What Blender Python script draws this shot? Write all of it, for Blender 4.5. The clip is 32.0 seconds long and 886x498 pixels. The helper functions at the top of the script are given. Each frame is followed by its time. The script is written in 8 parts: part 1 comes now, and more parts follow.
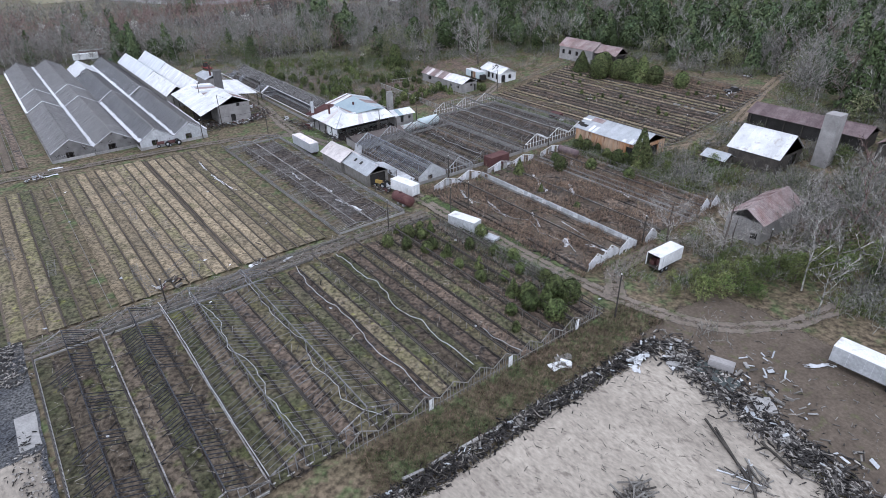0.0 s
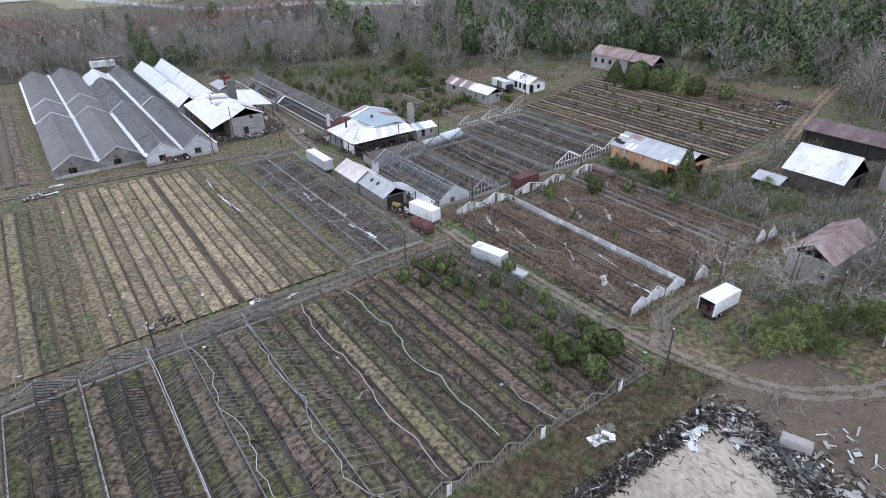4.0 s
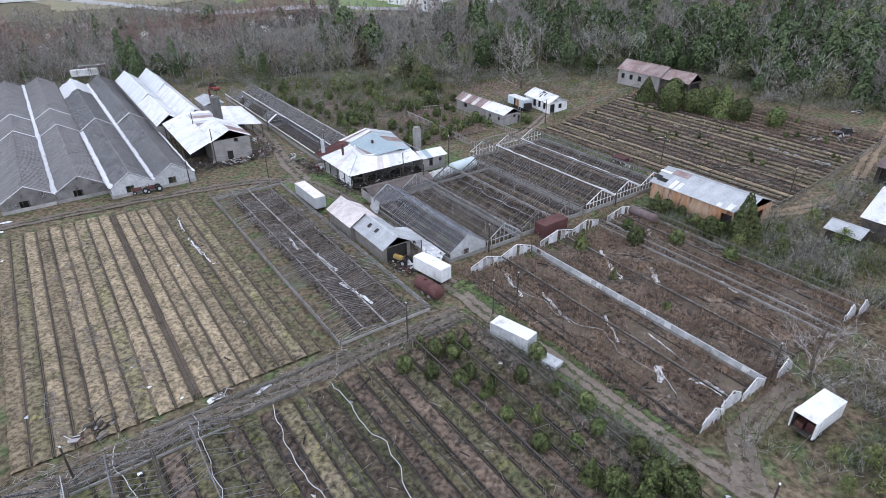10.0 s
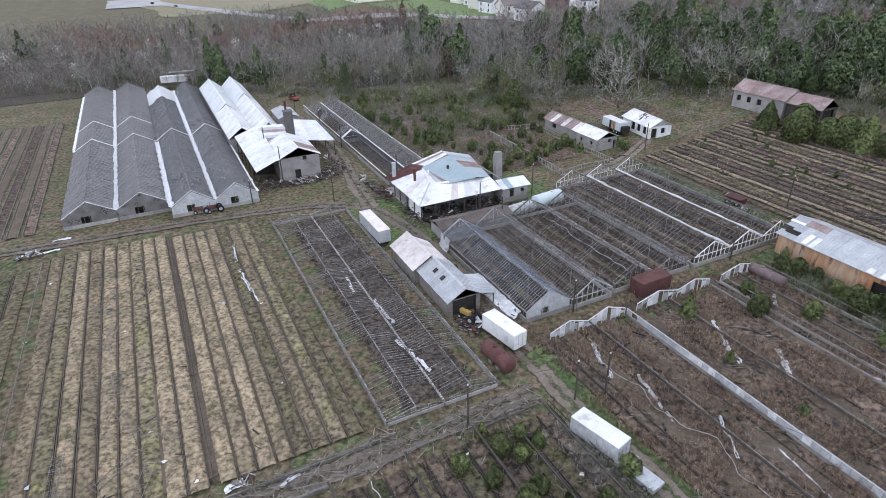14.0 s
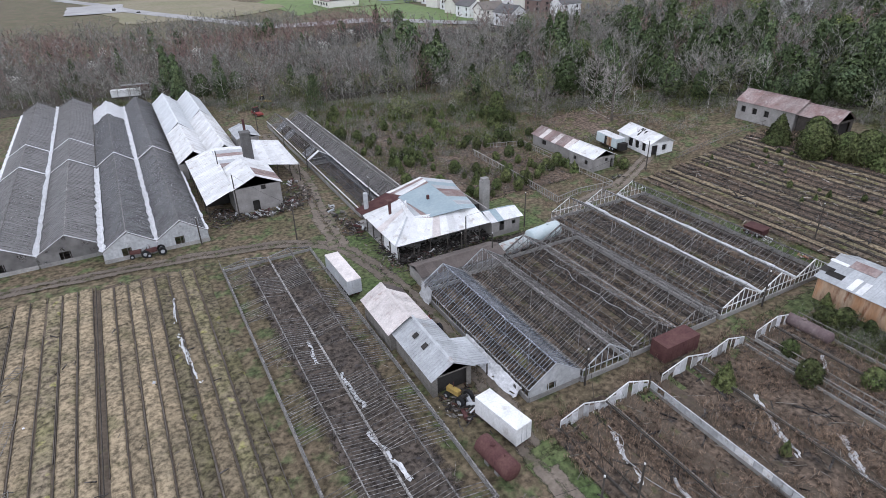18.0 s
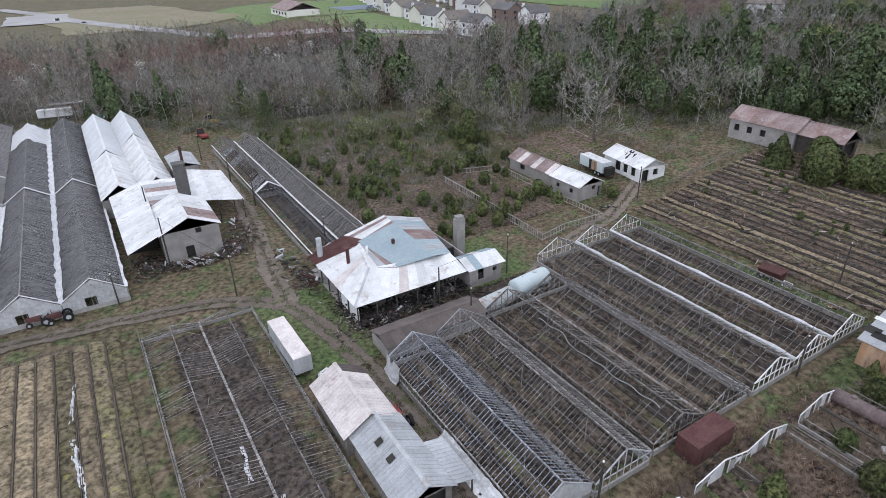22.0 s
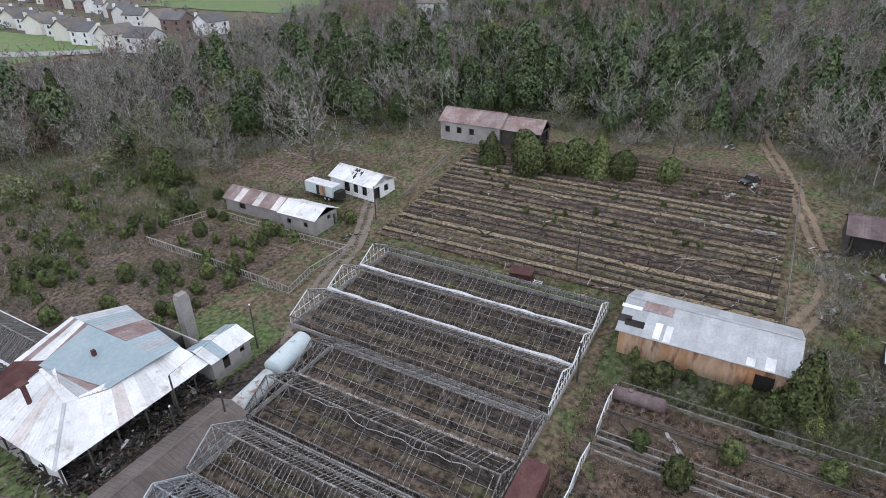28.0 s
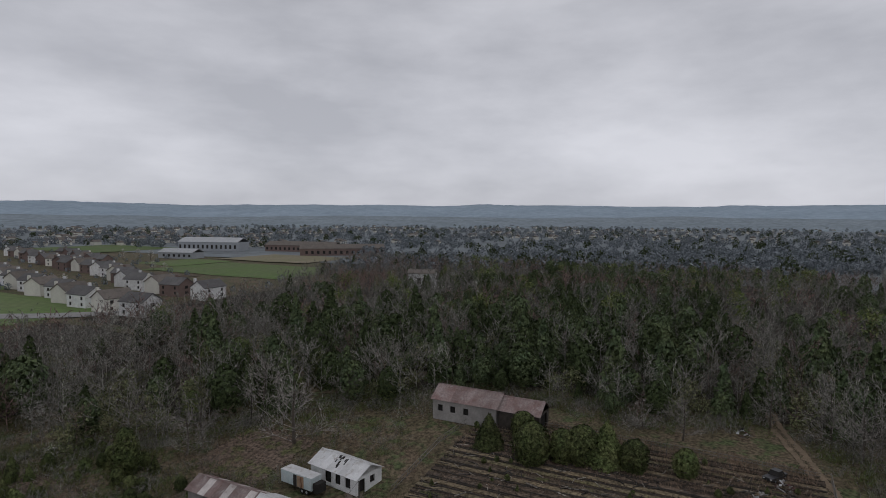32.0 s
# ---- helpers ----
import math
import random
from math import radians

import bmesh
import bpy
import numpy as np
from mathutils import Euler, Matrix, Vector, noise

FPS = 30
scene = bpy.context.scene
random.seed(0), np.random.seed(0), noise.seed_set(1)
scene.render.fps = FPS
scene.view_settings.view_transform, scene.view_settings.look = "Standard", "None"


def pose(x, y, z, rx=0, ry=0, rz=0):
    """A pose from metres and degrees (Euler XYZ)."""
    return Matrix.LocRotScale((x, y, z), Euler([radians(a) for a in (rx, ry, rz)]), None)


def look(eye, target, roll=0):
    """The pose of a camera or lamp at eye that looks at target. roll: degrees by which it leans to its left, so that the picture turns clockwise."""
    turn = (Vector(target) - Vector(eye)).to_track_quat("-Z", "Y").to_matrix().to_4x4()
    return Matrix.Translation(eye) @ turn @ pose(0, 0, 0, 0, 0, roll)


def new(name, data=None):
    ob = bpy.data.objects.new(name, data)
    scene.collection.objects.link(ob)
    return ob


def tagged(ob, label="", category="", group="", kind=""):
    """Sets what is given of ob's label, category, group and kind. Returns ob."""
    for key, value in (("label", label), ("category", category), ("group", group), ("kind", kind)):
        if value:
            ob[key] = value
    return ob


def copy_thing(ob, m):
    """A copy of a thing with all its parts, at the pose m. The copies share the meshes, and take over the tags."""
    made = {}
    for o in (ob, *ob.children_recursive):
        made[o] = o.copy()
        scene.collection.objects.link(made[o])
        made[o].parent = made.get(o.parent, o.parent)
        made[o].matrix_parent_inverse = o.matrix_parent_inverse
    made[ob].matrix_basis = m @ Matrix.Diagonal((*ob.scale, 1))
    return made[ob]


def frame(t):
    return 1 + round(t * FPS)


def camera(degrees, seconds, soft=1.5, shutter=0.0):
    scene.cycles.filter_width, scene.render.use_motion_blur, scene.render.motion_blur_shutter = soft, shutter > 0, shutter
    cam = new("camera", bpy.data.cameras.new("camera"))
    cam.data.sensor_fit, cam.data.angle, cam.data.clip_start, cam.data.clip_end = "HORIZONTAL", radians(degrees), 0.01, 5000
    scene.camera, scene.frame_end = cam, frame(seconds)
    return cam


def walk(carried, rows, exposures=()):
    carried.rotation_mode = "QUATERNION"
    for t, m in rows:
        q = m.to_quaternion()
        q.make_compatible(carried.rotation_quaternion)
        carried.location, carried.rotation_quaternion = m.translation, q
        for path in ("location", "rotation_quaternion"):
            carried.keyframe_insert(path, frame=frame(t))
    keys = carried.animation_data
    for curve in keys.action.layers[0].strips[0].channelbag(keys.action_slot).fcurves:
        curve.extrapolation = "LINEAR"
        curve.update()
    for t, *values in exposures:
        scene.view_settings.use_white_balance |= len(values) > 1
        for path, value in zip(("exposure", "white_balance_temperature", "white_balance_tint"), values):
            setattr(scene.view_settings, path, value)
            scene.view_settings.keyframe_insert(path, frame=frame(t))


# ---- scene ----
cam = camera(74.01, 32.0, soft=0.5)
PATH = [
    (0, (-40.34, -84.23, 49.48), (-8.59, -42.76, 19.95), -0.80),
    (1, (-38.63, -82.15, 49.49), (-8.22, -39.66, 20.00), -1.03),
    (2, (-37.01, -79.89, 49.27), (-6.94, -37.12, 19.84), -1.11),
    (3, (-35.17, -77.45, 48.96), (-5.16, -34.57, 19.64), -1.23),
    (5.5, (-30.52, -70.87, 48.66), (-0.47, -27.89, 19.51), -1.29),
    (6, (-29.62, -69.33, 48.62), (0.58, -26.47, 19.45), -1.13),
    (7, (-27.66, -66.51, 48.51), (2.57, -23.62, 19.42), -1.17),
    (8, (-25.96, -63.22, 48.15), (4.61, -20.55, 19.08), -0.69),
    (9, (-23.86, -60.11, 48.13), (6.73, -17.49, 19.03), -0.68),
    (10, (-21.67, -57.02, 47.99), (8.01, -13.69, 18.98), -0.79),
    (11, (-19.32, -53.97, 47.84), (8.42, -9.31, 18.94), -0.98),
    (12, (-17.17, -50.93, 47.55), (9.52, -5.52, 18.82), -1.15),
    (13, (-14.83, -47.81, 47.51), (9.12, -0.81, 18.92), -1.40),
    (14, (-12.98, -44.48, 47.25), (10.00, 3.14, 18.88), -1.42),
    (16.5, (-8.10, -35.42, 46.35), (14.69, 12.44, 18.24), -1.65),
    (17, (-7.31, -33.37, 46.19), (15.71, 14.40, 18.13), -1.65),
    (18, (-5.41, -29.43, 45.99), (19.37, 17.42, 17.86), -1.61),
    (19, (-3.38, -25.50, 45.64), (22.69, 20.69, 17.58), -1.63),
    (20, (-1.35, -21.81, 45.30), (25.77, 23.85, 17.38), -1.55),
    (21, (0.82, -18.31, 45.01), (28.22, 27.28, 17.26), -1.53),
    (22, (2.88, -14.74, 44.71), (30.48, 30.86, 17.18), -1.36),
    (23, (4.86, -11.48, 44.56), (33.37, 33.64, 17.17), -1.20),
    (23.5, (5.78, -9.99, 44.59), (36.39, 33.70, 17.12), -1.25),
    (24, (6.46, -8.73, 44.71), (39.81, 32.84, 17.15), -1.14),
    (24.5, (6.75, -8.07, 45.33), (43.48, 30.39, 17.54), -1.24),
    (25, (6.98, -7.36, 45.86), (47.07, 27.37, 17.81), -1.12),
    (25.5, (7.56, -6.75, 45.87), (50.15, 24.82, 17.77), -1.05),
    (26, (8.25, -6.04, 45.91), (52.27, 23.47, 17.79), -1.01),
    (26.5, (9.01, -5.46, 45.91), (53.97, 22.57, 17.76), -1.14),
    (28.5, (11.69, -2.95, 45.46), (57.99, 23.28, 17.74), -0.75),
    (29, (12.41, -2.30, 45.53), (59.12, 23.94, 18.51), -0.58),
    (29.5, (13.17, -1.88, 45.44), (60.33, 24.64, 19.50), -0.49),
    (30, (13.98, -1.17, 45.51), (62.38, 25.89, 22.59), -0.21),
    (30.5, (14.48, 0.32, 45.78), (65.33, 28.03, 30.10), 0.35),
    (31, (15.15, 1.52, 47.20), (67.64, 29.42, 39.09), 0.05),
    (31.5, (15.86, 1.61, 48.18), (68.64, 29.78, 43.56), 0.32),
    (32, (16.26, 1.41, 48.57), (69.05, 29.71, 45.19), 0.26),
]
EXPOSURES = [(t, e - 1.42, k, n) for t, e, k, n in ((0, 0.19, 5560, 15), (6, 0.27, 5560, 15), (13, 0.19, 5600, 15), (17, 0.08, 5760, 15), (22, 0.0, 5820, 14.5), (30, 0.07, 5830, 14), (30.5, -0.45, 6000, 13), (31, -1.05, 6200, 14), (31.5, -1.35, 6200, 14), (32, -1.5, 6200, 14))]
walk(cam, [(t, look(eye, target, roll)) for t, eye, target, roll in PATH], EXPOSURES)

# ---- world and light ----
world = bpy.data.worlds.new("overcast_sky")
scene.world = world
world.use_nodes = True
wn, wl = world.node_tree.nodes, world.node_tree.links
wn.clear()


def wnode(kind, **kw):
    n = wn.new(kind)
    for k, v in kw.items():
        n.inputs[k].default_value = v
    return n


w_out = wnode("ShaderNodeOutputWorld")
w_bg = wnode("ShaderNodeBackground", Strength=4.6)
w_sky = wn.new("ShaderNodeTexSky")
w_sky.sky_type, w_sky.sun_disc = "NISHITA", False
w_sky.sun_elevation, w_sky.sun_rotation = radians(50), radians(200)
w_co = wn.new("ShaderNodeTexCoord")
w_map = wn.new("ShaderNodeMapping")
w_map.inputs["Scale"].default_value = (1.5, 1.5, 4.5)
w_n1 = wnode("ShaderNodeTexNoise", Scale=1.3, Detail=6.0, Roughness=0.55)
w_ramp = wn.new("ShaderNodeValToRGB")
w_ramp.color_ramp.elements[0].position, w_ramp.color_ramp.elements[0].color = 0.36, (0.76, 0.77, 0.79, 1)
w_ramp.color_ramp.elements[1].position, w_ramp.color_ramp.elements[1].color = 0.66, (1.14, 1.145, 1.155, 1)
w_scale = wnode("ShaderNodeVectorMath")
w_scale.operation = "SCALE"
w_scale.inputs["Scale"].default_value = 0.06
w_mix = wn.new("ShaderNodeMix")
w_mix.data_type = "RGBA"
w_mix.inputs["Factor"].default_value = 0.92
wl.new(w_co.outputs["Generated"], w_map.inputs["Vector"])
wl.new(w_map.outputs["Vector"], w_n1.inputs["Vector"])
wl.new(w_n1.outputs["Fac"], w_ramp.inputs["Fac"])
wl.new(w_sky.outputs["Color"], w_scale.inputs[0])
wl.new(w_scale.outputs["Vector"], w_mix.inputs["A"])
wl.new(w_ramp.outputs["Color"], w_mix.inputs["B"])
wl.new(w_mix.outputs["Result"], w_bg.inputs["Color"])
# the cloud is thinner and brighter towards the horizon than overhead
w_sep = wn.new("ShaderNodeSeparateXYZ")
w_grad = wnode("ShaderNodeMapRange")
for k, v in (("From Min", 0.0), ("From Max", 0.7), ("To Min", 5.0), ("To Max", 3.5)):
    w_grad.inputs[k].default_value = v
wl.new(w_co.outputs["Generated"], w_sep.inputs["Vector"])
wl.new(w_sep.outputs["Z"], w_grad.inputs["Value"])
wl.new(w_grad.outputs["Result"], w_bg.inputs["Strength"])
wl.new(w_bg.outputs["Background"], w_out.inputs["Surface"])

sun = new("sun", bpy.data.lights.new("sun", "SUN"))
sun.data.energy, sun.data.angle, sun.data.color = 1.2, radians(25), (1.0, 0.97, 0.93)
sun.matrix_world = look((0, 0, 100), (40, 60, 0))


# ---- materials ----
def material(name, a, b=None, rough=0.85, metal=0.0, big=0.3, fine=6.0, bump=0.25, vary=0.12, c=None, cmin=0.55, spec=0.12, stretch=(1, 1, 1), wear=3.0):
    """Colours a to b by broad noise, fine grain, an optional third colour c in worn spots, and relief."""
    m = bpy.data.materials.new(name)
    m.use_nodes = True
    n, l = m.node_tree.nodes, m.node_tree.links
    bs = n["Principled BSDF"]
    bs.inputs["Roughness"].default_value, bs.inputs["Metallic"].default_value = rough, metal
    bs.inputs["Specular IOR Level"].default_value = spec
    b = b or tuple(0.75 * v for v in a)
    a, b, c = (tuple(0.9 * v + 0.1 * (0.3 * q[0] + 0.6 * q[1] + 0.1 * q[2]) for v in q) if q else q for q in (a, b, c))
    geo = n.new("ShaderNodeNewGeometry")
    mp = n.new("ShaderNodeMapping")
    mp.inputs["Scale"].default_value = stretch
    l.new(geo.outputs["Position"], mp.inputs["Vector"])

    def noise_at(scale, detail=4.0):
        t = n.new("ShaderNodeTexNoise")
        t.inputs["Scale"].default_value, t.inputs["Detail"].default_value = scale, detail
        t.inputs["Roughness"].default_value = 0.6
        l.new(mp.outputs["Vector"], t.inputs["Vector"])
        return t.outputs["Fac"]

    def ramp(sock, lo, hi):
        r = n.new("ShaderNodeMapRange")
        r.inputs["From Min"].default_value, r.inputs["From Max"].default_value = lo, hi
        l.new(sock, r.inputs["Value"])
        return r.outputs["Result"]

    def mixc(f, x, y, mode="MIX"):
        k = n.new("ShaderNodeMix")
        k.data_type, k.blend_type = "RGBA", mode
        for s, v in (("Factor", f), ("A", x), ("B", y)):
            if isinstance(v, (int, float)):
                k.inputs[s].default_value = v
            elif isinstance(v, tuple):
                k.inputs[s].default_value = (*v, 1)
            else:
                l.new(v, k.inputs[s])
        return k.outputs["Result"]

    col = mixc(ramp(noise_at(big), 0.35, 0.65), a, b)
    if c:
        col = mixc(ramp(noise_at(wear, 6.0), cmin, cmin + 0.12), col, c)
    grain = noise_at(fine, 5.0)
    g = n.new("ShaderNodeMapRange")
    g.inputs["From Min"].default_value, g.inputs["From Max"].default_value = (0.36, 0.64) if vary > 0.2 else (0.2, 0.8)
    g.inputs["To Min"].default_value, g.inputs["To Max"].default_value = max(0.06, 1 - 2.2 * vary), 1 + 1.5 * vary
    l.new(grain, g.inputs["Value"])
    info = n.new("ShaderNodeObjectInfo")
    r = n.new("ShaderNodeMapRange")
    r.inputs["To Min"].default_value, r.inputs["To Max"].default_value = 1 - vary, 1 + vary
    l.new(info.outputs["Random"], r.inputs["Value"])
    mul = n.new("ShaderNodeMath")
    mul.operation = "MULTIPLY"
    l.new(g.outputs["Result"], mul.inputs[0])
    l.new(r.outputs["Result"], mul.inputs[1])
    sc = n.new("ShaderNodeVectorMath")
    sc.operation = "SCALE"
    l.new(col, sc.inputs[0])
    l.new(mul.outputs["Value"], sc.inputs["Scale"])
    l.new(sc.outputs["Vector"], bs.inputs["Base Color"])
    if bump:
        bp = n.new("ShaderNodeBump")
        bp.inputs["Strength"].default_value, bp.inputs["Distance"].default_value = bump, 0.08
        l.new(grain, bp.inputs["Height"])
        l.new(bp.outputs["Normal"], bs.inputs["Normal"])
    return m


def leafy(name, a, b, rough=0.7, vary=0.35, spread=(0.7, 1.25)):
    """Foliage and twigs: the colour wanders from clump to clump."""
    m = material(name, a, b, rough=rough, big=0.25, fine=1.7, bump=0, vary=vary)
    n, l = m.node_tree.nodes, m.node_tree.links
    bs = n["Principled BSDF"]
    src = bs.inputs["Base Color"].links[0].from_socket
    geo = n.new("ShaderNodeNewGeometry")
    r = n.new("ShaderNodeMapRange")
    r.inputs["To Min"].default_value, r.inputs["To Max"].default_value = spread
    l.new(geo.outputs["Random Per Island"], r.inputs["Value"])
    sc = n.new("ShaderNodeVectorMath")
    sc.operation = "SCALE"
    l.new(src, sc.inputs[0])
    l.new(r.outputs["Result"], sc.inputs["Scale"])
    l.new(sc.outputs["Vector"], bs.inputs["Base Color"])
    return m


def frayed(m, scale=0.9):
    """Ground cover that thins out in ragged tongues towards its rim."""
    n, l = m.node_tree.nodes, m.node_tree.links
    at, geo, t = n.new("ShaderNodeAttribute"), n.new("ShaderNodeNewGeometry"), n.new("ShaderNodeTexNoise")
    at.attribute_name = "fray"
    t.inputs["Scale"].default_value, t.inputs["Detail"].default_value, t.inputs["Roughness"].default_value = scale, 7.0, 0.7
    add, r = n.new("ShaderNodeMath"), n.new("ShaderNodeMapRange")
    add.operation = "MULTIPLY_ADD"
    add.inputs[1].default_value = 1.1
    for k, v in (("From Min", 0.80), ("From Max", 1.04), ("To Min", 1.0), ("To Max", 0.0)):
        r.inputs[k].default_value = v
    l.new(geo.outputs["Position"], t.inputs["Vector"])
    l.new(t.outputs["Fac"], add.inputs[0])
    l.new(at.outputs["Fac"], add.inputs[2])
    l.new(add.outputs["Value"], r.inputs["Value"])
    l.new(r.outputs["Result"], n["Principled BSDF"].inputs["Alpha"])
    return m


GROUND = material("rough_grass", (0.095, 0.080, 0.043), (0.15, 0.112, 0.072), big=0.09, fine=1.3, bump=0.4, vary=0.27, c=(0.085, 0.105, 0.042), cmin=0.50, wear=0.3)
SOIL = material("damp_soil", (0.104, 0.08, 0.058), (0.142, 0.11, 0.08), big=0.35, fine=2.2, bump=0.4, vary=0.2, c=(0.105, 0.102, 0.048), cmin=0.57, wear=0.6)
DARKSOIL = material("dark_soil", (0.048, 0.04, 0.034), (0.086, 0.068, 0.054), big=0.3, fine=1.6, bump=0.7, vary=0.32, c=(0.033, 0.031, 0.034), cmin=0.57, wear=0.8)
STRAW = material("straw_mulch", (0.268, 0.206, 0.124), (0.182, 0.146, 0.092), big=0.16, fine=2.0, bump=0.8, vary=0.27, c=(0.145, 0.122, 0.066), cmin=0.55, wear=0.28)
WEEDS = material("mossy_bed", (0.142, 0.126, 0.06), (0.165, 0.13, 0.088), big=0.25, fine=1.7, bump=0.8, vary=0.3, c=(0.215, 0.205, 0.055), cmin=0.585, wear=0.5)
BROWNWEED = material("dry_weeds", (0.152, 0.11, 0.078), (0.092, 0.07, 0.052), big=0.25, fine=1.6, bump=0.8, vary=0.32, c=(0.06, 0.054, 0.052), cmin=0.56, wear=0.5)
GRASS = material("fresh_grass", (0.08, 0.118, 0.037), (0.104, 0.113, 0.048), big=0.2, fine=1.5, bump=0.6, vary=0.26, c=(0.14, 0.115, 0.08), cmin=0.63, wear=0.35)
GRAVEL = material("gravel_track", (0.205, 0.168, 0.132), (0.15, 0.122, 0.095), big=0.3, fine=2.5, bump=0.4, vary=0.16, c=(0.095, 0.10, 0.045), cmin=0.53, wear=0.45)
CLAY = material("orange_clay", (0.15, 0.108, 0.08), (0.115, 0.086, 0.064), big=0.3, fine=1.5, bump=0.5, vary=0.3, c=(0.10, 0.105, 0.04), cmin=0.53, wear=0.3)
SLAB = material("concrete_pad", (0.355, 0.308, 0.245), (0.262, 0.225, 0.178), big=0.16, fine=2.6, bump=0.4, vary=0.17, c=(0.19, 0.16, 0.128), cmin=0.555, wear=1.1, stretch=(1, 0.5, 1))
NEARSOIL = material("furrowed_damp_soil", (0.088, 0.068, 0.047), (0.124, 0.096, 0.066), big=0.3, fine=1.7, bump=0.7, vary=0.3, c=(0.088, 0.092, 0.034), cmin=0.53, wear=0.35)
NEARMOSS = material("dark_mossy_soil", (0.082, 0.086, 0.038), (0.115, 0.098, 0.06), big=0.22, fine=1.7, bump=0.7, vary=0.3, c=(0.185, 0.18, 0.042), cmin=0.60, wear=0.4)
CONCRETE = material("weathered_concrete", (0.36, 0.345, 0.32), (0.26, 0.25, 0.235), big=0.6, fine=6.0, bump=0.3, vary=0.15)
BLOCK = material("grey_block", (0.34, 0.32, 0.30), (0.25, 0.235, 0.22), big=0.5, fine=4.0, bump=0.3, vary=0.12)
WOOD = material("grey_timber", (0.24, 0.225, 0.20), (0.16, 0.145, 0.125), big=1.0, fine=7.0, bump=0.4, vary=0.2)
EDGEWOOD = material("bed_edge_board", (0.085, 0.072, 0.058), (0.13, 0.11, 0.088), big=1.0, fine=7.0, bump=0.4, vary=0.2)
DARKWOOD = material("dark_timber", (0.055, 0.048, 0.042), (0.09, 0.078, 0.065), big=1.0, fine=7.0, bump=0.4, vary=0.2)
BAR = material("old_glazing_bar", (0.28, 0.265, 0.25), (0.13, 0.12, 0.11), big=0.8, fine=5.0, bump=0, vary=0.3)
STEELBAR = material("steel_grey_glazing_bar", (0.30, 0.32, 0.35), (0.16, 0.17, 0.19), big=0.8, fine=5.0, bump=0, vary=0.3)
BLACKBAR = material("charred_glazing_bar", (0.035, 0.036, 0.042), (0.065, 0.064, 0.066), big=0.8, fine=5.0, bump=0, vary=0.25)
DARKBAR = material("dark_glazing_bar", (0.085, 0.09, 0.10), (0.15, 0.15, 0.155), big=0.8, fine=5.0, bump=0, vary=0.25)
WHITE = material("white_paint", (0.78, 0.78, 0.765), (0.64, 0.64, 0.625), rough=0.5, big=0.6, fine=5.0, bump=0.1, vary=0.09, c=(0.50, 0.47, 0.43), cmin=0.58, wear=0.45)
TIN = material("pale_tin_roof", (0.74, 0.74, 0.735), (0.60, 0.595, 0.58), rough=0.5, metal=0.0, big=0.5, fine=4.0, bump=0.05, vary=0.1, c=(0.46, 0.42, 0.38), cmin=0.565, wear=0.8, spec=0.5)
GREYTIN = material("grey_tin_roof", (0.44, 0.455, 0.465), (0.33, 0.34, 0.345), rough=0.45, big=0.5, fine=4.0, bump=0.05, vary=0.14, c=(0.31, 0.26, 0.22), cmin=0.64, wear=0.4, spec=0.5)
TEALTIN = material("blue_grey_roofing", (0.28, 0.36, 0.39), (0.34, 0.41, 0.43), rough=0.6, big=0.2, fine=2.0, bump=0.05, vary=0.07)
REDTIN = material("rusty_red_roof", (0.235, 0.15, 0.135), (0.33, 0.265, 0.245), rough=0.7, big=0.45, fine=3.0, bump=0.05, vary=0.17, c=(0.40, 0.36, 0.34), cmin=0.6, wear=0.6)
RUST = material("rust_stained_tin", (0.42, 0.2, 0.08), (0.47, 0.36, 0.25), rough=0.75, big=0.4, fine=2.0, bump=0.1, vary=0.18, c=(0.22, 0.10, 0.05), cmin=0.55, wear=0.8, stretch=(1, 1, 0.25))
DARKRUST = material("dark_rust", (0.085, 0.036, 0.035), (0.12, 0.058, 0.05), rough=0.75, big=0.7, fine=5.0, bump=0.15, vary=0.15)
TANKPAINT = material("pale_blue_tank_paint", (0.45, 0.55, 0.56), (0.52, 0.58, 0.58), rough=0.5, big=0.5, fine=4.0, bump=0.05, vary=0.06, c=(0.35, 0.22, 0.17), cmin=0.63, wear=0.8)
RUSTYTANK = material("rust_spotted_tank_paint", (0.50, 0.54, 0.53), (0.42, 0.45, 0.44), rough=0.6, big=0.5, fine=4.0, bump=0.05, vary=0.08, c=(0.30, 0.17, 0.12), cmin=0.53, wear=0.8)
PLASTIC = material("torn_white_film", (0.66, 0.66, 0.67), (0.5, 0.5, 0.5), rough=0.4, big=0.8, fine=3.0, bump=0.3, vary=0.15, spec=0.5)
TYRE = material("black_rubber", (0.02, 0.02, 0.02), (0.03, 0.03, 0.03), rough=0.8, bump=0.1)
# near-black painted for the shade of interiors; also colours soot and black parts
GLOOM = material("shade_and_soot_black", (0.03, 0.028, 0.026), (0.05, 0.046, 0.042), rough=0.9)
BARK = leafy("bare_grey_twigs", (0.278, 0.265, 0.23), (0.152, 0.144, 0.124), spread=(0.85, 1.12))
BARKRED = leafy("budding_red_twigs", (0.285, 0.182, 0.155), (0.175, 0.125, 0.11), spread=(0.85, 1.12))
PALEBARK = leafy("pale_bare_twigs", (0.33, 0.305, 0.27), (0.22, 0.2, 0.178), spread=(0.85, 1.12))
CEDAR = leafy("cedar_foliage", (0.082, 0.112, 0.034), (0.118, 0.132, 0.044))
PINE = leafy("pine_foliage", (0.06, 0.088, 0.04), (0.085, 0.106, 0.042), spread=(0.85, 1.15))
SPRING = leafy("spring_leaves", (0.11, 0.165, 0.035), (0.165, 0.17, 0.06))
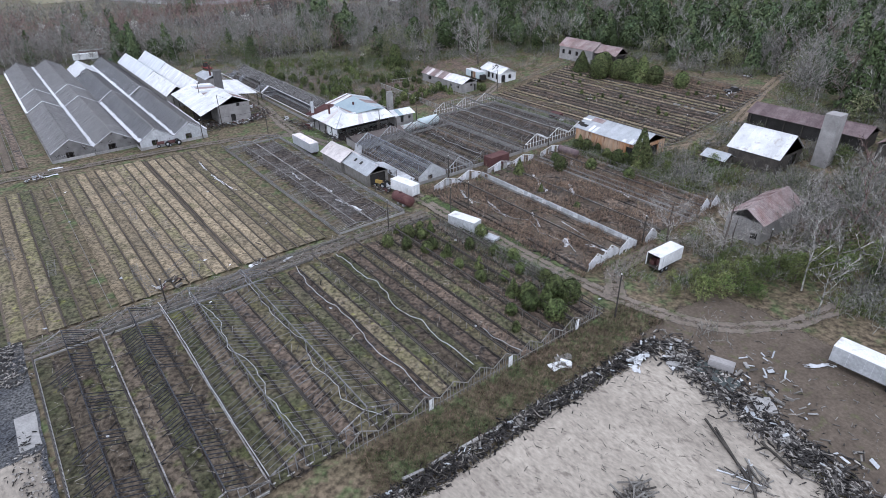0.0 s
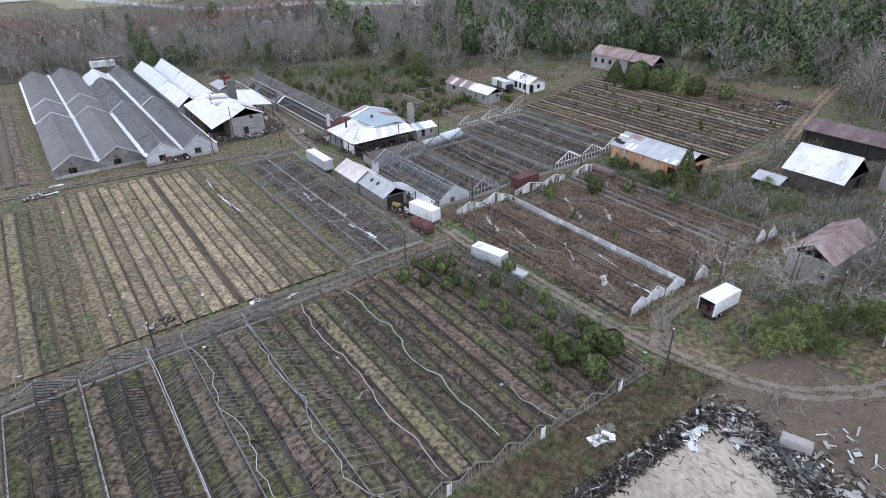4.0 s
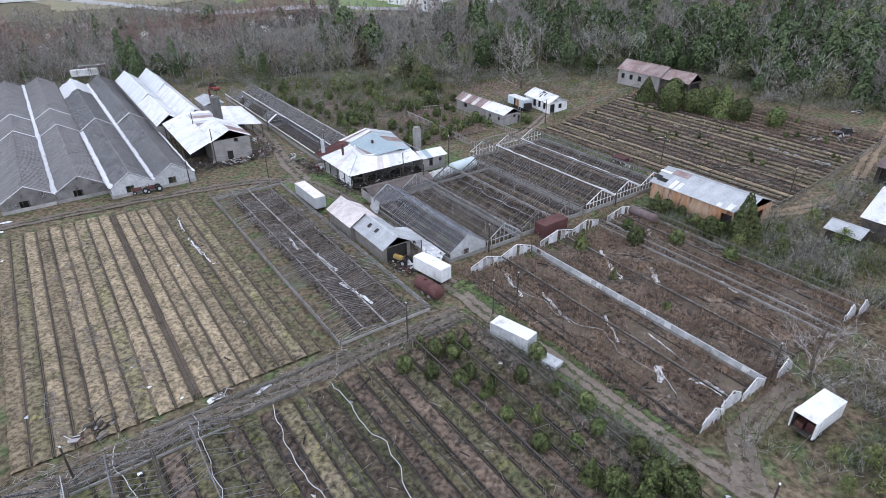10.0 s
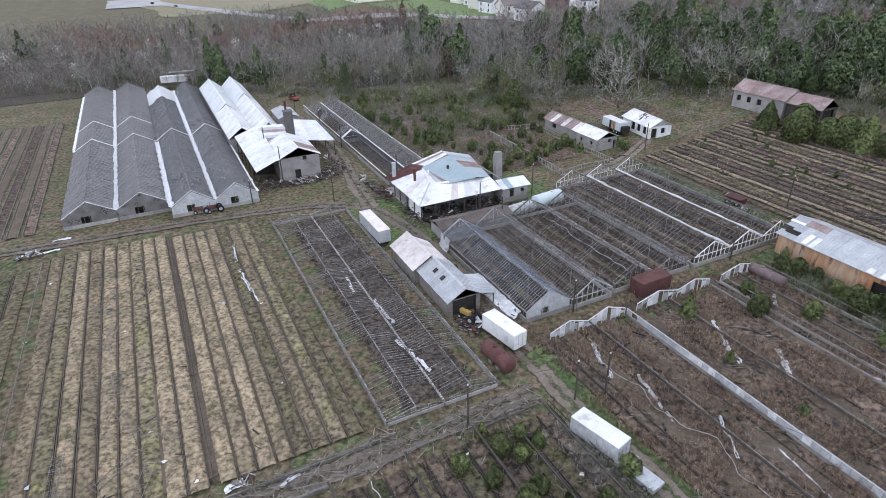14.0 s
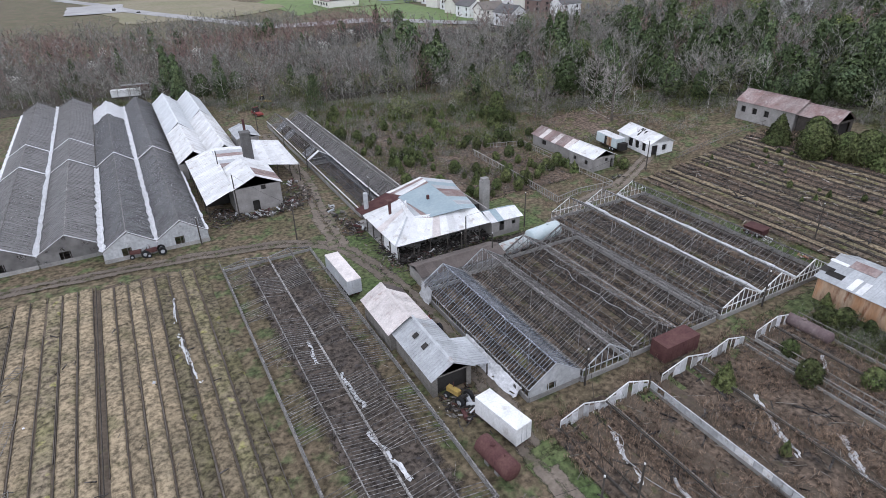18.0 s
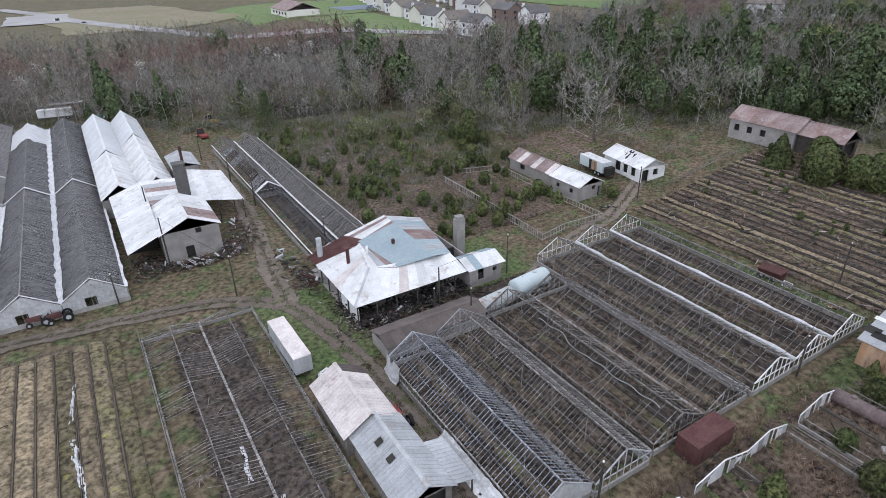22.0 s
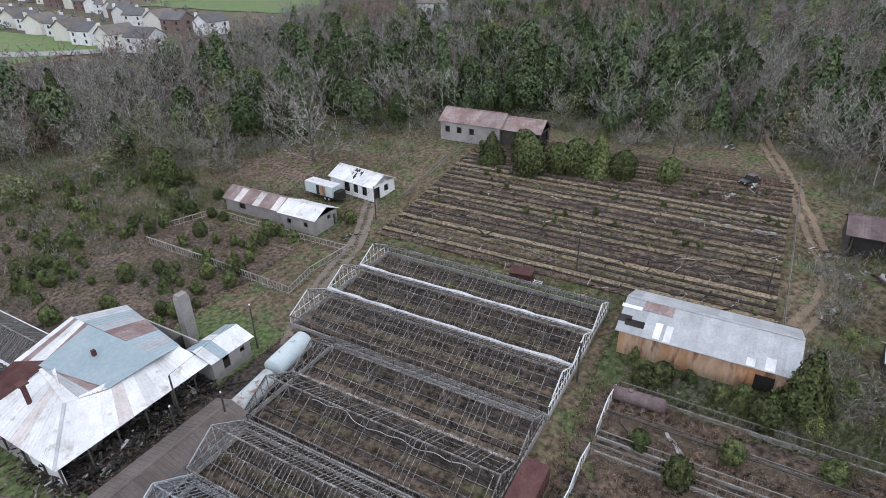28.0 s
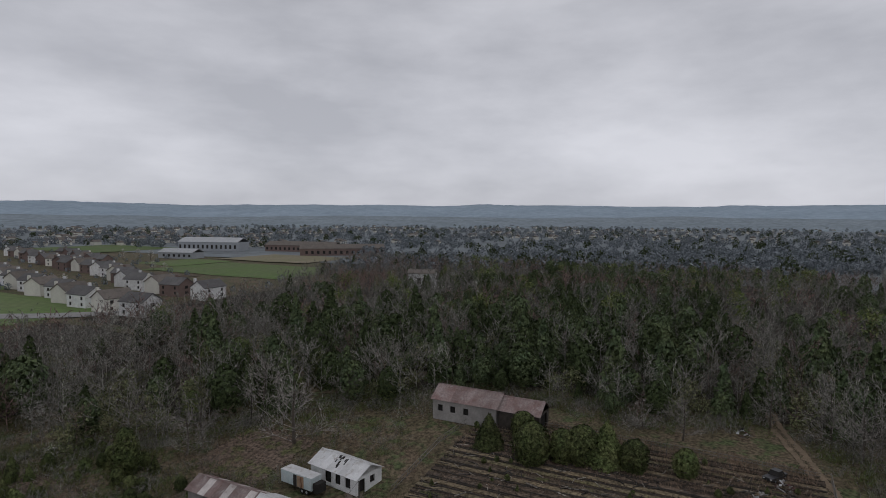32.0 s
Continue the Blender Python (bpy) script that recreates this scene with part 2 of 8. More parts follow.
LEAFGREEN = leafy("light_pine_foliage", (0.088, 0.122, 0.042), (0.07, 0.098, 0.036), spread=(0.85, 1.15))
OLIVE = leafy("olive_bush_leaves", (0.115, 0.14, 0.055), (0.165, 0.155, 0.08))
BLOSSOM = leafy("white_blossom", (0.62, 0.60, 0.54), (0.5, 0.48, 0.42))
for soft in (GROUND, SOIL, DARKSOIL, BROWNWEED, GRASS, GRAVEL, CLAY, SLAB):
    frayed(soft)
TRUNK = material("tree_bark", (0.13, 0.11, 0.09), (0.09, 0.075, 0.06), big=1.0, fine=6.0, bump=0.4)


# ---- mesh helpers ----
class Shape:
    """Vertices and faces of one mesh in the making."""

    def __init__(self):
        self.v, self.f = [], []

    def add(self, verts, faces):
        k = len(self.v)
        self.v += [tuple(p) for p in verts]
        self.f += [tuple(i + k for i in q) for q in faces]
        return self

    def box(self, x0, x1, y0, y1, z0, z1):
        return self.add([(x, y, z) for z in (z0, z1) for y in (y0, y1) for x in (x0, x1)],
                        [(0, 2, 3, 1), (4, 5, 7, 6), (0, 1, 5, 4), (2, 6, 7, 3), (0, 4, 6, 2), (1, 3, 7, 5)])

    def beam(self, p, q, w, h, up=(0, 0, 1)):
        """A bar of w by h from p to q."""
        p, q = Vector(p), Vector(q)
        d = (q - p).normalized()
        s = d.cross(Vector(up))
        s = (s.normalized() if s.length > 1e-5 else Vector((1, 0, 0))) * (w / 2)
        u = s.cross(d).normalized() * (h / 2)
        ring = lambda o: [o - s - u, o + s - u, o + s + u, o - s + u]
        return self.add(ring(p) + ring(q), [(3, 2, 1, 0), (4, 5, 6, 7), (0, 1, 5, 4), (1, 2, 6, 5), (2, 3, 7, 6), (3, 0, 4, 7)])

    def tube(self, p, q, r0, r1=None, n=8, caps=True):
        p, q = Vector(p), Vector(q)
        r1 = r0 if r1 is None else r1
        d = (q - p).normalized()
        a = d.orthogonal().normalized()
        b = d.cross(a)
        c = [(math.cos(2 * math.pi * i / n), math.sin(2 * math.pi * i / n)) for i in range(n)]
        v = [p + (a * x + b * y) * r0 for x, y in c] + [q + (a * x + b * y) * r1 for x, y in c]
        f = [(i, (i + 1) % n, n + (i + 1) % n, n + i) for i in range(n)]
        if caps:
            f += [tuple(range(n - 1, -1, -1)), tuple(range(n, 2 * n))]
        return self.add(v, f)

    def slab(self, a, b, c, d, t):
        """A quad sheet a b c d with thickness t below it."""
        q = [Vector(p) for p in (a, b, c, d)]
        nrm = (q[1] - q[0]).cross(q[3] - q[0]).normalized() * t
        return self.add(q + [p - nrm for p in q], [(0, 1, 2, 3), (7, 6, 5, 4), (1, 0, 4, 5), (2, 1, 5, 6), (3, 2, 6, 7), (0, 3, 7, 4)])

    def sheet(self, pts, t):
        """A convex polygon with thickness t below it."""
        q = [Vector(p) for p in pts]
        nrm = (q[1] - q[0]).cross(q[2] - q[0]).normalized() * t
        n = len(q)
        return self.add(q + [p - nrm for p in q], [tuple(range(n)), tuple(range(2 * n - 1, n - 1, -1))] + [((i + 1) % n, i, n + i, n + (i + 1) % n) for i in range(n)])

    def mesh(self, name):
        me = bpy.data.meshes.new(name)
        me.from_pydata(self.v, [], self.f)
        me.update()
        return me


def thing(name, label, category, group="", m=None, kind=""):
    ob = new(name)
    ob.empty_display_size = 0.3
    if m is not None:
        ob.matrix_basis = m
    return tagged(ob, label, category, group, kind)


def part(name, shape, mat, parent, label=""):
    me = shape if isinstance(shape, bpy.types.Mesh) else shape.mesh(name)
    if not me.materials:
        me.materials.append(mat)
    ob = new(name, me)
    ob.parent = parent
    return tagged(ob, label) if label else ob


def solid(name, shape, mat, label, category, group="", kind="", m=None):
    """A thing of one mesh."""
    me = shape if isinstance(shape, bpy.types.Mesh) else shape.mesh(name)
    if not me.materials:
        me.materials.append(mat)
    ob = new(name, me)
    if m is not None:
        ob.matrix_basis = m
    return tagged(ob, label, category, group, kind)


def smooth01(v):
    v = min(1.0, max(0.0, v))
    return v * v * (3 - 2 * v)


def land(x, y):
    """Height of the ground: level site, rising gently to the east edge, with a low terrace under the rusted shed."""
    terrace = smooth01((x - 66.5) / 4.5) * smooth01((88 - x) / 6) * smooth01((y + 20) / 6) * smooth01((9.8 - y) / 2)
    return 5.5 * smooth01((x - 78) / 60) + 0.8 * terrace


rng = random.Random(7)


# ---- ground ----
def axis(lo, hi, step, far=4600):
    out, s, v = list(np.arange(lo, hi + 0.1, step)), step * 2, hi
    while v < far:
        v += s
        s *= 1.5
        out.append(min(v, far))
    s, v = step * 2, lo
    while v > -far:
        v -= s
        s *= 1.5
        out.insert(0, max(v, -far))
    return out


def ground_sheet():
    xs, ys = axis(-120, 220, 5), axis(-140, 240, 5)
    v = [(x, y, land(x, y) + (0.12 * noise.noise(Vector((x / 9, y / 9, 0))) - 0.1 if -120 < x < 220 and -140 < y < 240 else 0)) for y in ys for x in xs]
    n = len(xs)
    f = [(j * n + i, j * n + i + 1, (j + 1) * n + i + 1, (j + 1) * n + i) for j in range(len(ys) - 1) for i in range(n - 1)]
    s = Shape()
    s.v, s.f = v, f
    return s


solid("ground", ground_sheet(), GROUND, "rough winter grass and bare earth", "ground", kind="structure")


def rim(me, values):
    """Marks the outer edge of a ground cover, where it frays into its surroundings."""
    me.attributes.new("fray", "FLOAT", "POINT").data.foreach_set("value", values)


def patch(name, x0, x1, y0, y1, mat, label, lift=0.03, step=2.0, ragged=0.8, category="ground", skew=None):
    """A flat area of another ground cover with an uneven edge."""
    nx, ny = max(2, round((x1 - x0) / step)), max(2, round((y1 - y0) / step))
    s = Shape()
    for j in range(ny + 1):
        for i in range(nx + 1):
            x, y = x0 + (x1 - x0) * i / nx, y0 + (y1 - y0) * j / ny
            if skew:
                x, y = skew(x, y)
            e = ragged if i in (0, nx) or j in (0, ny) else 0
            if e:
                x += e * noise.noise(Vector((x / 3, y / 3, 5)))
                y += e * noise.noise(Vector((x / 3, y / 3, 9)))
            s.v.append((x, y, land(x, y) + lift))
    s.f = [(j * (nx + 1) + i, j * (nx + 1) + i + 1, (j + 1) * (nx + 1) + i + 1, (j + 1) * (nx + 1) + i) for j in range(ny) for i in range(nx)]
    me = s.mesh(name)
    rim(me, [1.0 if i in (0, nx) or j in (0, ny) else 0.0 for j in range(ny + 1) for i in range(nx + 1)])
    return solid(name, me, mat, label, category, kind="structure")


def track(name, points, width, mat, label, lift=0.05, step=1.5):
    """A worn lane along points, uneven in width."""
    s, pts = Shape(), []
    for (ax, ay), (bx, by) in zip(points, points[1:]):
        k = max(1, round(math.hypot(bx - ax, by - ay) / step))
        pts += [(ax + (bx - ax) * i / k, ay + (by - ay) * i / k) for i in range(k)]
    pts.append(points[-1])
    for _ in range(6):
        pts = [pts[0]] + [((a[0] + 2 * b[0] + c[0]) / 4, (a[1] + 2 * b[1] + c[1]) / 4) for a, b, c in zip(pts, pts[1:], pts[2:])] + [pts[-1]]
    for i, (x, y) in enumerate(pts):
        ax, ay = pts[max(0, i - 1)]
        bx, by = pts[min(len(pts) - 1, i + 1)]
        d = math.hypot(bx - ax, by - ay) or 1
        nx, ny = -(by - ay) / d, (bx - ax) / d
        w = width * 0.72 * (1 + 0.35 * noise.noise(Vector((x / 4, y / 4, 2))))
        w2 = width * 0.72 * (1 + 0.35 * noise.noise(Vector((x / 4, y / 4, 7))))
        for q in (-w, -w / 2.2, 0, w2 / 2.2, w2):
            px, py = x + nx * q, y + ny * q
            s.v.append((px, py, land(px, py) + lift))
    s.f = [(5 * i + k + 1, 5 * i + k, 5 * i + 5 + k, 5 * i + 6 + k) for i in range(len(pts) - 1) for k in range(4)]
    me = s.mesh(name)
    rim(me, [1.0, 0.05, 0.42, 0.05, 1.0] * len(pts))
    return solid(name, me, mat, label, "track", kind="structure")


patch("field_soil_main", -35.4, 0.4, 0.6, 64.5, SOIL, "damp brown soil under the straw beds", step=3)
patch("field_soil_west", -64, -36.6, -1, 62, SOIL, "damp brown soil with green moss", step=3)
patch("field_soil_near", -47.5, 19.5, -44.5, -4.2, DARKSOIL, "dark soil with moss and dead weeds", step=3)
patch("field_soil_dark", 2.6, 15.6, 0.8, 59, DARKSOIL, "dark bare soil inside a collapsed greenhouse", step=3)
patch("field_soil_weedy", 23.2, 66, -36, 8.4, BROWNWEED, "dead brown weeds between broken greenhouse walls", step=3)
patch("field_soil_houses", 25.4, 80.4, 9.6, 47.5, DARKSOIL, "dark soil below bare greenhouse frames", step=3)
patch("field_soil_far", 84, 129.5, -10.5, 53.5, BROWNWEED, "brown field of rotten boards and dead weeds", step=3)
patch("field_soil_shrubs", 37.6, 78, 58.5, 150, BROWNWEED, "brown rough ground of an overgrown nursery", step=4)
patch("field_soil_glass", -34, 1.2, 74, 184, DARKSOIL, "dark soil inside the glasshouses", step=4, ragged=0.2)
patch("field_soil_narrow", 28, 39.4, 66, 137, DARKSOIL, "dark soil inside the narrow greenhouses", step=4, ragged=0.2)
patch("grass_yard", 14, 58, 37.5, 62, GRASS, "green yard grass round the office", step=3, lift=0.02)
patch("grass_lane", 57, 83, -12, 10.3, GRASS, "green lane grass", step=3, lift=0.02)
patch("grass_verge", 19.4, 25.8, -37, 5.5, GRASS, "green verge along the lane", step=1.6, lift=0.022)
patch("grass_strip", 79.5, 84.5, 8, 54, GRASS, "green strip of grass", step=2, lift=0.02)
patch("clearing", 88, 110, 77, 99, CLAY, "bare brown clearing by the woods", step=3, lift=0.02, ragged=2)
patch("concrete_lot", -34, 19.4, -112, -51.4, SLAB, "pale concrete pad with dirt and scrap", lift=0.06, step=2, ragged=0.9,
      skew=lambda x, y: (x - max(0, -56 - y) * 0.27 * smooth01((x + 10) / 28), y - max(0, x + 2) * 0.05))
patch("burnt_dirt", 13.5, 38, -84, -49, SOIL, "trampled brown dirt with burnt scrap", lift=0.03, step=2, ragged=3.0)
PAVE = material("dark_paving", (0.06, 0.062, 0.068), (0.10, 0.098, 0.095), big=0.2, fine=4.0, bump=0.4, vary=0.35, c=(0.14, 0.13, 0.12), cmin=0.6, wear=0.3)
patch("asphalt_lot", -80, -47.2, -60, 2, PAVE, "patched lot of dark slate-grey paving", lift=0.05, step=3, ragged=0.3)
patch("broken_slab", -53, -46.9, -46, -21.6, SLAB, "broken pale concrete with charred scraps", lift=0.09, step=1.5, ragged=0.6)
patch("pale_slab", -49.6, -47.5, -21.4, -15.2, CONCRETE, "clean pale concrete slab", lift=0.10, step=1.2, ragged=0.12)
# brown litter, with the shade between the trees put into its colour
WOODFLOOR = frayed(material("shaded_leaf_litter", (0.078, 0.062, 0.046), (0.055, 0.047, 0.036), big=0.1, fine=2.0, bump=0.6, vary=0.4, c=(0.05, 0.065, 0.022), cmin=0.56, wear=0.2))
for x0, x1, y0, y1 in ((152, 440, -200, 250), (100, 152, 108, 250), (124, 152, -200, -22), (60, 124, -200, -66), (48, 100, 152, 250), (-160, 48, 190, 300), (134, 152, 68, 108), (48, 130, 250, 300)):
    patch("woodland_floor", x0, x1, y0, y1, WOODFLOOR, "leaf litter darkened for the shade below the trees", lift=0.02, step=6, ragged=3)
DIRT = frayed(material("pale_clay_dirt", (0.29, 0.215, 0.14), (0.20, 0.15, 0.10), big=0.4, fine=5.0, bump=0.4, vary=0.18, c=(0.11, 0.11, 0.05), cmin=0.6, wear=0.5))
track("lane_south", [(22, 3), (21.5, -6), (22.5, -18), (22.7, -32), (23.4, -41), (25, -48), (28.5, -56), (36, -61.5), (50, -65), (70, -66)], 2.6, GRAVEL, "rutted gravel lane")
track("walkway", [(-48, -2.4), (-20, -2.3), (4, -2.2), (19, -1.6)], 3.0, GRAVEL, "trodden earth walkway between the fields", lift=0.042)
track("lane_yard", [(22, 3), (23.2, 12), (24.0, 24), (24.1, 37), (22.6, 50), (20.2, 58), (13, 63.2), (2, 65.5), (-12, 67.5), (-44, 70), (-70, 70)], 3.0, GRAVEL, "rutted gravel lane", lift=0.057)
track("lane_office", [(20.6, 57), (21.4, 68), (24.5, 90), (26, 130)], 3.6, GRAVEL, "muddy gravel lane", lift=0.064)
track("lane_north", [(54, 44), (66, 50), (80, 53), (88, 57), (96, 61)], 3.2, GRAVEL, "pale stony lane", lift=0.06)
track("lane_east", [(81, -10.5), (87.5, -11.8), (93.4, -15), (102, -15.8), (111.3, -13.2), (127.8, -9.2), (152.7, -3), (172, -1)], 3.0, DIRT, "orange clay track", lift=0.06)
track("lane_cross", [(22, 3), (34, 5.5), (48, 4), (60, 8)], 3, GRASS, "trampled grass lane", lift=0.071)
track("lane_lot", [(24, -42), (29.5, -37.4), (42, -37)], 3.4, GRAVEL, "dirt turning place", lift=0.078)


# ---- single bars that share one mesh ----
UNIT = {}


def bar(name, p, q, w, h, mat, parent, up=(0, 0, 1), label=""):
    """A squared bar from p to q as an object of its own."""
    key = (name, mat.name)
    if key not in UNIT:
        UNIT[key] = Shape().box(0, 1, -0.5, 0.5, -0.5, 0.5).mesh(name)
        UNIT[key].materials.append(mat)
    p, q = Vector(p), Vector(q)
    d = q - p
    L = d.length
    d.normalize()
    s = Vector(up).cross(d)
    s = s.normalized() if s.length > 1e-5 else Vector((0, 1, 0))
    u = d.cross(s)
    ob = new(name, UNIT[key])
    ob.parent = parent
    ob.matrix_basis = Matrix(((d.x * L, s.x * w, u.x * h, p.x), (d.y * L, s.y * w, u.y * h, p.y), (d.z * L, s.z * w, u.z * h, p.z), (0, 0, 0, 1)))
    return tagged(ob, label) if label else ob


# ---- planted beds ----
def bed_field(x0, x1, y0, y1, n, mats, fill, label, group, board=DARKWOOD, rise=0.14, skip=(), brd=0.10, loss=0.07):
    """Long raised beds side by side, each with an edge board on both sides."""
    pitch = (x1 - x0) / n
    for k in range(n):
        if k in skip:
            continue
        cx, w = x0 + pitch * (k + 0.5), pitch * fill
        s, rows = Shape(), max(6, round((y1 - y0) / 1.6))
        for j in range(rows + 1):
            y = y0 + (y1 - y0) * j / rows
            wob = [0.10 * noise.noise(Vector((k * 3.1 + i, y / 2.2, 3))) for i in range(4)]
            hz = rise * (1 + 0.5 * noise.noise(Vector((k, y / 3, 1))))
            for q, z in ((-w / 2, 0.03), (-w / 3, hz), (w / 3, hz * 0.9), (w / 2, 0.03)):
                i = len(s.v) % 4
                s.v.append((cx + q + wob[i], y, land(cx, y) + z + 0.03))
        s.f = [(4 * j + i, 4 * j + i + 1, 4 * j + 5 + i, 4 * j + 4 + i) for j in range(rows) for i in range(3)]
        bed = thing("planting_bed", label, "planting bed", group)
        part("bed_surface", s, mats[k % len(mats)] if not callable(mats) else mats(k), bed)
        for q in (-1, 1):
            y = y0
            while y < y1 - 1:
                e = min(y1, y + rng.uniform(18, 30))
                xx = cx + q * (w / 2 + 0.09)
                z = land(xx, y) + 0.1
                if rng.random() > loss:
                    bar("edge_board", (xx + rng.uniform(-0.06, 0.06), y, z), (xx + rng.uniform(-0.06, 0.06), e - 0.1, z), brd, 0.22, board, bed)
                y = e


bed_field(-34.8, -16.6, 1.5, 63.5, 9, (STRAW, WEEDS, STRAW, STRAW, STRAW), 0.85, "straw-covered planting bed with dark edge boards", "straw beds", board=EDGEWOOD, brd=0.08, loss=0.25, rise=0.18)
bed_field(-15.8, -0.6, 1.5, 62, 8, lambda k: (STRAW, STRAW, STRAW, STRAW, WEEDS, STRAW, WEEDS, WEEDS)[k], 0.85, "straw-covered planting bed with dark edge boards", "straw beds", board=EDGEWOOD, brd=0.08, loss=0.25, rise=0.18)
bed_field(-62, -37.4, 1, 60, 11, (WEEDS, NEARMOSS, WEEDS, STRAW), 0.84, "mossy planting bed with rotten edge boards", "mossy beds", board=EDGEWOOD, brd=0.08, loss=0.3)
bed_field(-46.5, 3, -42.5, -5.2, 24, lambda k: (NEARMOSS, NEARSOIL, NEARSOIL, NEARMOSS, NEARSOIL)[k % 5] if k < 11 else (NEARSOIL, NEARMOSS, BROWNWEED, WEEDS, NEARMOSS)[k % 5], 0.84, "moss-grown planting bed with black edge boards", "moss-grown beds", brd=0.07, loss=0.3)
bed_field(3.2, 19, -44, -5.2, 7, (BROWNWEED, NEARMOSS, NEARSOIL), 0.8, "weedy planting bed with black edge boards", "moss-grown beds")
bed_field(85, 129, -9.5, 52.5, 24, (BROWNWEED, STRAW, NEARSOIL, WEEDS, STRAW, BROWNWEED), 0.7, "rotten timber-edged planting bed full of dead weeds", "rotten beds", brd=0.12, loss=0.35)
bed_field(24.6, 37.2, -34, 7, 4, (BROWNWEED, SOIL), 0.8, "weedy brown planting bed", "weedy beds", loss=0.8)
bed_field(39, 52, -34, 7, 4, (SOIL, BROWNWEED), 0.8, "weedy brown planting bed", "weedy beds", loss=0.8)
bed_field(53.4, 64.6, -34, 7, 4, (SOIL, BROWNWEED), 0.8, "weedy brown planting bed", "weedy beds", board=WOOD, loss=0.75)
for xa, xb, ye in ((26.2, 32.6, 36), (33.6, 40, 37), (41.8, 48.6, 38), (49.2, 56, 38), (57.6, 64.6, 46), (65.2, 72.2, 46), (72.8, 79.8, 46)):
    bed_field(xa, xb, 11, ye, 3, (BROWNWEED, NEARSOIL, DARKSOIL), 0.62, "low dead bed inside a bare greenhouse", "greenhouse beds", rise=0.3, brd=0.08, loss=0.45)
bed_field(-64, -38, 76, 160, 10, (SOIL, BROWNWEED), 0.62, "bare brown planting bed", "bare beds", board=WOOD)


# ---- greenhouses ----
def greenhouse(label, x0, x1, y0, y1, bays, eave, ridge, bar_mat, group, spacing=0.75, wall=0.6, gable_mat=BAR, gutter_mat=WHITE, cover=0.0, cover_mat=None, joined=False, missing=0.06, purlins=2, wall_mat=CONCRETE, film=0.0, ends="sn", rafter=True, side="ew", clad=None, outer_mat=None, thick=0.048, clump=None, stub=0.0):
    """A ridge-and-furrow glasshouse: one thing, with every bar near the camera a part."""
    ob = thing("greenhouse", label, "greenhouse", group, m=pose(x0, y0, land((x0 + x1) / 2, y0)))
    W, L = (x1 - x0) / bays, y1 - y0
    half, joint = W / 2, Shape()

    def stick(name, p, q, w, h, mat=bar_mat, up=(0, 0, 1), lab=""):
        if joined:
            joint.beam(p, q, w, h, up)
        else:
            bar(name, p, q, w, h, mat, ob, up, lab)

    for b in range(bays):
        bx = b * W
        n = round(L / spacing)
        for i in range(n + 1):
            y = min(L, i * spacing)
            for sgn in (1, -1):
                if not rafter or (rng.random() < missing and 0 < i < n):
                    continue
                if clump is not None and noise.noise(Vector((y / 5.5, x0 + b * 3 + sgn, 2))) < clump:
                    continue
                ex = bx if sgn > 0 else bx + W
                j = rng.uniform(-0.05, 0.05)
                f = stub * rng.uniform(0.5, 1.2) if rng.random() < 0.9 else 0.0
                stick("rafter", (ex + sgn * half * f, y, eave + (ridge - eave) * f), (bx + half, y + j, ridge), thick, thick * 1.5)
        bar("ridge_beam", (bx + half, 0, ridge), (bx + half, L, ridge), 0.12, 0.16, bar_mat, ob)
        for k in range(purlins):
            q = (k + 1) / (purlins + 1)
            for sgn in (1, -1):
                px, pz = (bx if sgn > 0 else bx + W) + sgn * half * q, eave + (ridge - eave) * q - 0.07
                bar("purlin", (px, 0, pz), (px, L, pz), 0.05, 0.05, bar_mat, ob)
        for j in range(int(L / 5) + 1):
            stick("post", (bx + half, j * 5, 0), (bx + half, j * 5, ridge), 0.07, 0.07, up=(1, 0, 0))
            if j % 2 == 0:
                stick("tie_bar", (bx, j * 5, eave), (bx + W, j * 5, eave), 0.05, 0.05)
        for e, yy in (("s", -0.03), ("n", L + 0.03)):
            if e not in ends:
                continue
            k = max(4, round(W / 0.95))
            for i in range(k + 1):
                x = bx + W * i / k
                top = eave + (ridge - eave) * (1 - abs(x - bx - half) / half)
                stick("gable_stud", (x, yy, wall), (x, yy, top), 0.07, 0.07, gable_mat, up=(1, 0, 0))
            for ex in (bx, bx + W):
                bar("gable_rail", (ex, yy, eave), (bx + half, yy, ridge), 0.12, 0.13, gable_mat, ob)
            bar("gable_rail", (bx, yy, eave), (bx + W, yy, eave), 0.07, 0.09, gable_mat, ob)
            part("end_wall", Shape().box(bx + 0.1, bx + W - 0.1, yy - 0.08, yy + 0.08, -0.3, wall), wall_mat, ob)
            if clad and e == "s":
                c = Shape()
                c.sheet([(bx + 0.05, yy - 0.06, wall), (bx + W * 0.34, yy - 0.06, wall), (bx + W * 0.34, yy - 0.06, eave + (ridge - eave) * 0.66), (bx + 0.05, yy - 0.06, eave)], 0.02)
                c.sheet([(bx + W * 0.52, yy - 0.06, wall), (bx + W - 0.05, yy - 0.06, wall), (bx + W - 0.05, yy - 0.06, eave), (bx + W * 0.52, yy - 0.06, ridge - 0.1)], 0.02)
                c.sheet([(bx + W * 0.34, yy - 0.06, eave), (bx + W * 0.52, yy - 0.06, eave), (bx + W * 0.52, yy - 0.06, ridge - 0.1), (bx + W * 0.34, yy - 0.06, eave + (ridge - eave) * 0.66)], 0.02)
                part("gable_sheet", c, clad, ob, "milky sheeting over the gable, open at the door")
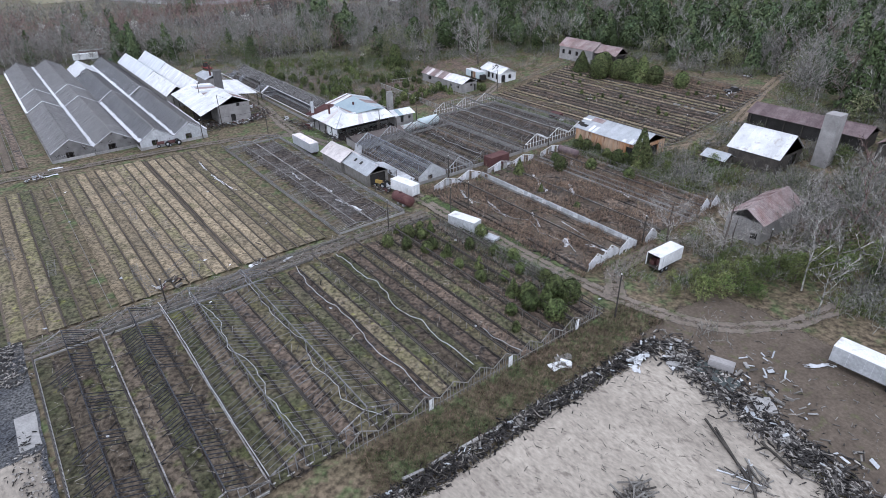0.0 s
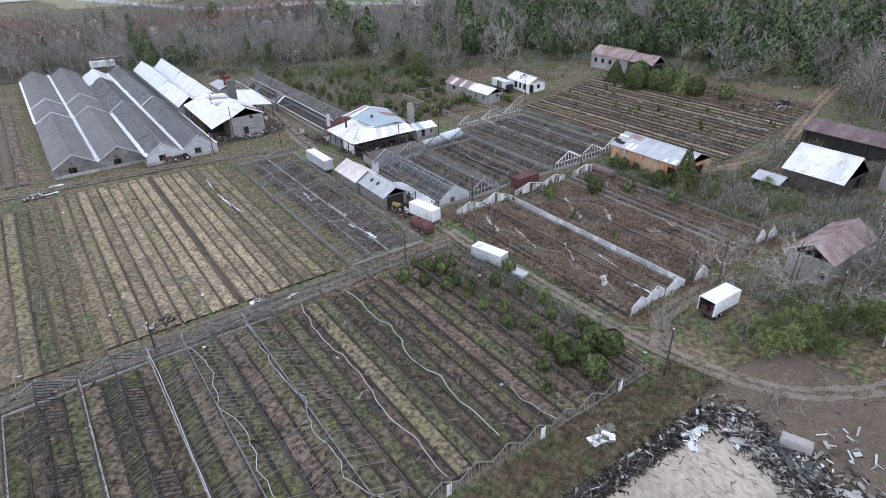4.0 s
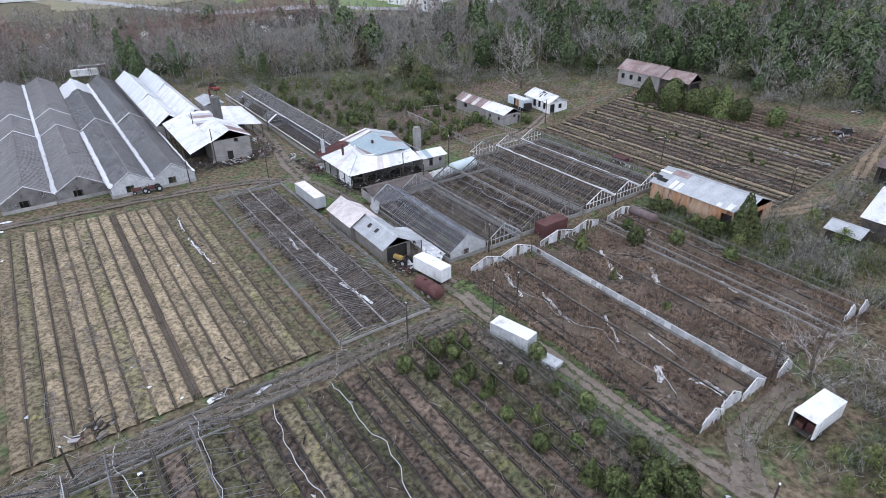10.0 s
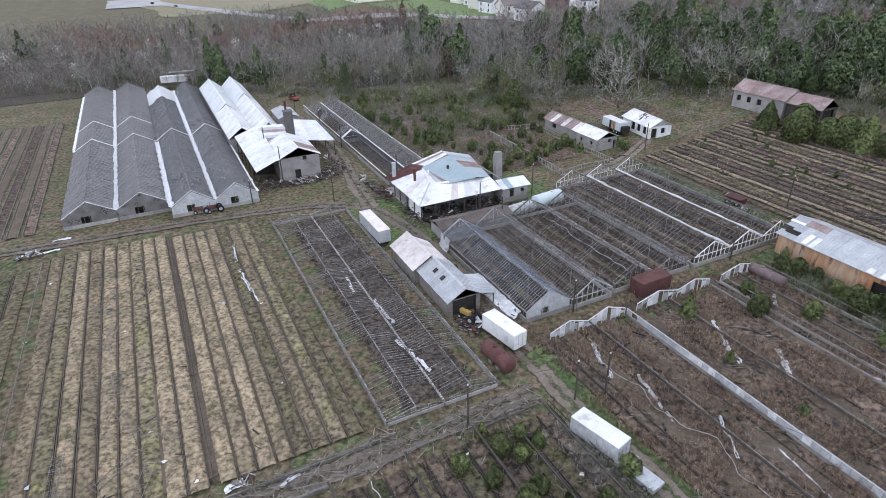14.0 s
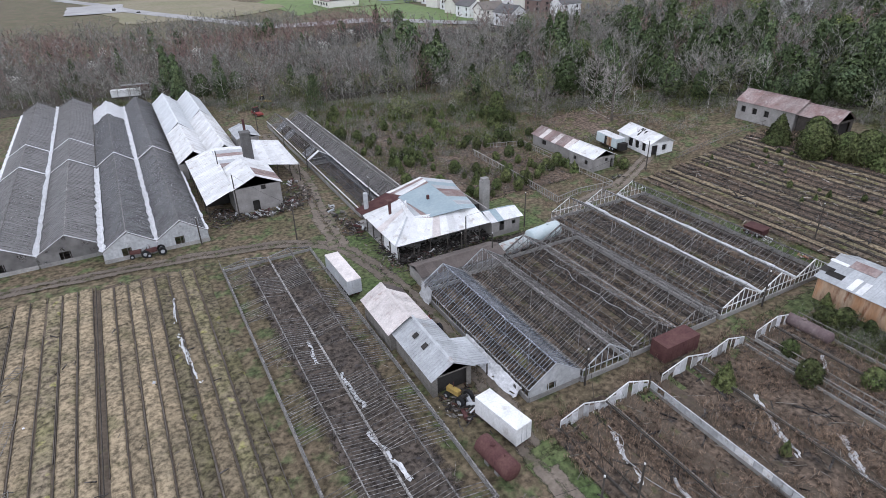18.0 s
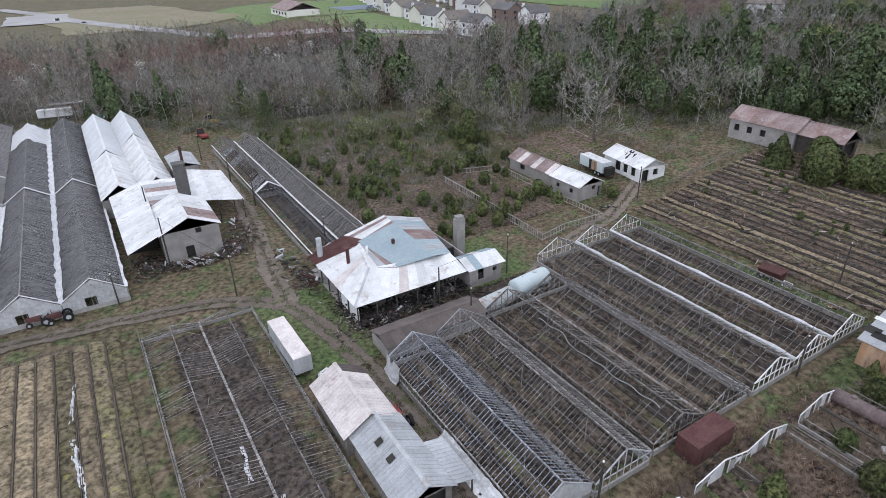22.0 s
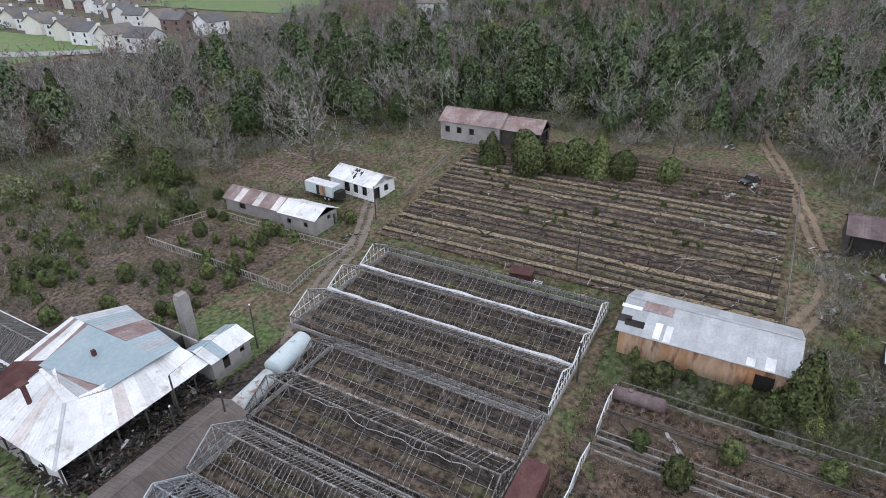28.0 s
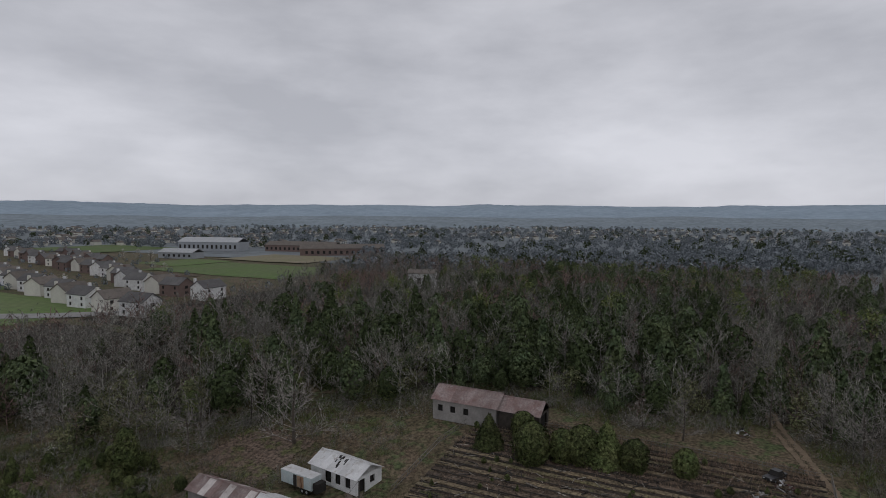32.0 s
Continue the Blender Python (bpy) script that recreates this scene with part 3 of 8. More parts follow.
    for b in range(bays + 1):
        gx = b * W
        outer = b in (0, bays)
        gm = (outer_mat or bar_mat) if outer else gutter_mat
        bar("gutter", (gx, -0.1, eave - 0.02), (gx, L + 0.1, eave - 0.02), 0.16 if outer else 0.26, 0.12, gm, ob, label="" if outer else "painted gutter between two bays")
        if film and not outer:
            part("film_strip", ragged_strip(gx, 0, L, film, eave + 0.14, eave, ridge, half), PLASTIC, ob, "torn white film lying along the gutter")
        if outer and ("w" if b == 0 else "e") in side:
            part("side_wall", Shape().box(gx - 0.09, gx + 0.09, 0, L, -0.3, wall), wall_mat, ob)
            for i in range(round(L / (spacing * 1.4)) + 1):
                y = min(L, i * spacing * 1.4)
                stick("side_stud", (gx, y, wall), (gx, y, eave), 0.06, 0.06, up=(0, 1, 0))
        elif not outer:
            for i in range(int(L / 4) + 1):
                stick("gutter_post", (gx, i * 4, 0), (gx, i * 4, eave), 0.09, 0.09, up=(1, 0, 0))
    if joint.v:
        tagged(part("bar_frame", joint, bar_mat, ob), kind="stuff")
    if cover:
        pane_w, c = spacing * 4, Shape()
        for b in range(bays):
            bx = b * W
            for i in range(int(L / pane_w)):
                for sgn in (1, -1):
                    if rng.random() < cover:
                        ex, y = (bx if sgn > 0 else bx + W), i * pane_w
                        sag = rng.uniform(0, 0.05)
                        p = [(ex, y, eave - 0.02), (bx + half, y, ridge - 0.02 - sag), (bx + half, y + pane_w - 0.06, ridge - 0.02 - sag), (ex, y + pane_w - 0.06, eave - 0.02)]
                        c.slab(*(p if sgn < 0 else p[::-1]), 0.015)
        tagged(part("glazing", c, cover_mat, ob, "grimy grey glazing panes"), kind="stuff")
    return ob


def ragged_strip(gx, y0, y1, w, z, eave, ridge, half):
    """Torn film along a gutter, creeping up the slopes on both sides."""
    s = Shape()
    n = max(3, round((y1 - y0) / 0.7))
    for i in range(n + 1):
        y = y0 + (y1 - y0) * i / n
        for k in (-1, -0.5, 0, 0.5, 1):
            q = w * abs(k) * (1 + 0.7 * noise.noise(Vector((y * 0.5, gx + k, 4))))
            s.v.append((gx + math.copysign(q, k) if k else gx, y, z + (ridge - eave) / half * q + 0.05 * noise.noise(Vector((y, k, gx)))))
    s.f = [(5 * i + k, 5 * i + k + 1, 5 * i + 6 + k, 5 * i + 5 + k) for i in range(n) for k in range(4)]
    return s


def arch_film(ob, x0, x1, y, eave, ridge, w, lab="white film over the roof joint"):
    """A white band across a roof at y, following both slopes."""
    s, n = Shape(), 12
    for i in range(n + 1):
        x = x0 + (x1 - x0) * i / n
        z = eave + (ridge - eave) * (1 - abs(x - (x0 + x1) / 2) / ((x1 - x0) / 2)) + 0.13
        ww = w * (1 + 0.4 * noise.noise(Vector((x, y, 1))))
        s.v += [(x, y - ww, z), (x, y + ww, z + 0.03)]
    s.f = [(2 * i, 2 * i + 2, 2 * i + 3, 2 * i + 1) for i in range(n)]
    return part("film_band", s, PLASTIC, ob, lab)


GRIME = material("grimy_glass", (0.215, 0.205, 0.195), (0.155, 0.147, 0.14), rough=0.45, big=0.35, fine=1.6, bump=0.03, vary=0.1, c=(0.29, 0.28, 0.265), cmin=0.6, wear=0.5, spec=0.4, stretch=(0.3, 2.2, 0.3))
DARKGRIME = material("soot_dark_glass", (0.125, 0.125, 0.128), (0.075, 0.076, 0.08), rough=0.4, big=0.35, fine=1.6, bump=0.03, vary=0.1, c=(0.21, 0.208, 0.205), cmin=0.58, wear=0.6, spec=0.4, stretch=(0.3, 2.2, 0.3))


BROWNGRIME = material("brown_grimy_glass", (0.105, 0.095, 0.085), (0.07, 0.064, 0.058), rough=0.5, big=0.35, fine=1.6, bump=0.03, vary=0.1, c=(0.15, 0.14, 0.125), cmin=0.6, wear=0.6, spec=0.4, stretch=(0.3, 2.2, 0.3))


def patchy_glass(m, lo, hi):
    """Panes that are clear in places and filmed with grime in others."""
    n, l = m.node_tree.nodes, m.node_tree.links
    geo, mp = n.new("ShaderNodeNewGeometry"), n.new("ShaderNodeMapping")
    mp.inputs["Scale"].default_value = (0.3, 2.4, 0.3)
    t, r = n.new("ShaderNodeTexNoise"), n.new("ShaderNodeMapRange")
    t.inputs["Scale"].default_value, t.inputs["Detail"].default_value = 1.6, 5.0
    for k, v in (("From Min", 0.36), ("From Max", 0.64), ("To Min", lo), ("To Max", hi)):
        r.inputs[k].default_value = v
    l.new(geo.outputs["Position"], mp.inputs["Vector"])
    l.new(mp.outputs["Vector"], t.inputs["Vector"])
    l.new(t.outputs["Fac"], r.inputs["Value"])
    l.new(r.outputs["Result"], n["Principled BSDF"].inputs["Alpha"])


patchy_glass(GRIME, 0.55, 0.95)
patchy_glass(BROWNGRIME, 0.45, 0.9)
patchy_glass(DARKGRIME, 0.4, 0.9)
MILKY = material("milky_sheet", (0.52, 0.53, 0.53), (0.40, 0.41, 0.41), rough=0.4, big=0.6, fine=2.5, bump=0.1, vary=0.15, c=(0.25, 0.24, 0.22), cmin=0.6, wear=0.9, spec=0.5)

greenhouse("pair of collapsed low greenhouse bays with bare grey bars", 1.7, 15.8, 1.2, 58.5, 2, 0.6, 1.3, BAR, "low ruined greenhouses", spacing=0.48, wall=0.3, gutter_mat=BAR, missing=0.12, purlins=0, thick=0.042, clump=-0.08)
greenhouse("greenhouse bay with dark steel-grey glazing bars", 25.8, 33.0, 10.3, 36.5, 1, 1.6, 4.0, STEELBAR, "bare greenhouses", spacing=0.5, missing=0.03, clad=MILKY, outer_mat=BAR, thick=0.055, gable_mat=GREYTIN)
greenhouse("greenhouse bay with weathered grey glazing bars", 33.2, 40.4, 10.0, 37.5, 1, 1.6, 4.0, BAR, "bare greenhouses", spacing=0.5, missing=0.05, gable_mat=GREYTIN)
greenhouse("two ruined greenhouse bays with weathered bare bars", 41.4, 56.4, 10.5, 38.6, 2, 1.5, 3.6, BAR, "bare greenhouses", spacing=0.62, missing=0.3, gutter_mat=BAR)
greenhouse("three greenhouse bays with white gutters and bare brown bars", 57.2, 80.2, 10.4, 46.5, 3, 1.7, 3.7, BAR, "bare greenhouses", spacing=0.75, missing=0.12, gable_mat=WHITE, film=0.22, purlins=3)
g1 = greenhouse("two large greenhouse bays with grimy grey glass", -33.4, -14.9, 75.4, 119, 2, 2.0, 4.7, BAR, "glazed greenhouses", spacing=0.9, cover=1.0, cover_mat=GRIME, joined=True, missing=0, film=0.4, clad=GRIME)
g2 = greenhouse("two large greenhouse bays with dark sooty glass", -14.7, 1.7, 71.4, 119, 2, 2.0, 4.7, BAR, "glazed greenhouses", spacing=0.9, cover=1.0, cover_mat=DARKGRIME, joined=True, missing=0, film=0.42, clad=MILKY)
g3 = greenhouse("far half of the glazed greenhouses with white film gutters", -33.4, -15.0, 119.4, 189, 2, 2.0, 4.7, BAR, "glazed greenhouses", spacing=1.2, cover=1.0, cover_mat=GRIME, joined=True, missing=0, film=0.4)
g4 = greenhouse("far half of the glazed greenhouses with white film gutters", -14.7, 1.7, 119.4, 177, 2, 2.0, 4.7, BAR, "glazed greenhouses", spacing=1.2, cover=1.0, cover_mat=DARKGRIME, joined=True, missing=0, film=0.5)
for ob, w, L in ((g1, 9.25, 43.6), (g2, 8.2, 47.6), (g3, 9.2, 18)):
    for k in range(2):
        arch_film(ob, k * w, (k + 1) * w, L, 2.0, 4.7, 0.3)
for ob, w in ((g1, 9.25), (g2, 8.2)):
    for k in range(2):
        arch_film(ob, k * w, (k + 1) * w, 0.0, 2.0, 4.7, 0.13, "pale edge of the front gable")
arch_film(g4, 0, 8.2, 48, 2.0, 4.7, 8.5, "white film covering the far end of the roof")
part("film_sheet", ragged_strip(0, 0, 46, 0.5, 2.15, 2.0, 5.0, 4.05), PLASTIC, g2, "torn white film along the outer gutter")
part("film_sheet", ragged_strip(16.2, 0, 46, 0.35, 2.15, 2.0, 2.2, 4.05), PLASTIC, g2)
part("film_sheet", ragged_strip(0, 0, 64, 0.35, 2.15, 2.0, 2.2, 4.05), PLASTIC, g3)
greenhouse("low narrow greenhouse bay with white film gutters", 28.0, 33.4, 66, 99, 1, 1.6, 3.2, DARKBAR, "narrow greenhouses", spacing=0.8, missing=0.15, joined=True, outer_mat=WHITE, gable_mat=WHITE)
greenhouse("narrow greenhouse bay with half its glass", 28.0, 33.4, 100, 137, 1, 1.6, 3.5, BAR, "narrow greenhouses", spacing=1.0, cover=0.35, cover_mat=DARKGRIME, joined=True, missing=0.1, outer_mat=WHITE)
gz = greenhouse("long narrow greenhouse bay with brown grimy panes", 33.6, 39.4, 66, 137, 1, 1.6, 3.5, BAR, "narrow greenhouses", spacing=1.0, cover=0.92, cover_mat=BROWNGRIME, joined=True, missing=0.1, outer_mat=WHITE)
arch_film(gz, -5.6, -0.2, 32.5, 1.6, 3.3, 0.5)

# bare pipe frames over the near field
FRAME = material("bare_steel_pipe", (0.20, 0.20, 0.205), (0.14, 0.13, 0.125), rough=0.6, big=0.6, fine=4.0, bump=0, vary=0.2)
for k, (xa, xb, miss, mat) in enumerate(((-46.4, -38.5, 0.05, BLACKBAR), (-38.2, -30.4, 0.05, BLACKBAR), (-30.1, -22.4, 0.15, FRAME), (-22.2, -14.4, 0.35, FRAME))):
    greenhouse("skeleton of a greenhouse bay in thin grey pipe", xa, xb, -43.0 + 0.5 * k, -4.6, 1, 1.3, 3.0, mat, "pipe skeletons", spacing=0.6 if k < 2 else 0.8, wall=0.15, missing=miss, purlins=0, outer_mat=BAR if k == 1 else DARKWOOD, gable_mat=BAR, side="w" if k == 0 else "", thick=0.065 if k < 2 else 0.034, clump=-0.1 if k < 2 else -0.25, joined=k > 1, stub=0.5 if k < 2 else 0.0)
for k, x in enumerate((-6.4, 1.6, 9.4, 13.4, 17.9)):
    r = thing("gutter_rail", "black gutter rail still standing on thin posts", "rail", "gutter rails", m=pose(x, -43.5, 0))
    bar("gutter", (0, 0, 1.35), (0, 39.2, 1.35), 0.2, 0.14, DARKWOOD, r)
    for j in range(14):
        bar("post", (0, j * 3, 0), (rng.uniform(-0.06, 0.06), j * 3, 1.35), 0.06, 0.06, WOOD, r, up=(1, 0, 0))
    for j in range(1, 13):
        if rng.random() < 0.7:
            bar("stake", (rng.choice((-1.9, 1.9)), j * 3 + 0.6, 0), (rng.choice((-1.9, 1.9)), j * 3 + 0.6, 1.0), 0.04, 0.04, WOOD, r, up=(1, 0, 0))
# the ragged gable fence along the south end of the near field
fx = -22.4
for k in range(10):
    w = 4.1
    x0 = fx + k * w
    if x0 > 17:
        break
    f = thing("gable_fence", "broken greenhouse gable standing as a grey stud fence", "fence", "gable fences", m=pose(x0, -43.6 - 0.05 * k, 0))
    for i in range(8):
        x = w * i / 8
        top = 1.2 + 1.3 * (1 - abs(2 * x / w - 1))
        if rng.random() < 0.85:
            bar("stud", (x, 0, 0), (x + rng.uniform(-0.15, 0.15), rng.uniform(-0.15, 0.15), top), 0.09, 0.06, WOOD, f, up=(1, 0, 0))
    bar("top_rail", (0, 0, 1.2), (w / 2, 0, 2.5), 0.08, 0.1, WOOD, f)
    bar("top_rail", (w / 2, 0, 2.5), (w, 0, 1.2), 0.08, 0.1, WOOD, f)
    bar("bottom_rail", (0, 0, 0.5), (w, 0, 0.5), 0.07, 0.09, WOOD, f)
    if k % 3 == 2:
        part("door_panel", Shape().box(w * 0.62, w * 0.78, -0.06, -0.02, 0.1, 1.7), WHITE, f, "pale loose door panel")
# walkway ruins between the fields
for y, h in ((-4.0, 1.0), (-0.7, 0.7)):
    for x0 in range(-46, 18, 8):
        if y > -2 and x0 > 1:
            continue
        f = thing("walkway_fence", "low ruined stud wall beside the walkway", "fence", "walkway fences", m=pose(x0, y + (0 if x0 < 2 else 0.2), 0))
        if rng.random() < 0.7:
            part("kerb", Shape().beam((0, rng.uniform(-0.2, 0.2), 0.1), (7.9, rng.uniform(-0.2, 0.2), 0.1), 0.16, rng.uniform(0.3, 0.5)), WOOD, f)
        bar("top_rail", (0, rng.uniform(-0.2, 0.2), h * rng.uniform(0.5, 1)), (7.9, rng.uniform(-0.2, 0.2), h * rng.uniform(0.5, 1.1)), 0.07, 0.09, WOOD, f)
        for i in range(10):
            if rng.random() < 0.8:
                bar("stud", (i * 0.8, 0, 0.3), (i * 0.8 + rng.uniform(-0.1, 0.1), rng.uniform(-0.1, 0.1), h), 0.06, 0.05, WOOD, f, up=(1, 0, 0))
for k in range(46):
    x = -45 + k * 1.37
    d = thing("fallen_bar", "thin grey bar lying across the walkway", "bar", "fallen bars", m=pose(x, -2.4 + rng.uniform(-1, 1), 0.12, 0, 0, rng.uniform(-40, 40)))
    bar("stick", (-1.8, 0, rng.uniform(0, 0.5)), (1.8, 0, rng.uniform(0, 0.9)), 0.05, 0.05, WOOD, d)


def hose(label, x, y0, y1, amp, seed, mat=MILKY, r=0.045, z=0.35):
    cu = bpy.data.curves.new("hose", "CURVE")
    cu.dimensions, cu.bevel_depth, cu.bevel_resolution = "3D", r, 1
    sp = cu.splines.new("POLY")
    n = 40
    sp.points.add(n)
    for i in range(n + 1):
        y = y0 + (y1 - y0) * i / n
        dx = amp * noise.noise(Vector((y / 7, seed, 0))) + 0.35 * amp * noise.noise(Vector((y / 2.2, seed, 4)))
        sp.points[i].co = (x + dx, y, land(x, y) + z + 0.25 * noise.noise(Vector((y / 3, seed, 8))), 1)
    cu.materials.append(mat)
    return tagged(new("irrigation_hose", cu), label, "hose", "irrigation hoses")


for k, (x, ya, yb, am) in enumerate(((-25.0, -39.5, -0.5, 1.6), (-17.8, -41, -0.5, 2.2), (-9.9, -42, -4.5, 1.3), (-2.6, -41, -5.2, 1.8), (3.4, -43, -36, 1.5), (-30.2, -42, -3, 0.2))):
    hose("white irrigation hose snaking along the beds", x, ya, yb, am, k * 3.7, z=0.35 if k != 5 else 1.5)
hose("white irrigation hose across the weeds", 30, -30, 3, 3.0, 50)
hose("grey pipe along the weedy bed", 47, -33, 4, 1.5, 61, mat=BAR)
hose("pale hose among the bare greenhouse bars", 46.5, 14, 34, 2.0, 71, z=0.8)

# the roofless strips with white walls
for x0, x1, hgt in ((26.2, 32.2, 2.3), (32.2, 38.6, 2.5), (40.8, 48.4, 2.3), (48.4, 54.8, 2.2), (57.2, 64.6, 2.2)):
    f = thing("gable_end", "greenhouse gable end hung with torn white film", "gable end", "white gable ends", m=pose(x0, 5.2, land(x0, 5)))
    w = x1 - x0
    for i in range(9):
        x = w * i / 8
        top = 1.3 + (hgt - 1.3) * (1 - abs(2 * x / w - 1))
        bar("stud", (x, 0, 0), (x, 0, top), 0.07, 0.07, WHITE, f, up=(1, 0, 0))
        if i < 8 and rng.random() < 0.8:
            x2 = w * (i + 1) / 8 - 0.05
            t2 = 1.3 + (hgt - 1.3) * (1 - abs(2 * x2 / w - 1))
            lo = rng.choice((0.1, 0.3, 0.7))
            part("film_panel", Shape().sheet([(x, -0.05, lo), (x2, -0.08, lo + rng.uniform(-0.1, 0.5)), (x2, -0.05, t2 - rng.uniform(0, 0.35)), (x, -0.05, top - rng.uniform(0, 0.35))], 0.015), rng.choice((PLASTIC, PLASTIC, MILKY, CONCRETE)), f)
    bar("top_rail", (0, 0, 1.3), (w / 2, 0, hgt), 0.09, 0.11, WHITE, f)
    bar("top_rail", (w / 2, 0, hgt), (w, 0, 1.3), 0.09, 0.11, WHITE, f)
wall = thing("white_wall", "long low wall of white boards on a concrete base", "wall", m=pose(38.8, -35, 0))
part("base", Shape().box(-0.12, 0.12, 0, 40, -0.2, 0.45), CONCRETE, wall)
for i in range(40):
    if rng.random() < 0.96:
        part("board", Shape().box(-0.06, 0.06, i + 0.03, i + 0.97, 0.45, 1.25 + rng.uniform(-0.06, 0.04)), MILKY if rng.random() < 0.75 else WHITE, wall)
bar("cap", (0, 0, 1.3), (0, 40, 1.3), 0.14, 0.07, MILKY, wall)
for x, tall, mat in ((26.1, 0.5, DARKWOOD), (54.9, 1.1, CONCRETE), (56.9, 1.0, BAR), (65.0, 1.2, BAR)):
    wl_ = thing("ruined_wall", "low ruined greenhouse side wall with broken studs", "wall", "ruined walls", m=pose(x, -35, 0))
    part("base", Shape().box(-0.1, 0.1, 0, 40, -0.2, 0.5), CONCRETE if tall > 0.6 else DARKWOOD, wl_)
    if tall > 0.6:
        bar("rail", (0, 0, tall + 0.4), (0, 40, tall + 0.4), 0.09, 0.08, WOOD, wl_)
        for i in range(54):
            if rng.random() < 0.85:
                bar("stud", (0, i * 0.75, 0.5), (rng.uniform(-0.08, 0.08), i * 0.75, tall + 0.4), 0.06, 0.06, WOOD, wl_, up=(1, 0, 0))
for x, z in ((32.2, 1.35), (46.5, 0.5), (60.5, 0.9)):
    r = thing("gutter_rail", "black gutter rail with white film caught on it", "rail", "gutter rails", m=pose(x, -34.5, 0))
    bar("gutter", (0, 0, z), (0, 39.5, z), 0.18, 0.12, DARKWOOD, r)
    bar("pipe", (0.25, 0, z + 0.05), (0.25, 39.5, z + 0.05), 0.05, 0.05, BAR, r)
    for j in range(10):
        bar("post", (0, j * 4.3, 0), (0, j * 4.3, z), 0.07, 0.07, WOOD, r, up=(1, 0, 0))
for x0, x1, y in ((26.4, 30.4, -35.0), (30.4, 34.4, -34.6), (34.4, 38.6, -34.9), (41, 44.2, -35.2), (59.5, 62.2, -34.4), (62.2, 65, -34.8)):
    f = thing("gable_end", "collapsed gable end draped in white rags of film", "gable end", "white gable ends", m=pose(x0, y, 0))
    w = x1 - x0
    for i in range(6):
        x = w * i / 5
        top = 1.2 + 1.3 * (1 - abs(2 * x / w - 1))
        bar("stud", (x, 0, 0), (x + rng.uniform(-0.2, 0.2), rng.uniform(-0.2, 0.2), top), 0.09, 0.07, WHITE, f, up=(1, 0, 0))
        if i < 5:
            t2 = 1.2 + 1.3 * (1 - abs(2 * (x + w / 5) / w - 1))
            lo = rng.uniform(0, 0.8)
            part("film_rag", Shape().sheet([(x, -0.06, lo), (x + w / 5, -0.15, rng.uniform(0, 0.9)), (x + w / 5 * 0.96, -0.06, t2 - rng.uniform(0, 0.4)), (x, -0.06, top)], 0.015), PLASTIC, f)
    bar("top_rail", (0, 0, 1.2), (w / 2, 0, 2.5), 0.09, 0.11, WHITE, f)
    bar("top_rail", (w / 2, 0, 2.5), (w, 0, 1.2), 0.09, 0.11, WHITE, f)


def rag(label, x, y, length, width, seed, ang=90, mat=PLASTIC):
    """Crumpled film lying on the ground."""
    s, n, m = Shape(), max(6, round(length / 0.35)), 5
    for i in range(n + 1):
        for j in range(m + 1):
            u, v = i / n - 0.5, j / m - 0.5
            ww = width * (0.55 + 0.6 * abs(noise.noise(Vector((i * 0.4, seed, 1)))))
            s.v.append((u * length, v * ww + 0.5 * width * noise.noise(Vector((i * 0.22, seed, 2))), 0.12 + 0.28 * max(0, noise.noise(Vector((i * 0.7, j * 0.9, seed)))) - (0.08 if j in (0, m) else 0)))
    s.f = [(i * (m + 1) + j, (i + 1) * (m + 1) + j, (i + 1) * (m + 1) + j + 1, i * (m + 1) + j + 1) for i in range(n) for j in range(m) if noise.noise(Vector((i * 0.5, j * 0.6, seed + 9))) > -0.38]
    return solid("plastic_film", s, mat, label, "plastic film", "film heaps", m=pose(x, y, land(x, y) + 0.04, 0, 0, ang))


for k, (x, y, l, w, a) in enumerate(((-6.3, 38, 12, 0.9, 96), (-6.6, 50, 8, 0.5, 85), (29.5, -1, 7, 1.0, 70), (30.5, -9, 8, 0.7, 75), (33, -17, 6, 0.5, 60), (46, -5.5, 9, 0.9, 60), (48.5, -12, 6, 1.2, 50), (55, -20, 4, 1.6, 80), (30.5, -26.5, 3, 1.5, 30), (33.5, -31, 4, 1.6, 100), (9.4, 22, 7, 0.8, 92), (9.2, 11, 8, 0.7, 98), (7.6, 31, 5, 0.7, 84), (-14.5, 0.5, 2, 1.3, 10), (-9.5, -1.2, 2.2, 0.6, 20), (31, -68, 4, 1.0, -40), (14, -53.5, 4, 1.2, 30), (17, -56, 3, 1.0, 60), (-36, 66.5, 5, 0.8, 5), (-33.5, 71, 3, 0.9, 0), (60, -2, 3, 0.8, 40), (35.5, -24, 7, 0.4, 80))):
    rag("crumpled white plastic film on the ground", x, y, l, w, k * 1.7, a)
def drape(x0, x1, y0, y1, z, seed, label):
    """Film hanging from a low wall and trailing on the ground."""
    s, n, m = Shape(), max(8, round((y1 - y0) / 0.4)), 6
    for i in range(n + 1):
        for j in range(m + 1):
            u, y = j / m, y0 + (y1 - y0) * i / n
            reach = 0.75 + 0.5 * noise.noise(Vector((y / 2.2, seed, 0)))
            s.v.append((x1 + (x0 - x1) * u * reach, y + 0.3 * noise.noise(Vector((y, u * 3, seed))), 0.1 + z * (1 - u) ** 1.6 + 0.3 * noise.noise(Vector((y * 1.3, u * 4, seed + 2)))))
    s.f = [(i * (m + 1) + j, (i + 1) * (m + 1) + j, (i + 1) * (m + 1) + j + 1, i * (m + 1) + j + 1) for i in range(n) for j in range(m) if noise.noise(Vector((i * 0.35, j * 0.6, seed + 5))) > -0.4]
    return solid("plastic_film", s, PLASTIC, label, "plastic film", "film heaps")


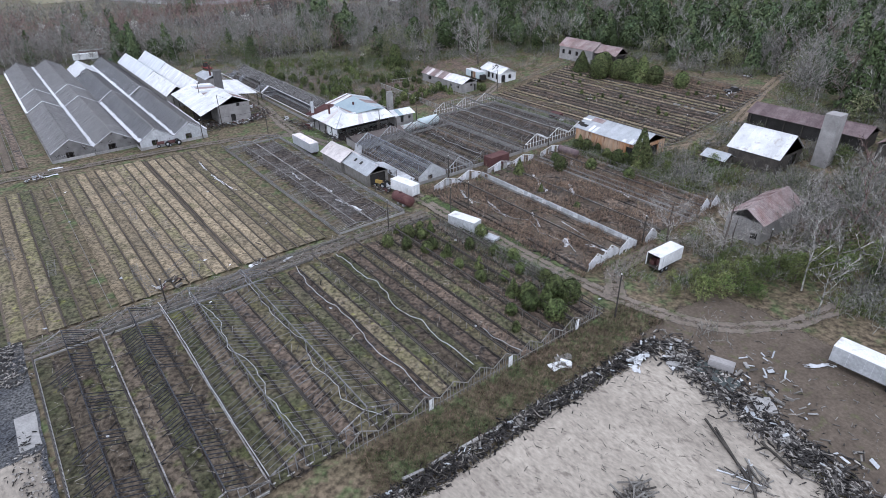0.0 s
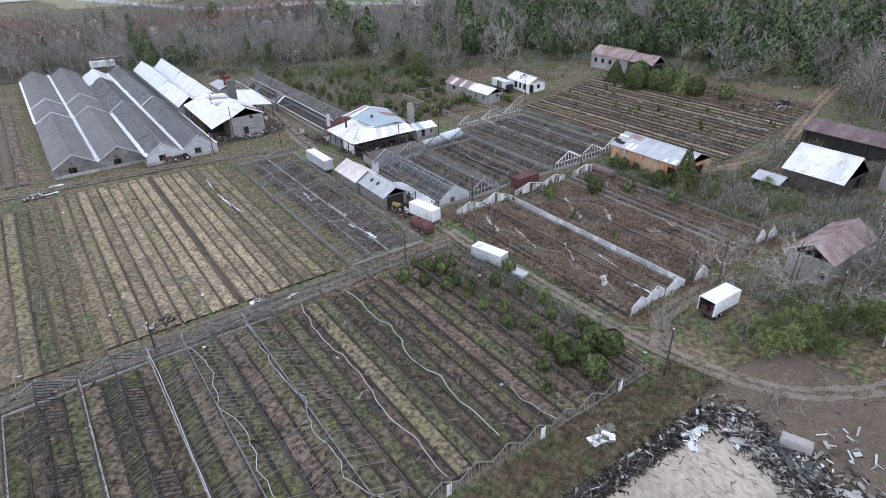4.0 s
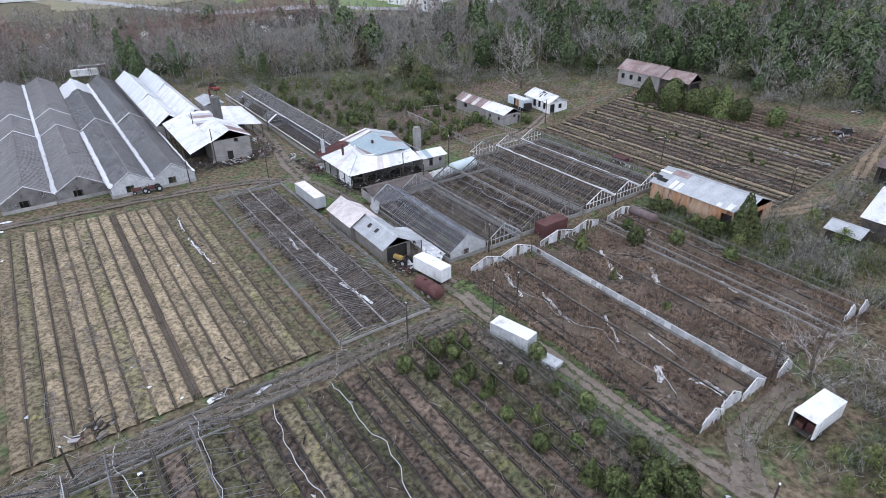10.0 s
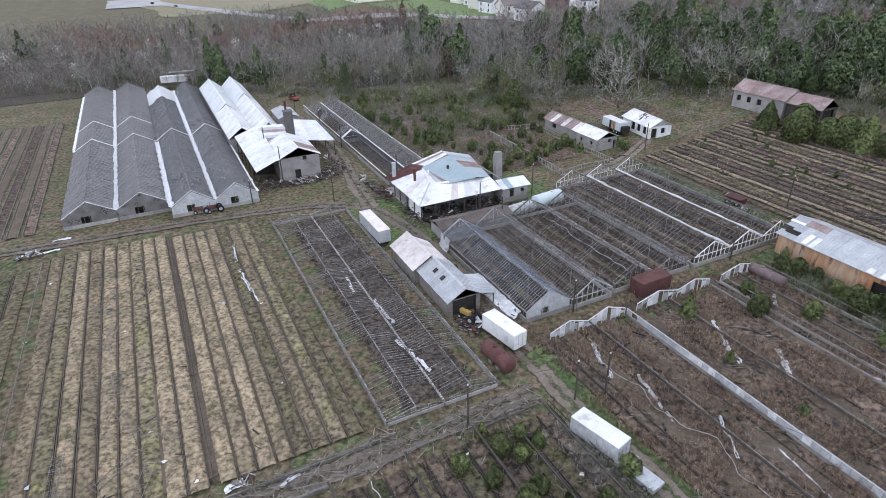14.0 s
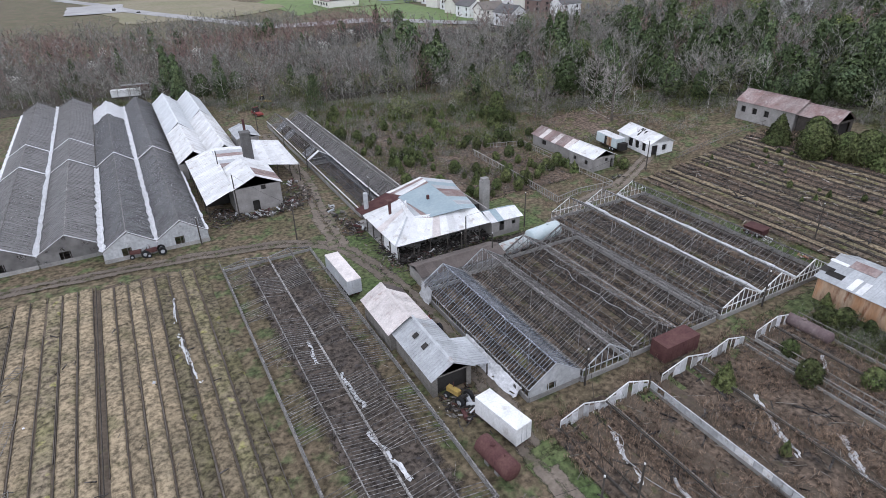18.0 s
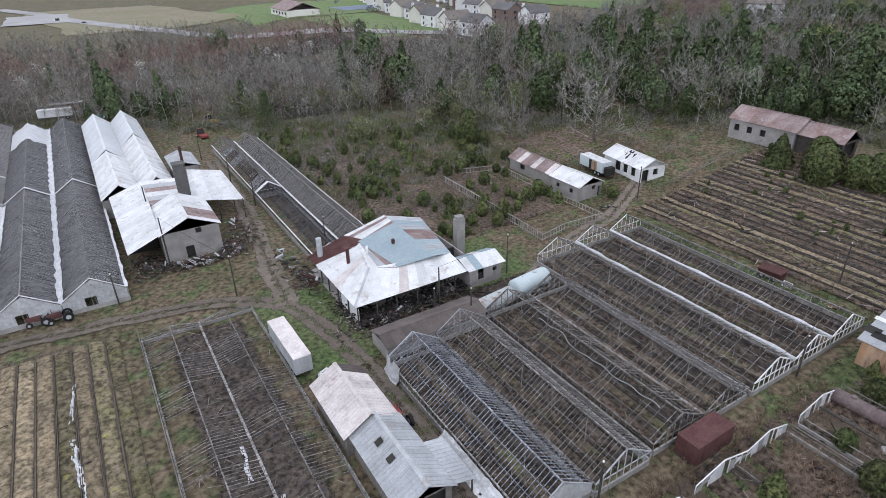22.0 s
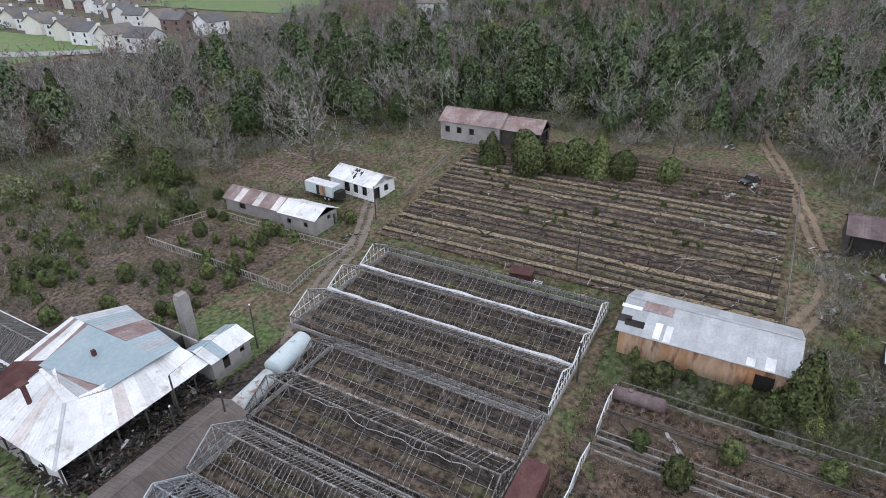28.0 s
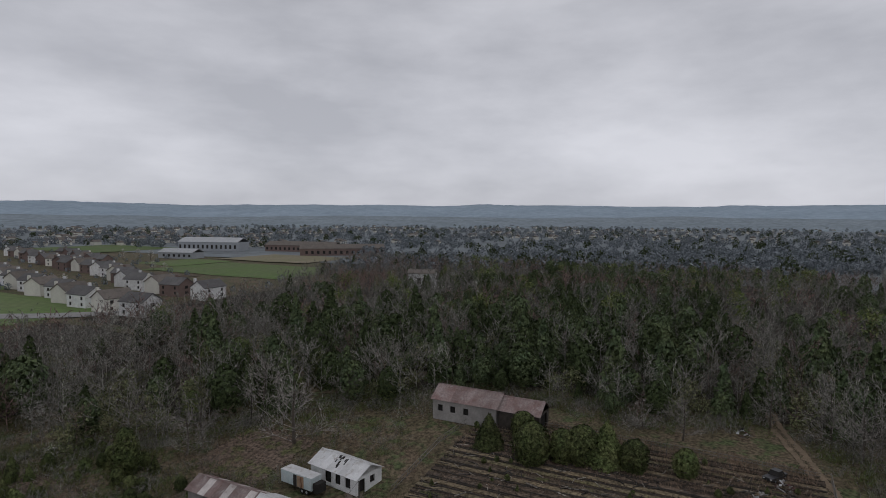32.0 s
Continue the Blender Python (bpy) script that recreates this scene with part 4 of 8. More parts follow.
drape(23.9, 25.7, 11.5, 23.5, 1.1, 3.0, "torn white film draped over the greenhouse side wall")
drape(25.0, 25.8, 33.2, 36.4, 2.2, 8.0, "white film hanging from the corner of the greenhouse")


# ---- buildings ----
def gable_house(name, label, cat, x0, x1, y0, y1, wall_h, ridge_h, wall_mat, roof_mat, along="y", over=0.4, openings=(), group="", roof_label="", zbase=None, ribs=0.6, rot=0.0):
    """Four walls with real openings, two roof slopes of ribbed sheets and gable ends. openings: (side, centre, width, sill, head)."""
    cx, cy = (x0 + x1) / 2, (y0 + y1) / 2
    w, l = (x1 - x0, y1 - y0) if along == "y" else (y1 - y0, x1 - x0)
    z = land(cx, cy) if zbase is None else zbase
    ob = thing(name, label, cat, group, m=pose(cx, cy, z, 0, 0, rot + (0 if along == "y" else -90)))
    t = 0.2
    hw, hl = w / 2, l / 2

    def wall(side):
        s = Shape()
        horiz = side in "ns"
        span = hw if horiz else hl
        cuts = sorted((c - o / 2, c + o / 2, a, b) for sd, c, o, a, b in openings if sd == side)
        edges = [-span]
        pieces, x = [], -span
        for a, b, lo, hi in cuts:
            pieces.append((x, a, -0.3, wall_h))
            if lo > 0:
                pieces.append((a, b, -0.3, lo))
            if hi < wall_h:
                pieces.append((a, b, hi, wall_h))
            x = b
        pieces.append((x, span, -0.3, wall_h))
        for a, b, lo, hi in pieces:
            if b - a < 0.01:
                continue
            if horiz:
                y = -hl if side == "s" else hl - t
                s.box(a, b, y, y + t, lo, hi)
            else:
                xx = -hw if side == "w" else hw - t
                s.box(xx, xx + t, a + (t if a == -span else 0), b - (t if b == span else 0), lo, hi)
        if horiz:
            y = -hl if side == "s" else hl - t
            s.sheet([(-hw, y, wall_h), (hw, y, wall_h), (0, y, ridge_h)][::1 if side == "s" else -1], 0.02)
            s.add([(-hw, y, wall_h), (hw, y, wall_h), (0, y, ridge_h - 0.02), (-hw, y + t, wall_h), (hw, y + t, wall_h), (0, y + t, ridge_h - 0.02)], [(0, 1, 2), (5, 4, 3), (0, 2, 5, 3), (1, 4, 5, 2)])
        return s

    for side in "nsew":
        part("wall", wall(side), wall_mat, ob)
    for sd, c, o, a, b in openings:
        f = Shape()
        y = {"s": -hl + 0.5, "n": hl - 0.5, "w": -hw + 0.5, "e": hw - 0.5}[sd]
        if sd in "ns":
            f.box(c - o / 2 - 0.1, c + o / 2 + 0.1, y - 0.02, y + 0.02, a - 0.1, b + 0.1)
        else:
            f.box(y - 0.02, y + 0.02, c - o / 2 - 0.1, c + o / 2 + 0.1, a - 0.1, b + 0.1)
        # a black panel behind each opening stands for the room's darkness
        part("dark_recess", f, GLOOM, ob, "black panel standing for the unlit room behind an opening")
    slope = (ridge_h - wall_h) / hw
    for sgn in (-1, 1):
        ex, ez = sgn * (hw + over), wall_h - slope * over
        n = max(2, round((l + 2 * over) / (ribs * 2.5)))
        for i in range(n):
            a, b = -hl - over + (l + 2 * over) * i / n, -hl - over + (l + 2 * over) * (i + 1) / n
            dz = 0.08 + 0.008 * (i % 2)
            s = Shape()
            p = [(ex, a, ez + dz), (ex, b + 0.03, ez + dz), (0, b + 0.03, ridge_h + dz), (0, a, ridge_h + dz)]
            s.slab(*(p if sgn > 0 else p[::-1]), 0.04)
            k = 3
            for r in range(k):
                yy = a + (b - a) * (r + 0.5) / k
                s.beam((ex, yy, ez + dz + 0.015), (0, yy, ridge_h + dz + 0.015), 0.05, 0.03)
            part("roof_sheet", s, roof_mat(i, sgn, n) if callable(roof_mat) else roof_mat, ob, roof_label)
    part("ridge_cap", Shape().slab((-0.22, -hl - over, ridge_h + 0.08), (0, -hl - over, ridge_h + 0.16), (0, hl + over, ridge_h + 0.16), (-0.22, hl + over, ridge_h + 0.08), 0.02).slab((0, -hl - over, ridge_h + 0.16), (0.22, -hl - over, ridge_h + 0.08), (0.22, hl + over, ridge_h + 0.08), (0, hl + over, ridge_h + 0.16), 0.02), roof_mat(0, 1, 9) if callable(roof_mat) else roof_mat, ob)
    return ob


def sheet_roof(ob, a, b, c, d, mat, n=8, name="roof_sheet", label="", thick=0.05):
    """A roof plane a-b (eave) c-d (ridge, c above b), laid in n strips with raised seams."""
    a, b, c, d = (Vector(p) for p in (a, b, c, d))
    for i in range(n):
        u, v = i / n, (i + 1) / n
        p = [a.lerp(b, u), a.lerp(b, v), d.lerp(c, v), d.lerp(c, u)]
        nrm = (p[1] - p[0]).cross(p[3] - p[0]).normalized()
        lift = nrm * (0.01 * (i % 2) + rng.uniform(0, 0.006))
        s = Shape().slab(*[q + lift for q in p], thick)
        for w in (0.0, 0.33, 0.66):
            s.beam(p[0].lerp(p[1], w) + lift + nrm * 0.015, p[3].lerp(p[2], w) + lift + nrm * 0.015, 0.05, 0.03, up=nrm)
        part(name, s, mat(i) if callable(mat) else mat, ob, label)


def pick(*mats):
    return lambda i: mats[i % len(mats)]


BROWNTIN = material("brown_roofing", (0.15, 0.125, 0.11), (0.11, 0.09, 0.08), rough=0.7, big=0.5, fine=4.0, bump=0.1, vary=0.15)
PINKTIN = material("rust_washed_tin", (0.66, 0.60, 0.565), (0.52, 0.465, 0.435), rough=0.55, big=0.6, fine=4.0, bump=0.05, vary=0.12, c=(0.38, 0.29, 0.25), cmin=0.6, wear=0.6, spec=0.4)
ps = gable_house("packing_shed", "long open-ended grey wooden shed with a grey tin roof", "shed", 17.0, 22.0, 16.3, 26.3, 2.7, 4.1, WOOD, lambda i, s, n: GREYTIN, openings=(("s", 0.0, 3.8, 0, 2.5), ("e", -2.5, 4.0, 0, 2.3)))
gable_house("packing_shed", "white-roofed timber shed joined to the long shed", "shed", 16.4, 21.8, 26.6, 35.2, 2.8, 4.4, WOOD, lambda i, s, n: BROWNTIN if s > 0 and i == n - 1 else PINKTIN)
for y in (-0.4, 2.0):
    # no opening is cut; a black panel paints the gloom inside
    part("skylight", Shape().slab((-1.45, y - 0.35, 3.45), (-1.45, y + 0.35, 3.45), (-0.75, y + 0.35, 3.85), (-0.75, y - 0.35, 3.85), 0.04), GLOOM, ps, "black panel for the gloom in an empty skylight")
sheet_roof(ps, (5.0, -5.2, 2.0), (5.0, 0.6, 2.1), (2.8, 0.6, 2.62), (2.8, -5.2, 2.62), GREYTIN, n=4, label="grey sheet of the side porch")
for y in (-4.8, -2.2, 0.4):
    bar("post", (4.8, y, 0), (4.8, y, 2.0), 0.12, 0.12, DARKWOOD, ps, up=(1, 0, 0))
bx = thing("scrap_tote", "crumpled white square tote standing by the lane", "container", m=pose(18.9, 38.4, 0.05, 0, 0, 24))
part("body", Shape().box(-0.7, 0.7, -0.6, 0.6, 0, 1.25).box(-0.62, 0.62, -0.52, 0.52, 1.25, 1.4), PLASTIC, bx)
part("hollow", Shape().box(-0.4, 0.3, -0.35, 0.25, 1.4, 1.42), BLOCK, bx)

PLUMTIN = material("dull_plum_roof", (0.135, 0.092, 0.092), (0.19, 0.145, 0.14), rough=0.7, big=0.5, fine=3.0, bump=0.05, vary=0.15)
# office: open on two sides, with a patched roof
of = thing("office", "burnt-out packing office with a patched white and blue-grey tin roof", "building", m=pose(26.4, 46.5, 0))
for box_, nm in (((18.4, 23.4, 3.7, 3.9, -0.3, 3.2), "wall"), ((1.6, 19.5, 18.3, 18.5, -0.3, 3.4), "wall"), ((19.4, 19.6, 4, 18.5, -0.3, 3.6), "wall"), ((17.9, 23.6, -0.1, 0.1, -0.3, 0.9), "wall"), ((17.9, 19.4, -0.1, 0.1, 0.9, 2.9), "wall"), ((20.4, 22.0, -0.1, 0.1, 0.9, 2.9), "wall"), ((22.7, 23.6, -0.1, 0.1, 0.9, 2.9), "wall"), ((22.0, 22.7, -0.1, 0.1, 0.9, 1.6), "wall"), ((22.0, 22.7, -0.1, 0.1, 2.3, 2.9), "wall"), ((23.4, 23.6, 0.1, 3.7, -0.3, 3.2), "wall"), ((17.9, 18.1, 0.1, 3.7, -0.3, 2.9), "wall")):
    part(nm, Shape().box(*box_), BLOCK, of)
part("white_wall", Shape().box(0.5, 0.66, 0.5, 6.2, -0.2, 2.3), WHITE, of, "loose white wall sheet")
# inner walls are black to paint the deep shade of the open office
part("inner_wall", Shape().box(5.0, 5.2, 5, 18, -0.2, 3.6).box(5.2, 19.4, 6.5, 6.7, -0.2, 3.6), GLOOM, of, "inner wall coloured black for the shade under the roof")
part("floor_slab", Shape().box(0.3, 19.4, 0.3, 18.3, -0.2, 0.08), CONCRETE, of)
for x, y in ((0.4, 0.3), (3.2, 0.3), (6.2, 0.3), (9.4, 0.3), (12.6, 0.3), (15.6, 0.3), (0.4, 3.5), (0.4, 7), (0.4, 10.5), (0.4, 13.3)):
    bar("post", (x, y, 0), (x, y, 3.0), 0.16, 0.16, DARKWOOD, of, up=(1, 0, 0))
# west skirt, hip and south skirt
sheet_roof(of, (0, 13.4, 3.0), (0, 0.4, 3.0), (4.9, 5.9, 4.7), (8.2, 13.4, 5.0), pick(TIN, TIN, TIN, PINKTIN, TIN, WHITE), n=7, label="rust-streaked white roof sheet")
sheet_roof(of, (0, 0, 3.0), (17.8, 0, 3.0), (17.2, 4.1, 4.3), (4.9, 5.9, 4.7), pick(TIN, TIN, WHITE, TIN, PINKTIN, TIN, TIN, TIN), n=11, label="rust-streaked white roof sheet")
bar("hip_cap", (0, 0.2, 3.08), (4.9, 5.9, 4.8), 0.3, 0.06, GREYTIN, of)
# main blue-grey plane and the east slope
part("roof_plane", Shape().slab((13.4, 14.6, 6.2), (6.9, 14.0, 5.0), (8.6, 4.4, 4.45), (14.4, 3.6, 4.95), 0.06), TEALTIN, of, "smooth blue-grey roofing")
sheet_roof(of, (4.9, 5.9, 4.72), (8.6, 4.4, 4.36), (7.6, 13.4, 4.9), (6.6, 13.4, 4.9), pick(TIN, GREYTIN, REDTIN), n=3)
sheet_roof(of, (17.4, 4.2, 4.2), (19.8, 17.4, 4.4), (13.4, 17.6, 6.3), (14.4, 3.6, 4.92), pick(TEALTIN, GREYTIN, TEALTIN, REDTIN, REDTIN, GREYTIN), n=8)
sheet_roof(of, (6.2, 17.8, 4.6), (8.2, 13.4, 5.04), (13.4, 14.6, 6.22), (13.4, 17.8, 6.32), pick(TIN, REDTIN, TIN), n=5, label="white sheet streaked with rust")
# red lean-to strip at the north-west corner
sheet_roof(of, (-0.4, 16.6, 3.3), (-0.4, 13.6, 3.4), (8.4, 13.0, 5.1), (6.2, 17.6, 4.7), DARKRUST, n=4, label="dark red roof strip")
sheet_roof(of, (-0.2, 13.5, 3.3), (-0.2, 12.4, 3.0), (7.6, 12.6, 4.95), (8.2, 13.2, 5.1), TIN, n=3)
# wing
sheet_roof(of, (17.6, -0.4, 2.95), (24.0, -0.6, 2.95), (23.9, 2.0, 4.0), (17.4, 2.2, 4.1), pick(TIN, TEALTIN, TIN, WHITE), n=5)
sheet_roof(of, (24.0, 4.4, 3.0), (17.6, 4.4, 3.1), (17.4, 2.2, 4.1), (23.9, 2.0, 4.0), pick(TEALTIN, TEALTIN, TIN), n=5)
part("stove_pipe", Shape().tube((3.6, 10.2, 3.8), (3.6, 10.2, 6.4), 0.26, n=10).box(3.1, 4.1, 9.7, 10.7, 6.4, 6.55), DARKRUST, of, "dark stove pipe with a cap")
part("stove_pipe", Shape().tube((1.2, 15.2, 2.5), (1.2, 15.2, 6.6), 0.42, n=10), GREYTIN, of, "grey sheet metal flue")
part("roof_vent", Shape().box(10.6, 11.0, 9.6, 10.0, 5.2, 6.0), DARKRUST, of)
# the darkness in the wing's doorway is painted as a black panel
part("door", Shape().box(19.5, 20.3, 0.1, 0.16, 0, 2.0), GLOOM, of, "black panel for the dark inside the doorway")

# boiler house with its lean-to roofs
gable_house("boiler_house", "grey block boiler house with a small gable window", "building", 8.2, 17.1, 80.0, 92.5, 5.0, 7.0, BLOCK, lambda i, s, n: REDTIN if s > 0 and i in (1, 2, 3) else TIN, openings=(("s", 1.2, 0.9, 4.0, 4.9), ("s", -0.6, 1.3, 0, 2.1)))
lt = thing("lean_to", "large white tin lean-to roof on dark posts", "building", m=pose(2.8, 79, 0))
sheet_roof(lt, (0, 26, 4.2), (0.2, 0, 3.4), (5.5, 1.0, 5.1), (6.0, 26, 6.2), TIN, n=12)
sheet_roof(lt, (5.6, 14.2, 5.4), (5.6, 26, 6.2), (12, 26, 5.6), (12, 14.2, 5.0), pick(REDTIN, GREYTIN, TIN), n=6, label="patched and rusted roof sheet")
for y in (0.4, 5, 10, 15, 20, 25.6):
    bar("post", (0.3, y, 0), (0.3, y, 3.4), 0.16, 0.16, DARKWOOD, lt, up=(1, 0, 0))
# black back wall paints the shade under the lean-to roof
part("back_wall", Shape().box(0.5, 5.4, 8.0, 8.2, -0.2, 3.4), GLOOM, lt, "back wall coloured black for the shade under the lean-to")
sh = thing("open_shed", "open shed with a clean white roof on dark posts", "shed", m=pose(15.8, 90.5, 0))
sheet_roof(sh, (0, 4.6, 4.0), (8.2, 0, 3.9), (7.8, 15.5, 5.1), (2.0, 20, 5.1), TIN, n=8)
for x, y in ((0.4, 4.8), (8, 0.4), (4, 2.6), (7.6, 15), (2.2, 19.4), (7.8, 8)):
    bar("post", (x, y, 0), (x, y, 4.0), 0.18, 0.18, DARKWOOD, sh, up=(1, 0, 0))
# black back wall paints the shade below the shed roof
part("back_wall", Shape().box(2.2, 7.6, 14.9, 15.1, -0.2, 4.8), GLOOM, sh, "back wall coloured black for the shade inside the shed")
SOOTBLOCK = material("sooty_block", (0.13, 0.125, 0.12), (0.09, 0.085, 0.08), big=0.5, fine=4.0, bump=0.3, vary=0.15)
part("shaft", Shape().box(-0.95, 0.95, -0.9, 0.9, -0.2, 10.6).box(-1.05, 1.05, -1.0, 1.0, 10.6, 10.95), SOOTBLOCK, thing("chimney", "square grey smoke stack above the boiler house", "chimney", m=pose(14.9, 96.8, 0)))
gable_house("pump_house", "small grey building with a flat grey roof and a flue", "building", 15.6, 20.4, 111.6, 121, 5.4, 6.2, BLOCK, GREYTIN)
part("pipe", Shape().tube((0, 0, 0), (0, 0, 3.6), 0.3, n=10), DARKRUST, thing("flue", "dark flue on the pump house roof", "flue", m=pose(17.6, 112.5, 5.9)))
FILMWHITE = material("milky_roof_film", (0.62, 0.635, 0.64), (0.54, 0.555, 0.56), rough=0.4, big=0.4, fine=3.0, bump=0.03, vary=0.05, spec=0.4)
for lab, x0, x1, segs in (("long hall with a milky white sheeted roof", 1.5, 8.3, ((105.5, 131, 6.0, TIN), (131, 169, 6.3, FILMWHITE))), ("second hall with a milky white sheeted roof", 8.4, 14.8, ((105.8, 141, 6.2, TIN), (141, 168, 6.5, FILMWHITE)))):
    for y0, y1, rz, rm in segs:
        gable_house("packing_hall", lab, "building", x0, x1, y0, y1 - 0.2, 3.6, rz, BLOCK, lambda i, s, n, rm=rm: rm, over=0.1)
# houses, huts and barns
wh = gable_house("worker_house", "white cottage with a scorched tin roof and empty windows", "house", 95.4, 101.7, 59.3, 70.7, 2.7, 4.2, WHITE, lambda i, s, n: TIN, rot=-8, openings=(("w", -3.6, 1.3, 0.5, 2.3), ("w", -1.2, 1.3, 0.5, 2.3), ("w", 1.2, 1.6, 0.3, 2.3), ("s", 0.8, 1.2, 0.8, 2.1), ("s", -1.8, 1.6, 0.0, 2.2)))
for k in range(9):
    q, y = rng.uniform(0.1, 0.75), rng.uniform(-1.6, 1.4)
    a, b = rng.uniform(0.25, 0.75), rng.uniform(0.08, 0.3)
    xx, zz = -3.5 * q, 4.2 - 1.5 * q * 3.5 / 3.15
    part("scorch_hole", Shape().slab((xx - a, y - b, zz - a * 0.476 + 0.12), (xx + a, y - b * 0.6, zz + a * 0.476 + 0.12), (xx + a * 0.8, y + b, zz + a * 0.38 + 0.12), (xx - a, y + b * 0.7, zz - a * 0.476 + 0.12), 0.02), GLOOM, wh, "scorched hole in the roof sheets")
gable_house("block_hut", "small grey block hut with a white tin roof", "hut", 80.0, 86.0, 61.6, 69.6, 2.9, 4.2, BLOCK, lambda i, s, n: TIN, openings=(("w", -1.8, 0.9, 1.0, 1.9), ("w", 2, 0.9, 1.0, 1.9), ("s", 0.8, 0.9, 1.6, 2.4), ("s", 2.4, 0.9, 0, 2.0)))
gable_house("rusty_hut", "long block hut with a rusty pink tin roof", "hut", 81.0, 86.3, 69.8, 84.6, 2.5, 3.9, BLOCK, lambda i, s, n: (REDTIN, PINKTIN, REDTIN)[i % 3], openings=(("w", 3, 1.6, 0.8, 1.9),))
gable_house("far_barn", "long grey block barn with a faded red tin roof", "barn", 125.4, 132.4, 47.5, 62.2, 4.2, 6.4, BLOCK, lambda i, s, n: REDTIN, openings=(("w", 5.6, 1.2, 1.6, 3.0), ("w", 2.6, 1.2, 1.6, 3.0), ("w", -0.5, 1.2, 1.6, 3.0)))
gable_house("far_barn", "collapsing end of the long barn with a dark red roof", "barn", 126.0, 132.0, 38.5, 47.2, 3.9, 5.9, DARKWOOD, lambda i, s, n: TIN if s > 0 and i > 1 else REDTIN, openings=(("s", 0, 4, 0, 3.4),))
rs = gable_house("rusted_shed", "rust-streaked tin shed with a pale tin roof, torn at one corner", "shed", 71.2, 80.8, -11.6, 6.9, 3.4, 5.2, RUST, lambda i, s, n: GREYTIN, openings=(("w", -6.6, 2.0, 0, 2.4), ("s", 0, 4.6, 0, 2.5)))
gable_house("barn", "dark weathered barn with a big white tin roof", "barn", 86.6, 97.2, -35.0, -24.0, 3.6, 7.4, DARKWOOD, lambda i, s, n: TIN, openings=(("s", 1.5, 3.0, 0, 3.0),))
lb = gable_house("long_barn", "long open dark barn with a faded red roof", "barn", 107.3, 114.8, -43, -17, 3.3, 5.0, DARKWOOD, lambda i, s, n: PLUMTIN, openings=(("w", 0, 24.6, 0, 2.9),))
for k in range(7):
    bar("post", (-3.65, -12.6 + 4.2 * k, 0), (-3.65, -12.6 + 4.2 * k, 2.9), 0.2, 0.2, DARKWOOD, lb, up=(1, 0, 0))
gable_house("red_barn", "dark barn with a rusty red gable roof", "barn", 104.5, 114, -57.5, -46.5, 4.0, 7.4, DARKWOOD, REDTIN, along="x")
gable_house("red_roofed_house", "grey block house with a rusty red roof among bare trees", "house", 55.2, 69, -47.6, -41.4, 4.0, 5.9, BLOCK, lambda i, s, n: REDTIN, along="x", openings=(("s", 2.0, 1.2, 0.8, 2.0),))
gable_house("small_shed", "small low shed with a brown tin roof", "shed", 26.6, 41, 37.8, 42.2, 1.9, 2.6, BLOCK, lambda i, s, n: BROWNTIN, along="x", over=0.2)
gable_house("dark_shed", "little dark timber shed", "shed", 81.5, 85.5, -26, -21, 2.4, 3.4, DARKWOOD, GREYTIN)
part("shaft", Shape().box(-0.75, 0.75, -0.6, 0.6, -0.2, 6.4).box(-0.62, 0.62, -0.5, 0.5, 6.4, 6.9), CONCRETE, thing("chimney", "free-standing stained pale block chimney", "chimney", m=pose(48.9, 56.2, 0)))
part("tower", Shape().box(-1.7, 1.7, -1.5, 1.5, -0.2, 11.2), BLOCK, thing("tower", "square grey concrete tower beside the barns", "tower", m=pose(98.6, -39.0, land(98, -39))))


# ---- trailers, tanks and vehicles ----
def wheel(ob, x, y, z, r=0.48, w=0.28, along="x"):
    d = (w / 2, 0, 0)
    t = part("wheel", Shape().tube((x - d[0], y, z), (x + d[0], y, z), r, n=16), TYRE, ob)
    part("rim", Shape().tube((x - d[0] - 0.01, y, z), (x + d[0] + 0.01, y, z), r * 0.5, n=12), GREYTIN, t)
    return t


